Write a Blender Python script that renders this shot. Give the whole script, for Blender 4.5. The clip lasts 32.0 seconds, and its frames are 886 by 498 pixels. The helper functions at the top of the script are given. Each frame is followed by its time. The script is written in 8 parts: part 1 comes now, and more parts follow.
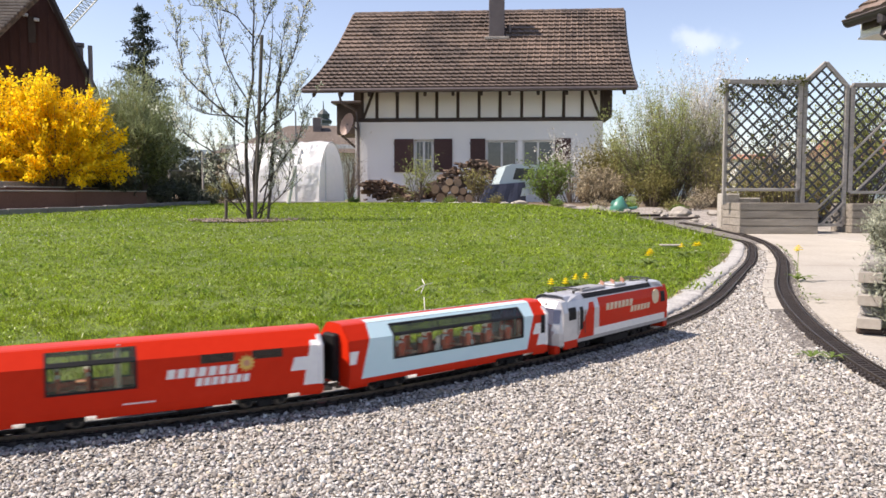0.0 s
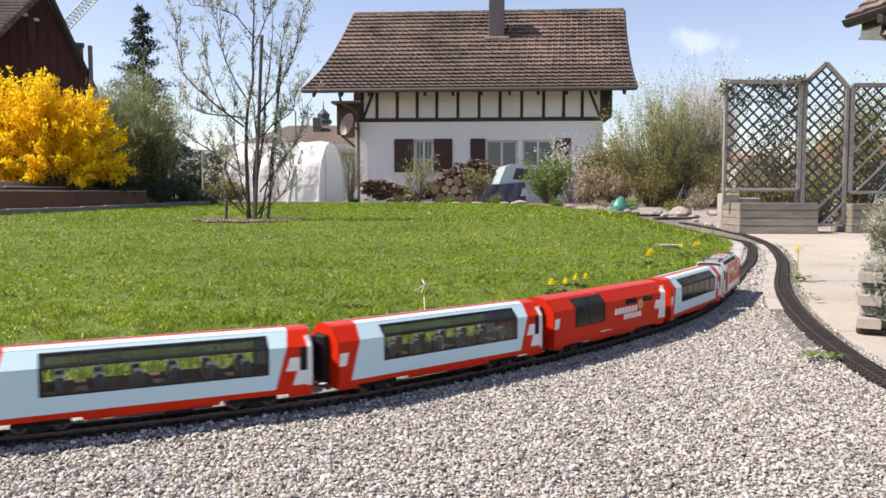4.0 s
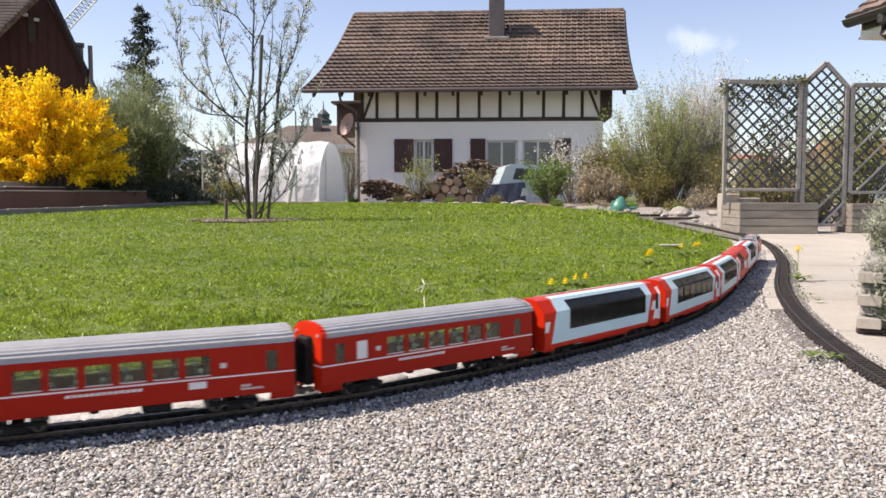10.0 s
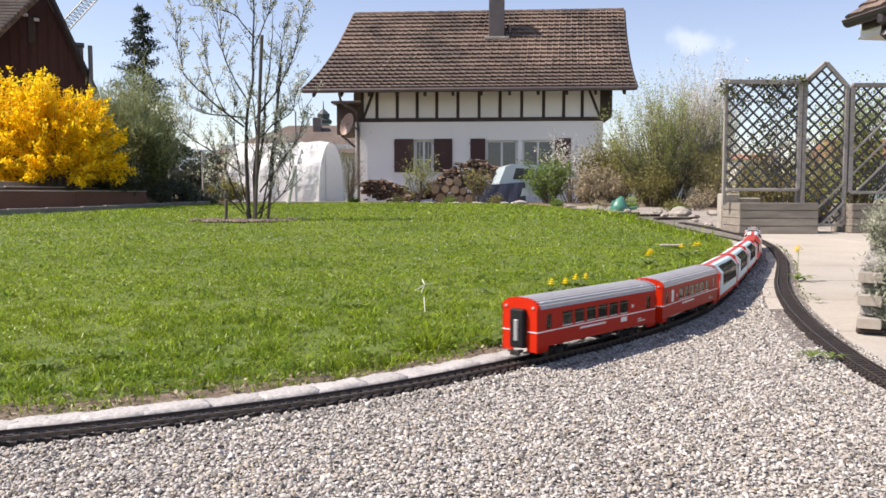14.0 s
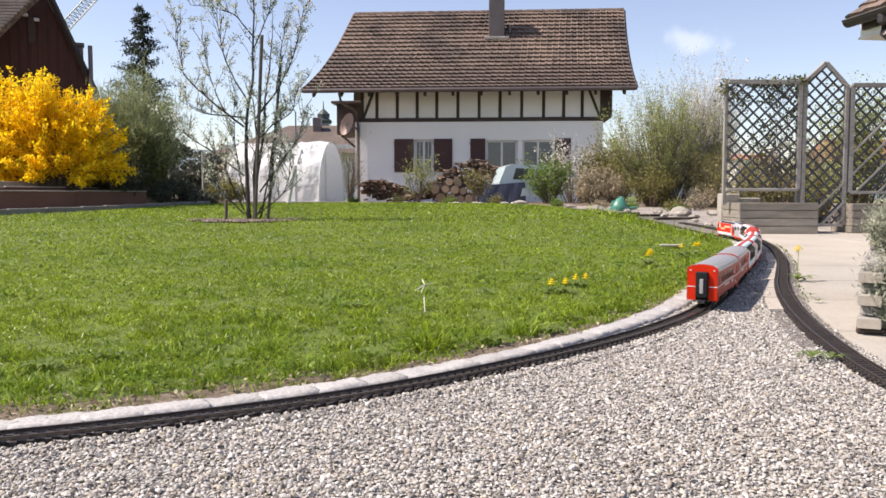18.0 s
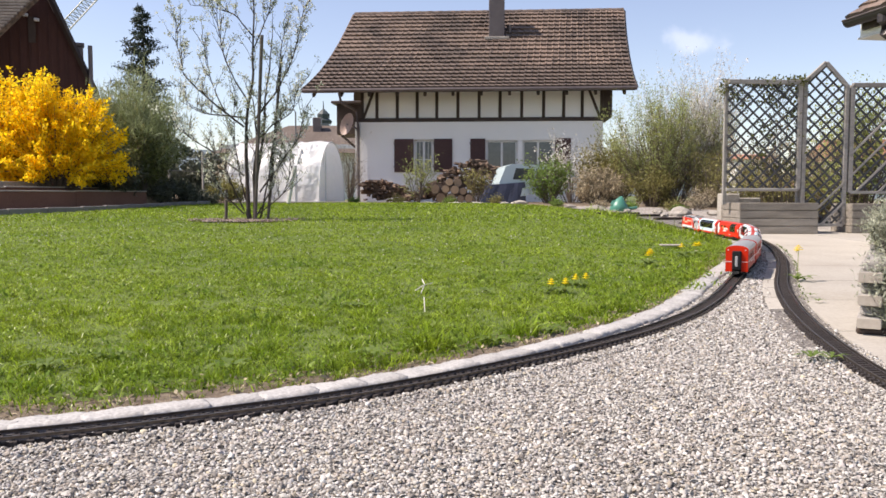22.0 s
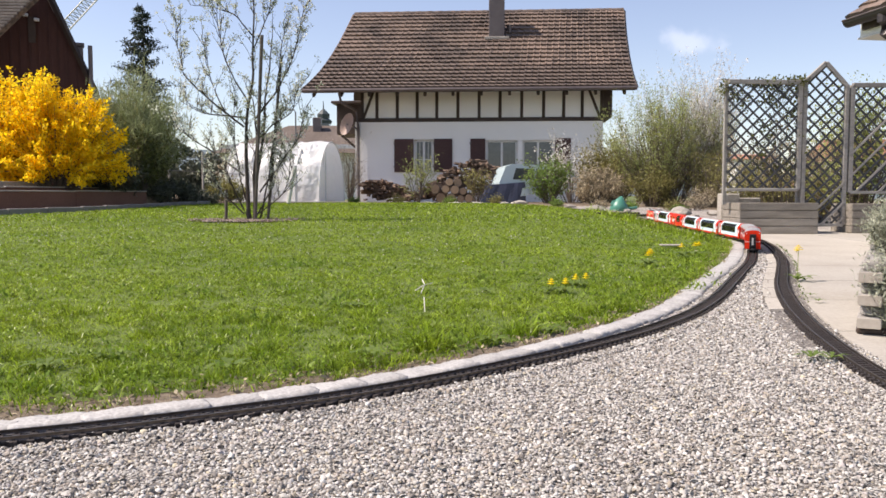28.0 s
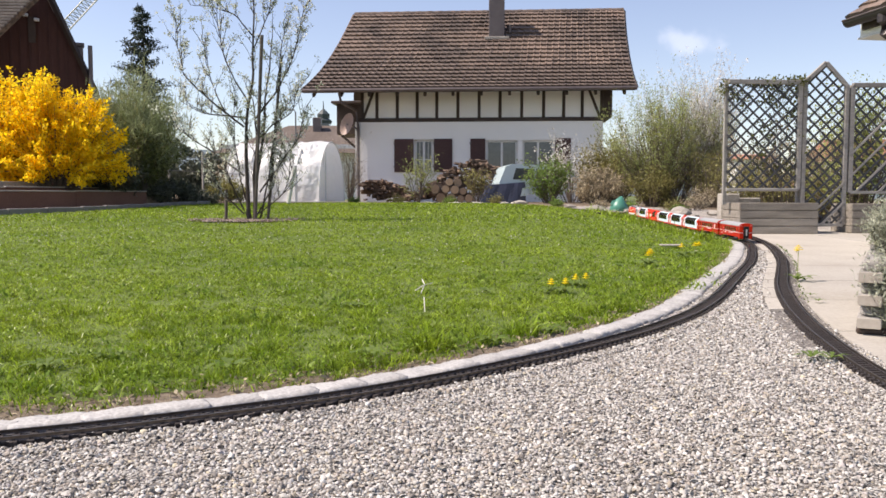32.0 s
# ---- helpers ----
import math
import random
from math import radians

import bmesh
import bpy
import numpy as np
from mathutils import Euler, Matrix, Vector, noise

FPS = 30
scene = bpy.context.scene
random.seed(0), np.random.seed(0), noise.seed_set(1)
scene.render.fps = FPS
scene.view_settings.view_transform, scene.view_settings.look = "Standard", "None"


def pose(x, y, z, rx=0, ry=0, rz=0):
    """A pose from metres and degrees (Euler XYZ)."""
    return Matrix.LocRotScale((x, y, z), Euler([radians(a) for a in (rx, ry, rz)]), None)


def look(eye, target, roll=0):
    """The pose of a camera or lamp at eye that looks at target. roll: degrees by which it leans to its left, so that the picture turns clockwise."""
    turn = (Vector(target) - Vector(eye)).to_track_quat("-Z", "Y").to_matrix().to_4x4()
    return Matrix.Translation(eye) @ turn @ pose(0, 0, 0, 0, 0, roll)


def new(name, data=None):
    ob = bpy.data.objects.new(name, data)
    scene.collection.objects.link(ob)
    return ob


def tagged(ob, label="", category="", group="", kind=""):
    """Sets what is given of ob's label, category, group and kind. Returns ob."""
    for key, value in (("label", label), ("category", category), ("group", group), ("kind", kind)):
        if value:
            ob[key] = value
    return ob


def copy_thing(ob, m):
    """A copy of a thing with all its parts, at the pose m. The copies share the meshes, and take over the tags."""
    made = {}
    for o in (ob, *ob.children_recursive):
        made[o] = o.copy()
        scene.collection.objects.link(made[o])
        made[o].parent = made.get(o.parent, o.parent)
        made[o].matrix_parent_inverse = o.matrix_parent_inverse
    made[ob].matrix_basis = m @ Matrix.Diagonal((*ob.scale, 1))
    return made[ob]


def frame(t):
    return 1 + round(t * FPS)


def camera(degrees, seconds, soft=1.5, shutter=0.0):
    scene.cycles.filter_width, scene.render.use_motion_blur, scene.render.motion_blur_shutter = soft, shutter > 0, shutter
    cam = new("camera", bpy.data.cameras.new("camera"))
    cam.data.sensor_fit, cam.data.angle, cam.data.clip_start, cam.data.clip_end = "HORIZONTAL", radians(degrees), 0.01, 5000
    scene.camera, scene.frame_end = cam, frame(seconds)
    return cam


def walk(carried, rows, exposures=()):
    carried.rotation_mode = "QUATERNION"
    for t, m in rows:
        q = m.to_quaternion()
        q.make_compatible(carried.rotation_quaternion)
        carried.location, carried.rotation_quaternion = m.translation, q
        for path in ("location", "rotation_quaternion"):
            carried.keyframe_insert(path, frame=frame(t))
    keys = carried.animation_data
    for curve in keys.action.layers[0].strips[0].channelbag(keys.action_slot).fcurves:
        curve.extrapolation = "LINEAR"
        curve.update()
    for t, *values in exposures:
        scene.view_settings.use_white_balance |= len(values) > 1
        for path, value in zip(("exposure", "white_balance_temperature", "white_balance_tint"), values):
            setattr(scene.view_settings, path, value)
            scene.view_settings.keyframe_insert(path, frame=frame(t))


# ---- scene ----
# ---- camera, sky, sun ----
cam = camera(58.5, 32.0, soft=1.6, shutter=0.7)
EYE = pose(0, 0, 0.46, 90 - 3.84, 0, 0)
walk(cam, [(0.0, EYE), (32.0, EYE)], [(0.0, 0.63, 7120, 18), (2.0, 0.59, 7120, 18), (7.0, 0.57, 7120, 18), (21.0, 0.57, 7120, 18), (24.0, 0.525, 7120, 18), (32.0, 0.52, 7120, 18)])

world = bpy.data.worlds.new("spring_sky")
world.use_nodes = True
scene.world = world
sky = world.node_tree.nodes.new("ShaderNodeTexSky")
sky.sky_type = "NISHITA"
sky.sun_disc = False
SUN_TO = Vector((-0.998 * math.cos(radians(52)), -0.06 * math.cos(radians(52)), math.sin(radians(52)))).normalized()
sky.sun_elevation = radians(52)
sky.sun_rotation = math.atan2(SUN_TO.x, SUN_TO.y)
sky.air_density, sky.dust_density, sky.ozone_density = 1.0, 0.45, 2.4
bg = world.node_tree.nodes["Background"]
bg.inputs["Strength"].default_value = 0.127
haze = world.node_tree.nodes.new("ShaderNodeHueSaturation")
haze.inputs["Saturation"].default_value = 0.92
haze.inputs["Hue"].default_value = 0.507
world.node_tree.links.new(sky.outputs[0], haze.inputs["Color"])
world.node_tree.links.new(haze.outputs[0], bg.inputs[0])
sun_data = bpy.data.lights.new("sun", "SUN")
sun_data.energy, sun_data.angle, sun_data.color = 4.7, radians(0.55), (1.0, 0.95, 0.87)
sun = new("sun", sun_data)
sun.matrix_world = look(SUN_TO * 40, (0, 0, 0))


# ---- small helpers ----
class Geo:
    """Collects vertices and faces for one mesh."""

    def __init__(self):
        self.v, self.f = [], []

    def add(self, verts, faces, m=None):
        n = len(self.v)
        self.v += [tuple(m @ Vector(p)) if m else tuple(p) for p in verts]
        self.f += [tuple(n + i for i in f) for f in faces]
        return self

    def box(self, x0, y0, z0, x1, y1, z1, m=None):
        return self.add([(x0, y0, z0), (x1, y0, z0), (x1, y1, z0), (x0, y1, z0), (x0, y0, z1), (x1, y0, z1), (x1, y1, z1), (x0, y1, z1)],
                        [(3, 2, 1, 0), (4, 5, 6, 7), (0, 1, 5, 4), (1, 2, 6, 5), (2, 3, 7, 6), (3, 0, 4, 7)], m)

    def soft(self, x0, y0, z0, x1, y1, z1, b, m=None):
        """A box with bevelled edges along x, y and z."""
        c = Vector(((x0 + x1) / 2, (y0 + y1) / 2, (z0 + z1) / 2))
        h = Vector(((x1 - x0) / 2, (y1 - y0) / 2, (z1 - z0) / 2))
        bm = bmesh.new()
        bmesh.ops.create_cube(bm, size=2)
        for p in bm.verts:
            p.co = Vector((c.x + p.co.x * h.x, c.y + p.co.y * h.y, c.z + p.co.z * h.z))
        bmesh.ops.bevel(bm, geom=bm.edges[:], offset=b, segments=1, affect="EDGES")
        bm.verts.index_update()
        self.add([p.co[:] for p in bm.verts], [[q.index for q in f.verts] for f in bm.faces], m)
        bm.free()
        return self

    def prism(self, outline, y0, y1, m=None):
        """An outline in x and z, drawn out along y from y0 to y1."""
        k = len(outline)
        v = [(x, y0, z) for x, z in outline] + [(x, y1, z) for x, z in outline]
        f = [tuple(range(k)), tuple(range(2 * k - 1, k - 1, -1))]
        f += [(i, k + i, k + (i + 1) % k, (i + 1) % k) for i in range(k)]
        return self.add(v, f, m)

    def tube(self, pts, radii, n=6, cap=True):
        """A round bar along points, with a radius or one for each point."""
        pts = [Vector(p) for p in pts]
        if not hasattr(radii, "__len__"):
            radii = [radii] * len(pts)
        rings = []
        for i, p in enumerate(pts):
            d = (pts[min(i + 1, len(pts) - 1)] - pts[max(i - 1, 0)]).normalized()
            a = d.orthogonal().normalized() if abs(d.z) < 0.9 else Vector((1, 0, 0)).cross(d).normalized()
            if abs(d.z) < 0.9:
                a = d.cross(Vector((0, 0, 1))).normalized()
            b = d.cross(a)
            rings.append([tuple(p + (a * math.cos(2 * math.pi * k / n) + b * math.sin(2 * math.pi * k / n)) * radii[i]) for k in range(n)])
        faces = []
        for i in range(len(pts) - 1):
            faces += [(i * n + k, i * n + (k + 1) % n, (i + 1) * n + (k + 1) % n, (i + 1) * n + k) for k in range(n)]
        if cap:
            faces += [tuple(range(n - 1, -1, -1)), tuple((len(pts) - 1) * n + k for k in range(n))]
        return self.add([p for r in rings for p in r], faces)

    def disc(self, c, axis, r, width, n=14):
        c, axis = Vector(c), Vector(axis).normalized()
        return self.tube([c - axis * width / 2, c + axis * width / 2], r, n)

    def mesh(self, name, smooth=False):
        me = bpy.data.meshes.new(name)
        me.from_pydata(self.v, [], self.f)
        if smooth:
            me.shade_smooth()
        return me


def fix_normals(me):
    bm = bmesh.new()
    bm.from_mesh(me)
    bmesh.ops.recalc_face_normals(bm, faces=bm.faces[:])
    bm.to_mesh(me)
    bm.free()


def part(name, geo, material, parent=None, label="", smooth=False, at=None):
    """Links a Geo (or a ready mesh) as one mesh object, under a thing or under a part."""
    if isinstance(geo, Geo):
        me = geo.mesh(name, smooth)
        if len(geo.f) < 20000:
            fix_normals(me)
    else:
        me = geo
    if material and not me.materials:
        me.materials.append(material)
    ob = new(name, me)
    if parent:
        ob.parent = parent
    if at:
        ob.matrix_basis = at
    return tagged(ob, label) if label else ob


def thing(name, label, category, group="", kind="", at=None):
    """An Empty at a thing's base, that parents its parts."""
    ob = new(name)
    ob.empty_display_size = 0.1
    if at:
        ob.matrix_basis = at
    return tagged(ob, label, category, group, kind)


def raw_mesh(name, verts, faces, material):
    """A mesh from numpy arrays: vertices (n, 3) and faces (m, 3 or 4)."""
    me = bpy.data.meshes.new(name)
    k = faces.shape[1]
    me.vertices.add(len(verts))
    me.vertices.foreach_set("co", np.ascontiguousarray(verts, dtype=np.float32).ravel())
    me.loops.add(faces.size)
    me.loops.foreach_set("vertex_index", np.ascontiguousarray(faces, dtype=np.int32).ravel())
    me.polygons.add(len(faces))
    me.polygons.foreach_set("loop_start", np.arange(0, faces.size, k, dtype=np.int32))
    me.update(calc_edges=True)
    me.materials.append(material)
    return me


def rise(y):
    """Height of the garden's ground: level near the camera, rising gently towards the house."""
    u = np.clip((np.asarray(y, dtype=float) - 5.0) / 16.0, 0, 1)
    return 0.25 * u * u * (3 - 2 * u)


def rz(y):
    return float(rise(y))


def smooth_line(pts, step):
    """A smooth line (Catmull-Rom) through points in the plane, at even steps: places and arc lengths."""
    p = np.array(pts, dtype=float)
    p = np.vstack([2 * p[0] - p[1], p, 2 * p[-1] - p[-2]])
    out = []
    for i in range(1, len(p) - 2):
        for t in np.linspace(0, 1, 24, endpoint=False):
            out.append(0.5 * (2 * p[i] + (p[i + 1] - p[i - 1]) * t + (2 * p[i - 1] - 5 * p[i] + 4 * p[i + 1] - p[i + 2]) * t * t
                              + (3 * p[i] - p[i - 1] - 3 * p[i + 1] + p[i + 2]) * t ** 3))
    out = np.array(out + [p[-2]])
    d = np.r_[0, np.cumsum(np.hypot(*np.diff(out, axis=0).T))]
    s = np.arange(0, d[-1], step)
    return np.c_[np.interp(s, d, out[:, 0]), np.interp(s, d, out[:, 1])], s


def rect_inside(poly, x, y):
    """Which of the points x, y lie inside a polygon."""
    inside = np.zeros(len(x), dtype=bool)
    n = len(poly)
    for i in range(n):
        (x1, y1), (x2, y2) = poly[i], poly[(i + 1) % n]
        hit = ((y1 > y) != (y2 > y)) & (x < (x2 - x1) * (y - y1) / (y2 - y1 + 1e-12) + x1)
        inside ^= hit
    return inside


# ---- materials ----
def mat(name, color, rough=0.7, metal=0.0, color2=None, scale=8.0, fine=90.0, mix=0.5, bump=0.0, bump_scale=60.0, each=0.0, spec=0.5, trans=0.0,
        island=0.0, coat=0.0, stretch=(1, 1, 1), wave=None):
    """A surface with coarse and fine variation. color2: the second tone; each: change from object to object; island: from piece to piece of one mesh."""
    m = bpy.data.materials.new(name)
    m.use_nodes = True
    t = m.node_tree
    b = t.nodes["Principled BSDF"]
    link = t.links.new
    b.inputs["Roughness"].default_value = rough
    b.inputs["Metallic"].default_value = metal
    b.inputs["Specular IOR Level"].default_value = spec
    b.inputs["Transmission Weight"].default_value = trans
    b.inputs["Coat Weight"].default_value = coat
    co = t.nodes.new("ShaderNodeTexCoord")
    mp = t.nodes.new("ShaderNodeMapping")
    mp.inputs["Scale"].default_value = stretch
    link(co.outputs["Object"], mp.inputs["Vector"])
    color2 = color2 or tuple(c * 0.8 for c in color)
    n1 = t.nodes.new("ShaderNodeTexNoise")
    n1.inputs["Scale"].default_value, n1.inputs["Detail"].default_value = scale, 4
    n2 = t.nodes.new("ShaderNodeTexNoise")
    n2.inputs["Scale"].default_value, n2.inputs["Detail"].default_value = fine, 3
    link(mp.outputs[0], n1.inputs["Vector"])
    link(mp.outputs[0], n2.inputs["Vector"])
    avg = t.nodes.new("ShaderNodeMath")
    avg.operation = "ADD"
    link(n1.outputs["Fac"], avg.inputs[0])
    link(n2.outputs["Fac"], avg.inputs[1])
    ramp = t.nodes.new("ShaderNodeMapRange")
    ramp.inputs["From Min"].default_value, ramp.inputs["From Max"].default_value = 1.0 - 0.3 / max(mix, 0.05) * 0.5, 1.0 + 0.3 / max(mix, 0.05) * 0.5
    link(avg.outputs[0], ramp.inputs["Value"])
    cm = t.nodes.new("ShaderNodeMix")
    cm.data_type = "RGBA"
    cm.inputs[6].default_value, cm.inputs[7].default_value = (*color, 1), (*color2, 1)
    link(ramp.outputs[0], cm.inputs[0])
    out = cm.outputs[2]
    if each or island:
        src = t.nodes.new("ShaderNodeObjectInfo") if each else t.nodes.new("ShaderNodeNewGeometry")
        hv = t.nodes.new("ShaderNodeHueSaturation")
        mr = t.nodes.new("ShaderNodeMapRange")
        a = each or island
        mr.inputs["To Min"].default_value, mr.inputs["To Max"].default_value = 1 - a, 1 + a
        link(src.outputs["Random" if each else "Random Per Island"], mr.inputs["Value"])
        link(mr.outputs[0], hv.inputs["Value"])
        link(out, hv.inputs["Color"])
        out = hv.outputs[0]
    link(out, b.inputs["Base Color"])
    if bump:
        bp = t.nodes.new("ShaderNodeBump")
        bp.inputs["Strength"].default_value = min(bump, 1.0)
        bp.inputs["Distance"].default_value = 0.4 / bump_scale
        nb = t.nodes.new("ShaderNodeTexNoise")
        nb.inputs["Scale"].default_value, nb.inputs["Detail"].default_value = bump_scale, 4
        link(mp.outputs[0], nb.inputs["Vector"])
        link(nb.outputs["Fac"], bp.inputs["Height"])
        link(bp.outputs[0], b.inputs["Normal"])
    return m


def leafy(name, a, b, island=0.35, trans=0.35, rough=0.6, bump=0.0, bump_scale=5.0):
    """Leaves, petals and blades: two tones, some light passing through."""
    m = mat(name, a, rough, color2=b, scale=0.9, fine=14, mix=0.6, island=island, spec=0.25, bump=bump, bump_scale=bump_scale)
    t = m.node_tree
    p = t.nodes["Principled BSDF"]
    tl = t.nodes.new("ShaderNodeBsdfTranslucent")
    mx = t.nodes.new("ShaderNodeMixShader")
    mx.inputs[0].default_value = trans
    src = p.inputs["Base Color"].links[0].from_socket
    t.links.new(src, tl.inputs["Color"])
    t.links.new(p.outputs[0], mx.inputs[1])
    t.links.new(tl.outputs[0], mx.inputs[2])
    t.links.new(mx.outputs[0], t.nodes["Material Output"].inputs["Surface"])
    return m


def glass(name, tint, rough=0.02, clear=0.75, body=(0.02, 0.022, 0.025)):
    """A thin pane: partly clear, partly mirror."""
    m = bpy.data.materials.new(name)
    m.use_nodes = True
    t = m.node_tree
    p = t.nodes["Principled BSDF"]
    p.inputs["Base Color"].default_value = (*body, 1)
    p.inputs["Roughness"].default_value = rough
    tr = t.nodes.new("ShaderNodeBsdfTransparent")
    tr.inputs["Color"].default_value = (*tint, 1)
    mx = t.nodes.new("ShaderNodeMixShader")
    mx.inputs[0].default_value = clear
    t.links.new(p.outputs[0], mx.inputs[1])
    t.links.new(tr.outputs[0], mx.inputs[2])
    fr = t.nodes.new("ShaderNodeFresnel")
    fr.inputs["IOR"].default_value = 1.25
    gl = t.nodes.new("ShaderNodeBsdfGlossy")
    gl.inputs["Roughness"].default_value = 0.05
    top = t.nodes.new("ShaderNodeMixShader")
    t.links.new(fr.outputs[0], top.inputs[0])
    t.links.new(mx.outputs[0], top.inputs[1])
    t.links.new(gl.outputs[0], top.inputs[2])
    t.links.new(top.outputs[0], t.nodes["Material Output"].inputs["Surface"])
    return m


MAT = {}
MAT["soil"] = mat("soil", (0.13, 0.09, 0.06), 0.95, color2=(0.22, 0.17, 0.11), scale=6, fine=120, bump=0.8, bump_scale=90)
MAT["ground"] = mat("garden_ground", (0.13, 0.09, 0.06), 0.95, color2=(0.22, 0.17, 0.11), scale=6, fine=120, bump=0.8, bump_scale=90)
MAT["dry_soil"] = mat("dry_soil", (0.095, 0.070, 0.048), 0.95, color2=(0.20, 0.16, 0.115), scale=14, fine=120, mix=0.8, bump=1.0, bump_scale=70)
# turf darker than the blades: shade between the tufts is put into its colour
MAT["lawn"] = mat("lawn_turf", (0.068, 0.108, 0.012), 0.9, color2=(0.112, 0.155, 0.022), scale=0.8, fine=40, mix=0.6, bump=0.9, bump_scale=70)
MAT["gravel_bed"] = mat("gravel_bed", (0.06, 0.054, 0.048), 0.95, color2=(0.26, 0.24, 0.215), scale=55, fine=140, mix=0.9, bump=1.0, bump_scale=80)
MAT["gravel_far"] = mat("gravel_far", (0.16, 0.14, 0.12), 0.95, color2=(0.42, 0.39, 0.35), scale=14, fine=60, mix=1.0, bump=1.0, bump_scale=40)
MAT["pebble"] = mat("pebble", (0.36, 0.33, 0.3), 0.75, color2=(0.5, 0.46, 0.4), scale=5, fine=200, mix=0.5)


def pebble_tones(m):
    """Each stone takes one of several natural tones."""
    t = m.node_tree
    geo = t.nodes.new("ShaderNodeNewGeometry")
    ramp = t.nodes.new("ShaderNodeValToRGB")
    ramp.color_ramp.interpolation = "CONSTANT"
    tones = [(0.0, (0.305, 0.298, 0.275)), (0.16, (0.430, 0.418, 0.384)), (0.34, (0.538, 0.531, 0.496)), (0.45, (0.336, 0.300, 0.256)), (0.58, (0.461, 0.452, 0.426)), (0.68, (0.119, 0.111, 0.101)), (0.80, (0.642, 0.636, 0.601)),
             (0.87, (0.310, 0.267, 0.210)), (0.91, (0.424, 0.393, 0.380)), (0.975, (0.486, 0.436, 0.315))]
    el = ramp.color_ramp.elements
    el[0].position, el[0].color = tones[0][0], (*tones[0][1], 1)
    el[1].position, el[1].color = tones[1][0], (*tones[1][1], 1)
    for p, c in tones[2:]:
        el.new(p).color = (*c, 1)
    t.links.new(geo.outputs["Random Per Island"], ramp.inputs[0])
    b = t.nodes["Principled BSDF"]
    mx = t.nodes.new("ShaderNodeMix")
    mx.data_type, mx.blend_type = "RGBA", "MIX"
    mx.inputs[0].default_value = 0.88
    t.links.new(b.inputs["Base Color"].links[0].from_socket, mx.inputs[6])
    t.links.new(ramp.outputs[0], mx.inputs[7])
    t.links.new(mx.outputs[2], b.inputs["Base Color"])


pebble_tones(MAT["pebble"])
MAT["paving"] = mat("paving_concrete", (0.33, 0.305, 0.26), 0.9, color2=(0.42, 0.395, 0.345), scale=1.6, fine=60, mix=0.6, bump=0.5, bump_scale=70, each=0.06)
MAT["kerb"] = mat("kerb_mortar", (0.43, 0.425, 0.41), 0.95, color2=(0.29, 0.283, 0.27), scale=16, fine=150, mix=0.9, bump=0.6, bump_scale=90, each=0.07)
MAT["sleeper"] = mat("sleeper_plastic", (0.022, 0.017, 0.015), 0.8, color2=(0.045, 0.036, 0.032), scale=30, fine=200, each=0.2, bump=0.3, bump_scale=200)
MAT["rail"] = mat("rail_brass_weathered", (0.105, 0.086, 0.072), 0.33, 0.8, color2=(0.17, 0.143, 0.12), scale=9, fine=90)
MAT["red"] = mat("train_red", (0.58, 0.024, 0.006), 0.42, color2=(0.62, 0.029, 0.008), scale=5, fine=60, spec=0.12)
MAT["red_dark"] = mat("train_red_dark", (0.36, 0.013, 0.005), 0.42, color2=(0.39, 0.017, 0.007), scale=5, fine=60, spec=0.14)
MAT["pale"] = mat("train_pale_blue", (0.50, 0.70, 0.74), 0.45, color2=(0.54, 0.72, 0.76), scale=4, fine=60, spec=0.4)
MAT["white"] = mat("train_white", (0.78, 0.78, 0.76), 0.4, color2=(0.7, 0.7, 0.69), scale=8, fine=80)
MAT["silver"] = mat("train_silver", (0.6, 0.61, 0.62), 0.35, 0.35, color2=(0.5, 0.51, 0.53), scale=12, fine=90)
MAT["roof_grey"] = mat("train_roof_grey", (0.40, 0.40, 0.40), 0.38, 0.1, color2=(0.31, 0.31, 0.315), scale=9, fine=80)
MAT["black"] = mat("black_plastic", (0.010, 0.010, 0.011), 0.65, color2=(0.018, 0.018, 0.019), scale=20, fine=120, spec=0.2)
MAT["steel"] = mat("wheel_steel", (0.15, 0.145, 0.14), 0.4, 0.9, color2=(0.09, 0.085, 0.08), scale=40, fine=200)
MAT["seat"] = mat("seat_cloth", (0.6, 0.085, 0.035), 0.8, scale=20, fine=100)
MAT["seat_dark"] = mat("seat_dark", (0.045, 0.05, 0.075), 0.8, scale=20, fine=100)
MAT["seat_tan"] = mat("seat_tan", (0.20, 0.15, 0.09), 0.8, scale=20, fine=100)
MAT["table"] = mat("table_top", (0.62, 0.30, 0.19), 0.6, scale=20, fine=100)
MAT["interior"] = mat("interior_wall", (0.62, 0.60, 0.56), 0.8, scale=20, fine=100)
MAT["coach_floor"] = mat("coach_floor", (0.17, 0.085, 0.055), 0.8, scale=20, fine=100)
MAT["toy_green"] = mat("toy_green", (0.16, 0.34, 0.12), 0.6, scale=20, fine=100)
MAT["cream"] = mat("sign_cream", (0.74, 0.60, 0.40), 0.5, scale=20, fine=100)
MAT["yellow"] = mat("sign_yellow", (0.75, 0.5, 0.12), 0.5, scale=20, fine=100)
# the pale body colour paints a whitish reflection on the saloon and bar windows
MAT["train_glass"] = glass("train_glass", (0.96, 0.97, 0.92), 0.06, 0.89, (0.30, 0.32, 0.22))
MAT["dark_glass"] = glass("dark_train_glass", (0.40, 0.36, 0.32), 0.06, 0.5, (0.03, 0.024, 0.022))
MAT["red_roof"] = mat("train_roof_red", (0.55, 0.034, 0.010), 0.34, color2=(0.50, 0.036, 0.014), scale=9, fine=60, spec=0.35, coat=0.05)
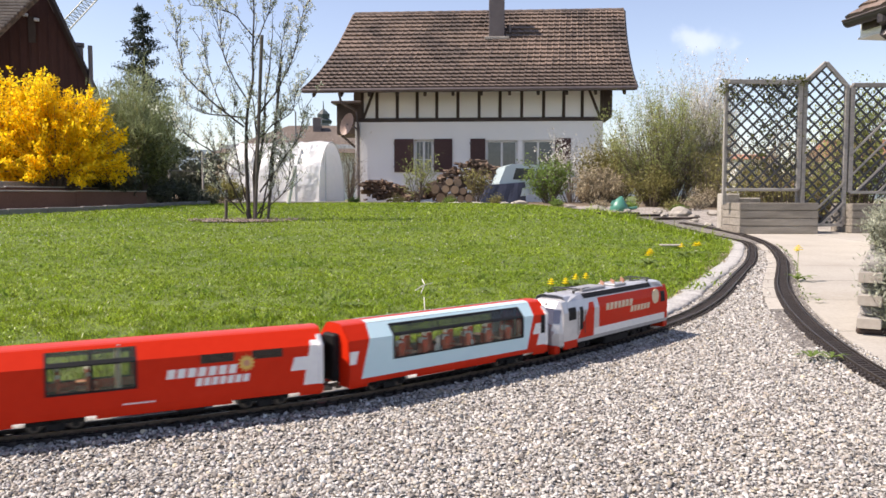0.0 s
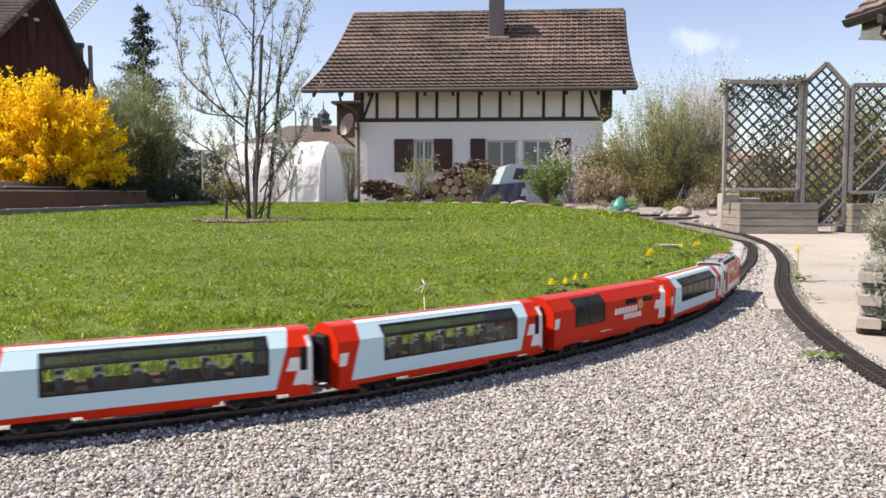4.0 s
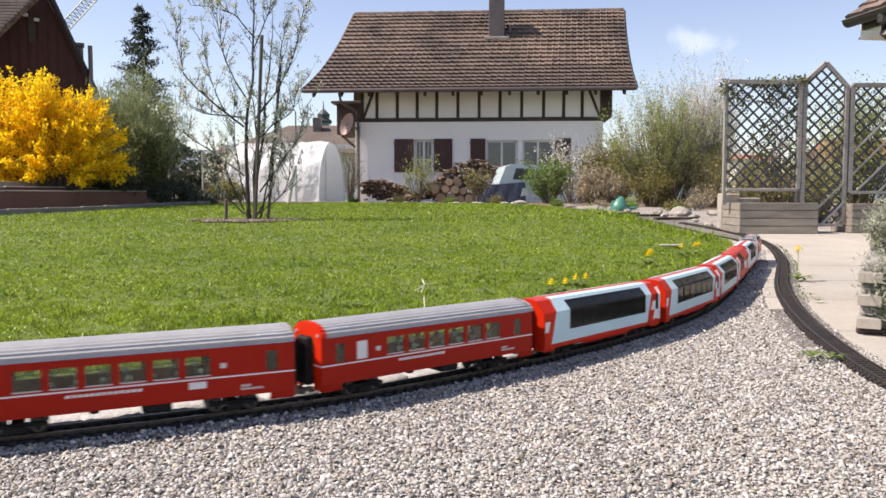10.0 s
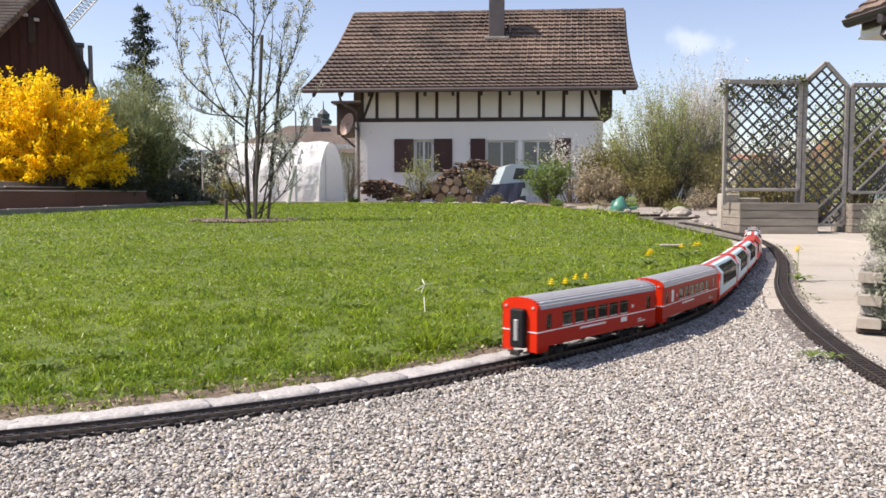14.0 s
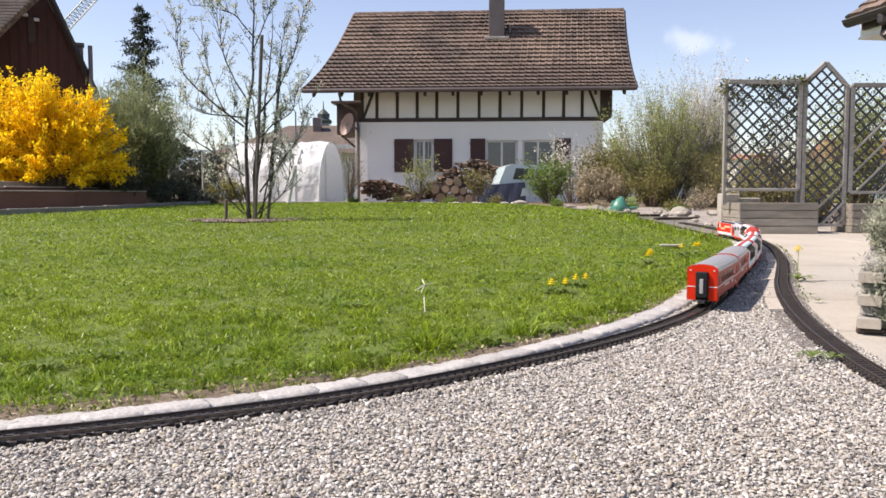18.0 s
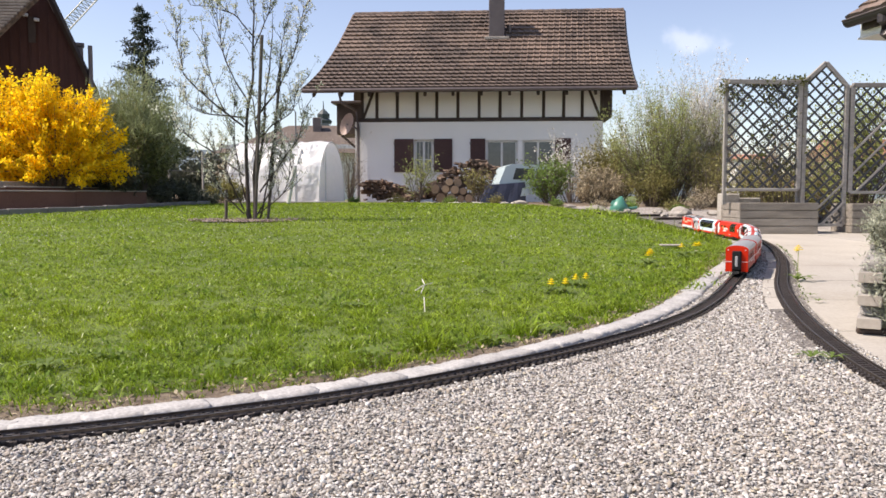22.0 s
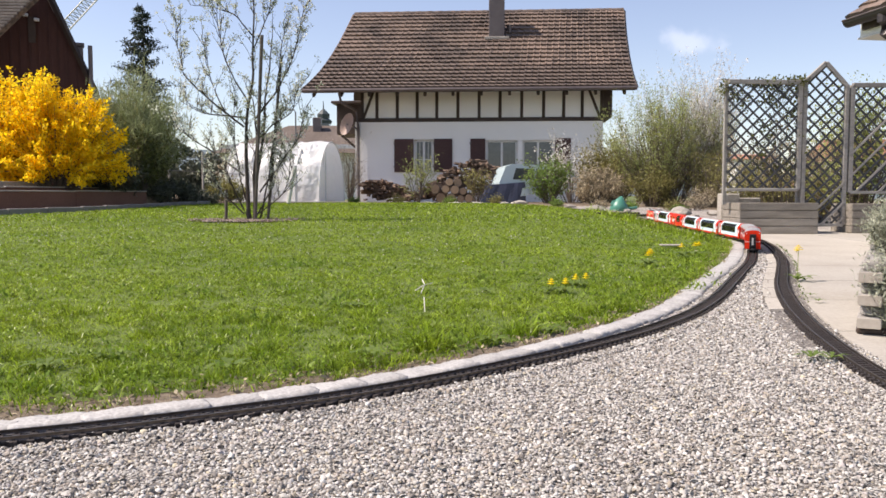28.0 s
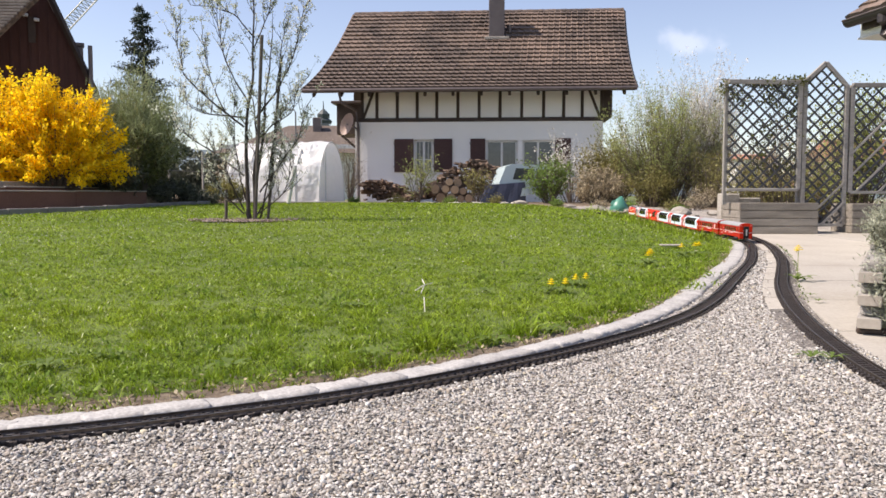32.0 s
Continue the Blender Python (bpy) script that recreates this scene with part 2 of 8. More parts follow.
MAT["upper_glass"] = glass("upper_glass", (0.62, 0.64, 0.62), 0.08, 0.82, (0.10, 0.105, 0.10))
# here too the pale body stands in for reflected sky
MAT["panorama_glass"] = glass("panorama_glass", (0.98, 0.985, 0.96), 0.04, 0.965, (0.32, 0.33, 0.29))
# ---- the two garden railway tracks ----
TRACK_MAIN = [(-4.9, 0.0), (-3.4, 0.55), (-2.2, 0.93), (-1.4, 1.215), (-0.821, 1.440), (-0.645, 1.515), (-0.452, 1.612), (-0.232, 1.742), (0.022, 1.94), (0.353, 2.25),
              (0.565, 2.48), (0.705, 2.65), (0.851, 2.85), (1.005, 3.09), (1.225, 3.50), (1.498, 4.08), (1.809, 4.75), (2.063, 5.30), (2.294, 5.85), (2.508, 6.40),
              (2.698, 6.90), (2.821, 7.35), (2.860, 7.85), (2.867, 8.50), (2.896, 9.20), (2.933, 10.0), (2.973, 11.0), (3.04, 12.3), (3.02, 13.5), (2.85, 14.8), (2.5, 16.2)]
TRACK_SIDE = [(3.31, 11.0), (3.32, 10.0), (3.29, 9.15), (3.22, 8.42), (3.06, 7.6), (2.80, 6.7), (2.385, 5.55), (2.045, 4.74), (1.772, 4.11), (1.576, 3.62), (1.412, 3.16), (1.311, 2.84),
              (1.236, 2.58), (1.178, 2.35), (1.133, 2.16), (1.105, 2.02), (1.08, 1.85), (1.07, 1.6), (1.10, 1.25), (1.2, 0.85), (1.4, 0.4)]
MAIN, MAIN_S = smooth_line(TRACK_MAIN, 0.01)
SIDE, SIDE_S = smooth_line(TRACK_SIDE, 0.01)


def frame_on(line, s):
    """Place and heading on a line (steps of 1 cm) at the arc length s; straight on beyond its ends."""
    i = s / 0.01
    k = int(min(max(i, 0), len(line) - 2))
    d = line[k + 1] - line[k]
    p = line[k] + d * (i - k)
    return p, d / np.hypot(*d)


def offset_line(line, off, start=0, end=None, step=1):
    pts = line[start:end:step]
    d = np.gradient(pts, axis=0)
    d /= np.hypot(d[:, 0], d[:, 1])[:, None]
    return pts + np.c_[-d[:, 1], d[:, 0]] * off


RAIL_Z = 0.012


def rail_geo(line, off, close):
    """One rail: a foot, a web and a rounded head along the line."""
    prof = [(-0.0032, 0.0), (0.0032, 0.0), (0.0012, 0.0022), (0.0012, 0.0055), (0.0021, 0.0064), (0.0021, 0.0085), (-0.0021, 0.0085), (-0.0021, 0.0064), (-0.0012, 0.0055), (-0.0012, 0.0022)]
    g = Geo()
    pts = line[::close]
    d = np.gradient(pts, axis=0)
    d /= np.hypot(d[:, 0], d[:, 1])[:, None]
    nrm = np.c_[-d[:, 1], d[:, 0]]
    k = len(prof)
    v = []
    for p, n in zip(pts, nrm):
        z = rz(p[1]) + RAIL_Z
        v += [(p[0] + n[0] * (off + a), p[1] + n[1] * (off + a), z + b) for a, b in prof]
    f = []
    for i in range(len(pts) - 1):
        f += [(i * k + j, i * k + (j + 1) % k, (i + 1) * k + (j + 1) % k, (i + 1) * k + j) for j in range(k)]
    return g.add(v, f)


def sleeper_geo(m=None, g=None):
    """One sleeper with its four rail clips."""
    g = g or Geo()
    g.add([(-0.0075, -0.041, 0), (0.0075, -0.041, 0), (0.0075, 0.041, 0), (-0.0075, 0.041, 0), (-0.006, -0.040, 0.0125), (0.006, -0.040, 0.0125), (0.006, 0.040, 0.0125), (-0.006, 0.040, 0.0125)],
          [(4, 5, 6, 7), (0, 1, 5, 4), (1, 2, 6, 5), (2, 3, 7, 6), (3, 0, 4, 7)], m)
    for y in (-0.0285, -0.0175, 0.0165, 0.0275):
        g.box(-0.003, y, 0.0125, 0.003, y + 0.0025, 0.0155, m)
    return g


def build_track(line, name, label, lo, hi):
    """lo, hi: the stretch, in metres along the line, whose sleepers are pieces of their own."""
    root = thing(name, label, "railway track", kind="structure")
    part("rail", rail_geo(line, 0.0237, 4), MAT["rail"], root)
    part("rail", rail_geo(line, -0.0237, 4), MAT["rail"], root)
    me = sleeper_geo().mesh("sleeper")
    me.materials.append(MAT["sleeper"])
    fix_normals(me)
    rest = Geo()
    s, n = 0.02, 0
    web = Geo()
    while s < len(line) * 0.01 - 0.02:
        p, d = frame_on(line, s)
        m = Matrix.Translation((p[0], p[1], rz(p[1]) + 0.0)) @ Matrix.Rotation(math.atan2(d[1], d[0]), 4, "Z")
        if lo <= s < hi:
            ob = new("sleeper", me)
            ob.parent = root
            ob.matrix_basis = m
        else:
            sleeper_geo(m, rest)
        for y in (-0.0237, 0.0237):
            web.box(-0.0150, y - 0.004, 0.002, 0.0150, y + 0.004, 0.0095, m)
        s += 0.0285
    tagged(part("sleeper_rows", rest, MAT["sleeper"], root), kind="stuff")
    part("sleeper_links", web, MAT["sleeper"], root)
    return root


# ---- lawn, gravel, paving ----
KERB_S = [0.0, 4.6, 5.6, 6.6, 7.6, 8.6, 10.0, 11.0, 20.0]
KERB_O = [0.078, 0.078, 0.085, 0.110, 0.130, 0.122, 0.110, 0.105, 0.115]


def beside(extra, start, end, step):
    """The line that runs beside the main track, at the kerb's distance and a little more."""
    pts = MAIN[start:end:step]
    d = np.gradient(pts, axis=0)
    d /= np.hypot(d[:, 0], d[:, 1])[:, None]
    off = np.interp(np.arange(start, start + step * len(pts), step) * 0.01, KERB_S, KERB_O) + extra
    return pts + np.c_[-d[:, 1], d[:, 0]] * off[:, None]


def ragged(line, amount, seed):
    """A line with an uneven, worn edge."""
    return np.array([(x + amount * noise.noise(Vector((x * 11, y * 11, seed))), y + amount * noise.noise(Vector((x * 11, y * 11, seed + 9.0)))) for x, y in line])


BARE_S = [0.0, 4.4, 5.6, 6.8, 7.6, 9.0, 20.0]
BARE_O = [0.17, 0.16, 0.12, 0.075, 0.070, 0.055, 0.050]     # how far the turf stays off the kerb
lawn_edge = ragged(beside(np.interp(np.arange(120, 1880, 5) * 0.01, BARE_S, BARE_O), 120, 1880, 5), 0.035, 2.0)
LAWN = [tuple(p) for p in lawn_edge] + [(2.2, 18.2), (1.0, 20.6), (-2.0, 21.6), (-5.3, 20.4), (-5.72, 19.2), (-6.60, 14.5), (-8.5, 10.6), (-10.5, 6.5), (-9.0, 2.0), (-4.2, 0.2)]


def sheet(name, poly, z, material, label, category, cell=0.35, lift=None):
    """A ground sheet cut to an outline that follows the rise of the garden."""
    bm = bmesh.new()
    bm.faces.new([bm.verts.new((x, y, 0)) for x, y in poly])
    xs = [p[0] for p in poly]
    ys = [p[1] for p in poly]
    y = min(ys) + cell
    while y < max(ys):
        bmesh.ops.bisect_plane(bm, geom=bm.verts[:] + bm.edges[:] + bm.faces[:], plane_co=(0, y, 0), plane_no=(0, 1, 0))
        y += cell
    bmesh.ops.triangulate(bm, faces=bm.faces[:])
    for v in bm.verts:
        v.co.z = rz(v.co.y) + z
    bmesh.ops.recalc_face_normals(bm, faces=bm.faces[:])
    me = bpy.data.meshes.new(name)
    bm.to_mesh(me)
    bm.free()
    if me.polygons[0].normal.z < 0:
        me.flip_normals()
    me.materials.append(material)
    ob = new(name, me)
    return tagged(ob, label, category, kind="structure")


def ground_grid():
    """The one sheet that carries everything and reaches the horizon."""
    ys = list(np.arange(-6, 30, 0.5)) + [32, 36, 42, 50, 65, 90, 150, 300, 700, 1500, 3500]
    xs = [-3500, -900, -300, -100, -50, -30, -20, -14, -9, -6, -4, -2.5, -1, 0, 1, 2.5, 4, 6, 9, 14, 20, 30, 50, 100, 300, 900, 3500]
    g = Geo()
    v = [(x, y, rz(y) - 0.012 - (0.0 if y < 60 else 0.3)) for y in ys for x in xs]
    k = len(xs)
    f = [(j * k + i, j * k + i + 1, (j + 1) * k + i + 1, (j + 1) * k + i) for j in range(len(ys) - 1) for i in range(k - 1)]
    v0 = [(x, -3500, -0.012) for x in (-3500, 3500)] + [(x, -6, -0.012) for x in (3500, -3500)]
    g.add(v, f)
    g.add(v0, [(0, 1, 2, 3)])
    ob = part("ground", g, MAT["ground"])
    return tagged(ob, "brown garden soil running out to meadows", "ground", kind="structure")


def meadow_beyond(m):
    """Garden soil near the house, green meadow farther out."""
    t = m.node_tree
    b = t.nodes["Principled BSDF"]
    co = t.nodes.new("ShaderNodeTexCoord")
    ln = t.nodes.new("ShaderNodeVectorMath")
    ln.operation = "LENGTH"
    t.links.new(co.outputs["Object"], ln.inputs[0])
    mr = t.nodes.new("ShaderNodeMapRange")
    mr.inputs["From Min"].default_value, mr.inputs["From Max"].default_value = 33.0, 42.0
    t.links.new(ln.outputs["Value"], mr.inputs["Value"])
    nz = t.nodes.new("ShaderNodeTexNoise")
    nz.inputs["Scale"].default_value, nz.inputs["Detail"].default_value = 0.15, 6
    t.links.new(co.outputs["Object"], nz.inputs["Vector"])
    green = t.nodes.new("ShaderNodeMix")
    green.data_type = "RGBA"
    green.inputs[6].default_value, green.inputs[7].default_value = (0.07, 0.11, 0.02, 1), (0.14, 0.16, 0.045, 1)
    t.links.new(nz.outputs["Fac"], green.inputs[0])
    mx = t.nodes.new("ShaderNodeMix")
    mx.data_type = "RGBA"
    t.links.new(mr.outputs[0], mx.inputs[0])
    t.links.new(b.inputs["Base Color"].links[0].from_socket, mx.inputs[6])
    t.links.new(green.outputs[2], mx.inputs[7])
    t.links.new(mx.outputs[2], b.inputs["Base Color"])


meadow_beyond(MAT["ground"])
ground_grid()
GRAVEL = [tuple(p) for p in beside(-0.02, 120, 1880, 12)] + [(3.6, 13.2), (3.6, 10.6), (3.5, 9.6)] + \
         [tuple(p) for p in offset_line(SIDE, 0.075, 200, 1000, 25)] + [(1.9, -1.0), (-2.6, -1.0)]
sheet("gravel", GRAVEL, 0.0, MAT["gravel_bed"], "pale grey loose gravel beside the track", "gravel")
STRIP = [tuple(p) for p in ragged(beside(0.040, 120, 1880, 6), 0.012, 6.0)] + [tuple(p) for p in beside(0.26, 120, 1880, 12)[::-1]]
PATCH = [(3.30, 9.6), (5.6, 9.6), (5.9, 12.5), (5.2, 16.5), (3.2, 18.4), (2.7, 17.0), (3.25, 13.5), (3.33, 11.5)]
sheet("gravel_patch", PATCH, -0.004, MAT["gravel_far"], "pale gravel between the planters and the shrubs", "gravel")
sheet("soil_strip", STRIP, 0.013, MAT["dry_soil"], "narrow strip of bare dry soil along the lawn", "soil")
sheet("lawn", LAWN, 0.0142, MAT["lawn"], "short green spring lawn with daisies", "lawn")
build_track(MAIN, "garden_railway_track", "dark garden railway track with brown sleepers on gravel", 3.8, 10.8)
build_track(SIDE, "garden_railway_siding", "second dark railway track curving beside concrete paving", 2.0, 10.2)
# ---- the train: eight vehicles; in a vehicle's own space x runs forward, z up from the ground ----
HALF = 0.315          # half a coach's body length
SHORT = 0.315         # half a saloon coach's
PITCH = 0.6735         # from one vehicle to the next
SPEED = 0.333
S_START = float(MAIN_S[np.argmin((MAIN[:, 0] + 0.821) ** 2 + (MAIN[:, 1] - 1.44) ** 2)]) + 2.083     # where the train's front is at the start


def flank(z, wall=0.059, knee=0.148, brow=0.178, inset=0.0312):
    """Half the width of a panoramic coach's body at the height z."""
    return wall if z <= knee else wall + (inset - wall) * (z - knee) / (brow - knee)


def strip(g, zs, xl, xr, side, out=0.0, thick=0.0022, width=flank):
    """A skin on a body's flank, from height to height, between two slanting ends. side: -1 right, 1 left."""
    zs = sorted({*zs, *[k for k in (0.140, 0.148) if zs[0] < k < zs[-1]]})
    rows = [(xl(z), xr(z), side * (width(z) + out), z) for z in zs]
    v = [(a, y, z) for a, b, y, z in rows] + [(b, y, z) for a, b, y, z in rows]
    n = len(rows)
    v += [(p[0], p[1] - side * thick, p[2]) for p in v]
    f = []
    for i in range(n - 1):
        f += [(i, n + i, n + i + 1, i + 1), (2 * n + i, 2 * n + i + 1, 3 * n + i + 1, 3 * n + i), (i, i + 1, 2 * n + i + 1, 2 * n + i), (n + i, 3 * n + i, 3 * n + i + 1, n + i + 1)]
    f += [(0, 2 * n, 3 * n, n), (n - 1, 2 * n - 1, 4 * n - 1, 3 * n - 1)]
    return g.add(v, f)


def fixed(x):
    return lambda z: x


def slant(x0, z0, x1, z1):
    return lambda z: x0 + (x1 - x0) * (z - z0) / (z1 - z0)


def zlist(a, b, knee=0.148):
    return [a, knee, b] if a < knee < b else [a, b]


def bogie(root, x):
    b = part("bogie", Geo().soft(x - 0.050, -0.040, 0.037, x + 0.050, -0.034, 0.046, 0.002).soft(x - 0.050, 0.034, 0.037, x + 0.050, 0.040, 0.046, 0.002)
             .soft(x - 0.012, -0.04, 0.03, x + 0.012, 0.04, 0.046, 0.003).box(x - 0.016, -0.043, 0.028, x + 0.016, -0.036, 0.040)
             .box(x - 0.040, -0.041, 0.031, x - 0.030, -0.036, 0.041).box(x + 0.030, -0.041, 0.031, x + 0.040, -0.036, 0.041), MAT["black"], root)
    for dx in (-0.035, 0.035):
        for sy in (-1, 1):
            ys = (0.0195, 0.0200, 0.0215, 0.0220, 0.0262, 0.0290, 0.0292)
            part("wheel", Geo().tube([(x + dx, sy * y, 0.0362) for y in ys], [0.010, 0.0175, 0.0175, 0.0152, 0.0152, 0.0130, 0.006], 16), MAT["steel"], b)
        part("axle", Geo().disc((x + dx, 0, 0.0362), (0, 1, 0), 0.003, 0.041, 8), MAT["steel"], b)
        part("axle_box", Geo().disc((x + dx, -0.0415, 0.0362), (0, 1, 0), 0.0058, 0.004, 10), MAT["black"], b)
    return b


def couplings(root, half, door=False):
    for sx in (-1, 1):
        part("coupler", Geo().box(sx * (half - 0.01), -0.006, 0.040, sx * (half + 0.024), 0.006, 0.047).box(sx * (half + 0.012), -0.014, 0.037, sx * (half + 0.024), 0.014, 0.049)
             .box(sx * half, -0.030, 0.0425, sx * (half + 0.013), -0.022, 0.0465).box(sx * half, 0.022, 0.0425, sx * (half + 0.013), 0.030, 0.0465), MAT["steel"], root)
        part("gangway_bellows", Geo().soft(min(sx * (half - 0.002), sx * (half + 0.016)), -0.0235, 0.056, max(sx * (half - 0.002), sx * (half + 0.016)), 0.0235, 0.160, 0.004), MAT["black"], root)
        if door and sx < 0:
            part("gangway_door", Geo().soft(min(sx * (half + 0.012), sx * (half + 0.019)), -0.007, 0.074, max(sx * (half + 0.012), sx * (half + 0.019)), 0.007, 0.132, 0.002), MAT["roof_grey"], root)


def shell(half, prof, x0, x1):
    """A roof or end shell: an outline across the body drawn out along it."""
    g = Geo()
    k = len(prof)
    v = [(x0, y, z) for y, z in prof] + [(x1, y, z) for y, z in prof]
    f = [(i, i + 1, k + i + 1, k + i) for i in range(k - 1)]
    return g.add(v, f)


def seats(root, x0, x1, n, cloth, z=0.078, deep=0.0):
    for i in range(n):
        x = x0 + (x1 - x0) * (i + 0.5) / n
        for y in (-0.034, 0.034):
            g = Geo().soft(x - 0.012, y - 0.014, z, x + 0.010, y + 0.014, z + 0.016, 0.003).soft(x - 0.014, y - 0.014, z + 0.010, x - 0.007 + deep, y + 0.014, z + 0.046, 0.003)
            s = part("seat", g, cloth, root)
            part("headrest", Geo().soft(x - 0.0155, y - 0.009, z + 0.037, x - 0.006 + deep, y + 0.009, z + 0.049, 0.002), MAT["white"], s, "white headrest cover")
            if i % 2 == 0:
                part("table", Geo().soft(x + 0.022, y - 0.014, z + 0.020, x + 0.04, y + 0.014, z + 0.0225, 0.001), MAT["table"], root)


def ends(root, half, wall, brow, crown, top_y, col, cap=0.03):
    """Both end walls, with a dark doorway, and rounded end pillars."""
    for sx in (-1, 1):
        g = Geo()
        prof = [(-wall, 0.046), (-wall, brow - 0.03), (-top_y - 0.009, brow), (-top_y, crown), (top_y, crown), (top_y + 0.009, brow), (wall, brow - 0.03), (wall, 0.046)]
        door = [(-0.021, 0.046), (-0.021, 0.120), (-0.021, 0.150), (-0.019, 0.158), (0.019, 0.158), (0.021, 0.150), (0.021, 0.120), (0.021, 0.046)]
        xo, xi = sx * half, sx * (half - 0.004)
        v = [(xo, *p) for p in prof] + [(xo, *p) for p in door] + [(xi, *p) for p in prof] + [(xi, *p) for p in door]
        f = []
        for i in range(7):
            f += [(i, i + 1, 9 + i, 8 + i), (16 + i, 17 + i, 25 + i, 24 + i), (i, i + 1, 17 + i, 16 + i), (8 + i, 9 + i, 25 + i, 24 + i)]
        part("end_wall", g.add(v, f), col, root)


ROOF = [(-0.0312, 0.178), (-0.026, 0.1803), (-0.015, 0.1822), (0, 0.183), (0.015, 0.1822), (0.026, 0.1803), (0.0312, 0.178)]


def skirt_profile(z):
    return 0.059 - max(0.0, 0.056 - z) * 0.25


def underframe(root, half, lift=0.0):
    part("underframe", Geo().box(-half + 0.004, -0.054, 0.050 + lift, half - 0.004, 0.054, 0.056 + lift).soft(0.02, -0.046, 0.031 + lift, 0.075, 0.046, 0.050 + lift, 0.004)
         .soft(-0.075, -0.042, 0.040 + lift, -0.055, 0.042, 0.050 + lift, 0.004), MAT["black"], root)


def skirt(root, col, z1, half, arch=True, base=0.0505):
    """The lower side skirts, cut away over the bogies."""
    for side in (-1, 1):
        g = Geo()
        strip(g, [base, z1], fixed(-half), fixed(half), side, 0, 0.002, skirt_profile)
        if not arch:
            for a, b in ((-half, -half + 0.05), (half - 0.05, half)):
                strip(g, [0.044, base], fixed(a), fixed(b), side, 0, 0.002, skirt_profile)
        if arch:
            for a, b in ((-half, -half + 0.055), (-half + 0.185, half - 0.185), (half - 0.055, half)):
                strip(g, [0.043, base], fixed(a + 0.004), fixed(b - 0.004), side, 0, 0.002, skirt_profile)
        part("skirt", g, col, root)


def panorama_coach(name, cloth, label):
    root = thing(name, label, "railway coach", "coaches of the train")
    skirt(root, MAT["red"], 0.062, HALF)
    W0, W1, WZ0, WZ1 = -0.196, 0.224, 0.094, 0.172
    for side in (-1, 1):
        # the pale panel is a parallelogram seen from outside; it leans with the direction of travel
        bl, br = slant(-0.282, 0.062, -0.252, 0.178), slant(0.237, 0.062, 0.269, 0.178)
        g = Geo()
        strip(g, [0.062, WZ0], bl, br, side)
        strip(g, zlist(WZ1, 0.178), bl, br, side)
        strip(g, zlist(WZ0, WZ1), bl, fixed(W0), side)
        strip(g, zlist(WZ0, WZ1), fixed(W1), br, side)
        part("side_panel", g, MAT["pale"], root, "pale blue side panel")
        part("end_panel", strip(Geo(), zlist(0.062, 0.178), fixed(-HALF), bl, side), MAT["red"], root)
        part("end_panel", strip(Geo(), zlist(0.062, 0.178), br, fixed(HALF), side), MAT["red"], root)
        part("window_pane", strip(Geo(), [WZ0, 0.148], fixed(W0), fixed(W1), side, -0.0005, 0.001), MAT["panorama_glass"], root)
        part("window_pane", strip(Geo(), [0.148, WZ1], fixed(W0), fixed(W1), side, -0.0005, 0.001), MAT["upper_glass"], root, "dark tinted slanting upper pane")
        fr = Geo()
        for a, b in ((W0, W0 + 0.005), (W1 - 0.005, W1)):
            strip(fr, zlist(WZ0, WZ1), fixed(a), fixed(b), side, 0.0006)
        strip(fr, [WZ0, WZ0 + 0.003], fixed(W0), fixed(W1), side, 0.0006)
        strip(fr, [WZ1 - 0.003, WZ1], fixed(W0), fixed(W1), side, 0.0006)
        strip(fr, [0.1455, 0.148, 0.1525], fixed(W0), fixed(W1), side, 0.0008)
        for i in range(1, 6):
            x = W0 + (W1 - W0) * i / 6
            strip(fr, zlist(WZ0, WZ1), fixed(x - 0.0006), fixed(x + 0.0006), side, 0.0004)
        part("window_frame", fr, MAT["black"], root)
        # white slanted fields and a door window on the red ends
        part("white_field", strip(Geo(), [0.096, 0.124], slant(-0.313, 0.090, -0.311, 0.132), slant(-0.298, 0.090, -0.287, 0.132), side, 0.0007), MAT["white"], root)
        part("white_field", strip(Geo(), [0.098, 0.126], slant(0.259, 0.098, 0.269, 0.128), fixed(0.288), side, 0.0007), MAT["white"], root)
        part("white_field", strip(Geo(), [0.068, 0.098], slant(0.273, 0.066, 0.283, 0.098), fixed(0.306), side, 0.0007), MAT["white"], root)
        part("door_window", strip(Geo(), [0.098, 0.146], fixed(0.289), fixed(0.304), side, 0.0008), MAT["black"], root)
        part("end_pillar", Geo().tube([(0.3095, side * 0.0575, 0.066), (0.3095, side * 0.0575, 0.148), (0.307, side * 0.047, 0.168)], 0.0062, 7), MAT["white"], root, "white rounded corner pillar")
    part("roof", shell(HALF, ROOF, -HALF, HALF), MAT["red_roof"], root)
    for side in (-1, 1):
        # the pale paint runs on over the roof's shoulder
        edge = [(side * y, z + 0.0006) for y, z in ((0.0312, 0.178), (0.026, 0.1803), (0.015, 0.1822), (0.012, 0.1824))]
        part("roof_shoulder", shell(HALF, edge, -0.252, 0.269), MAT["pale"], root, "pale blue roof shoulder")
    part("ceiling_panel", Geo().box(-0.29, -0.026, 0.1765, 0.29, 0.026, 0.1785), MAT["interior"], root)
    part("floor_panel", Geo().box(-0.308, -0.055, 0.0745, 0.308, 0.055, 0.078), MAT["coach_floor"], root)
    for side in (-1, 1):
        part("wall_lining", strip(Geo(), [0.078, WZ0], fixed(-0.30), fixed(0.30), side, -0.0030, 0.001), MAT["coach_floor"], root)
    ends(root, HALF, 0.059, 0.178, 0.1815, 0.0222, MAT["red"])
    seats(root, -0.190, 0.222, 6, cloth, 0.0785, 0.009)
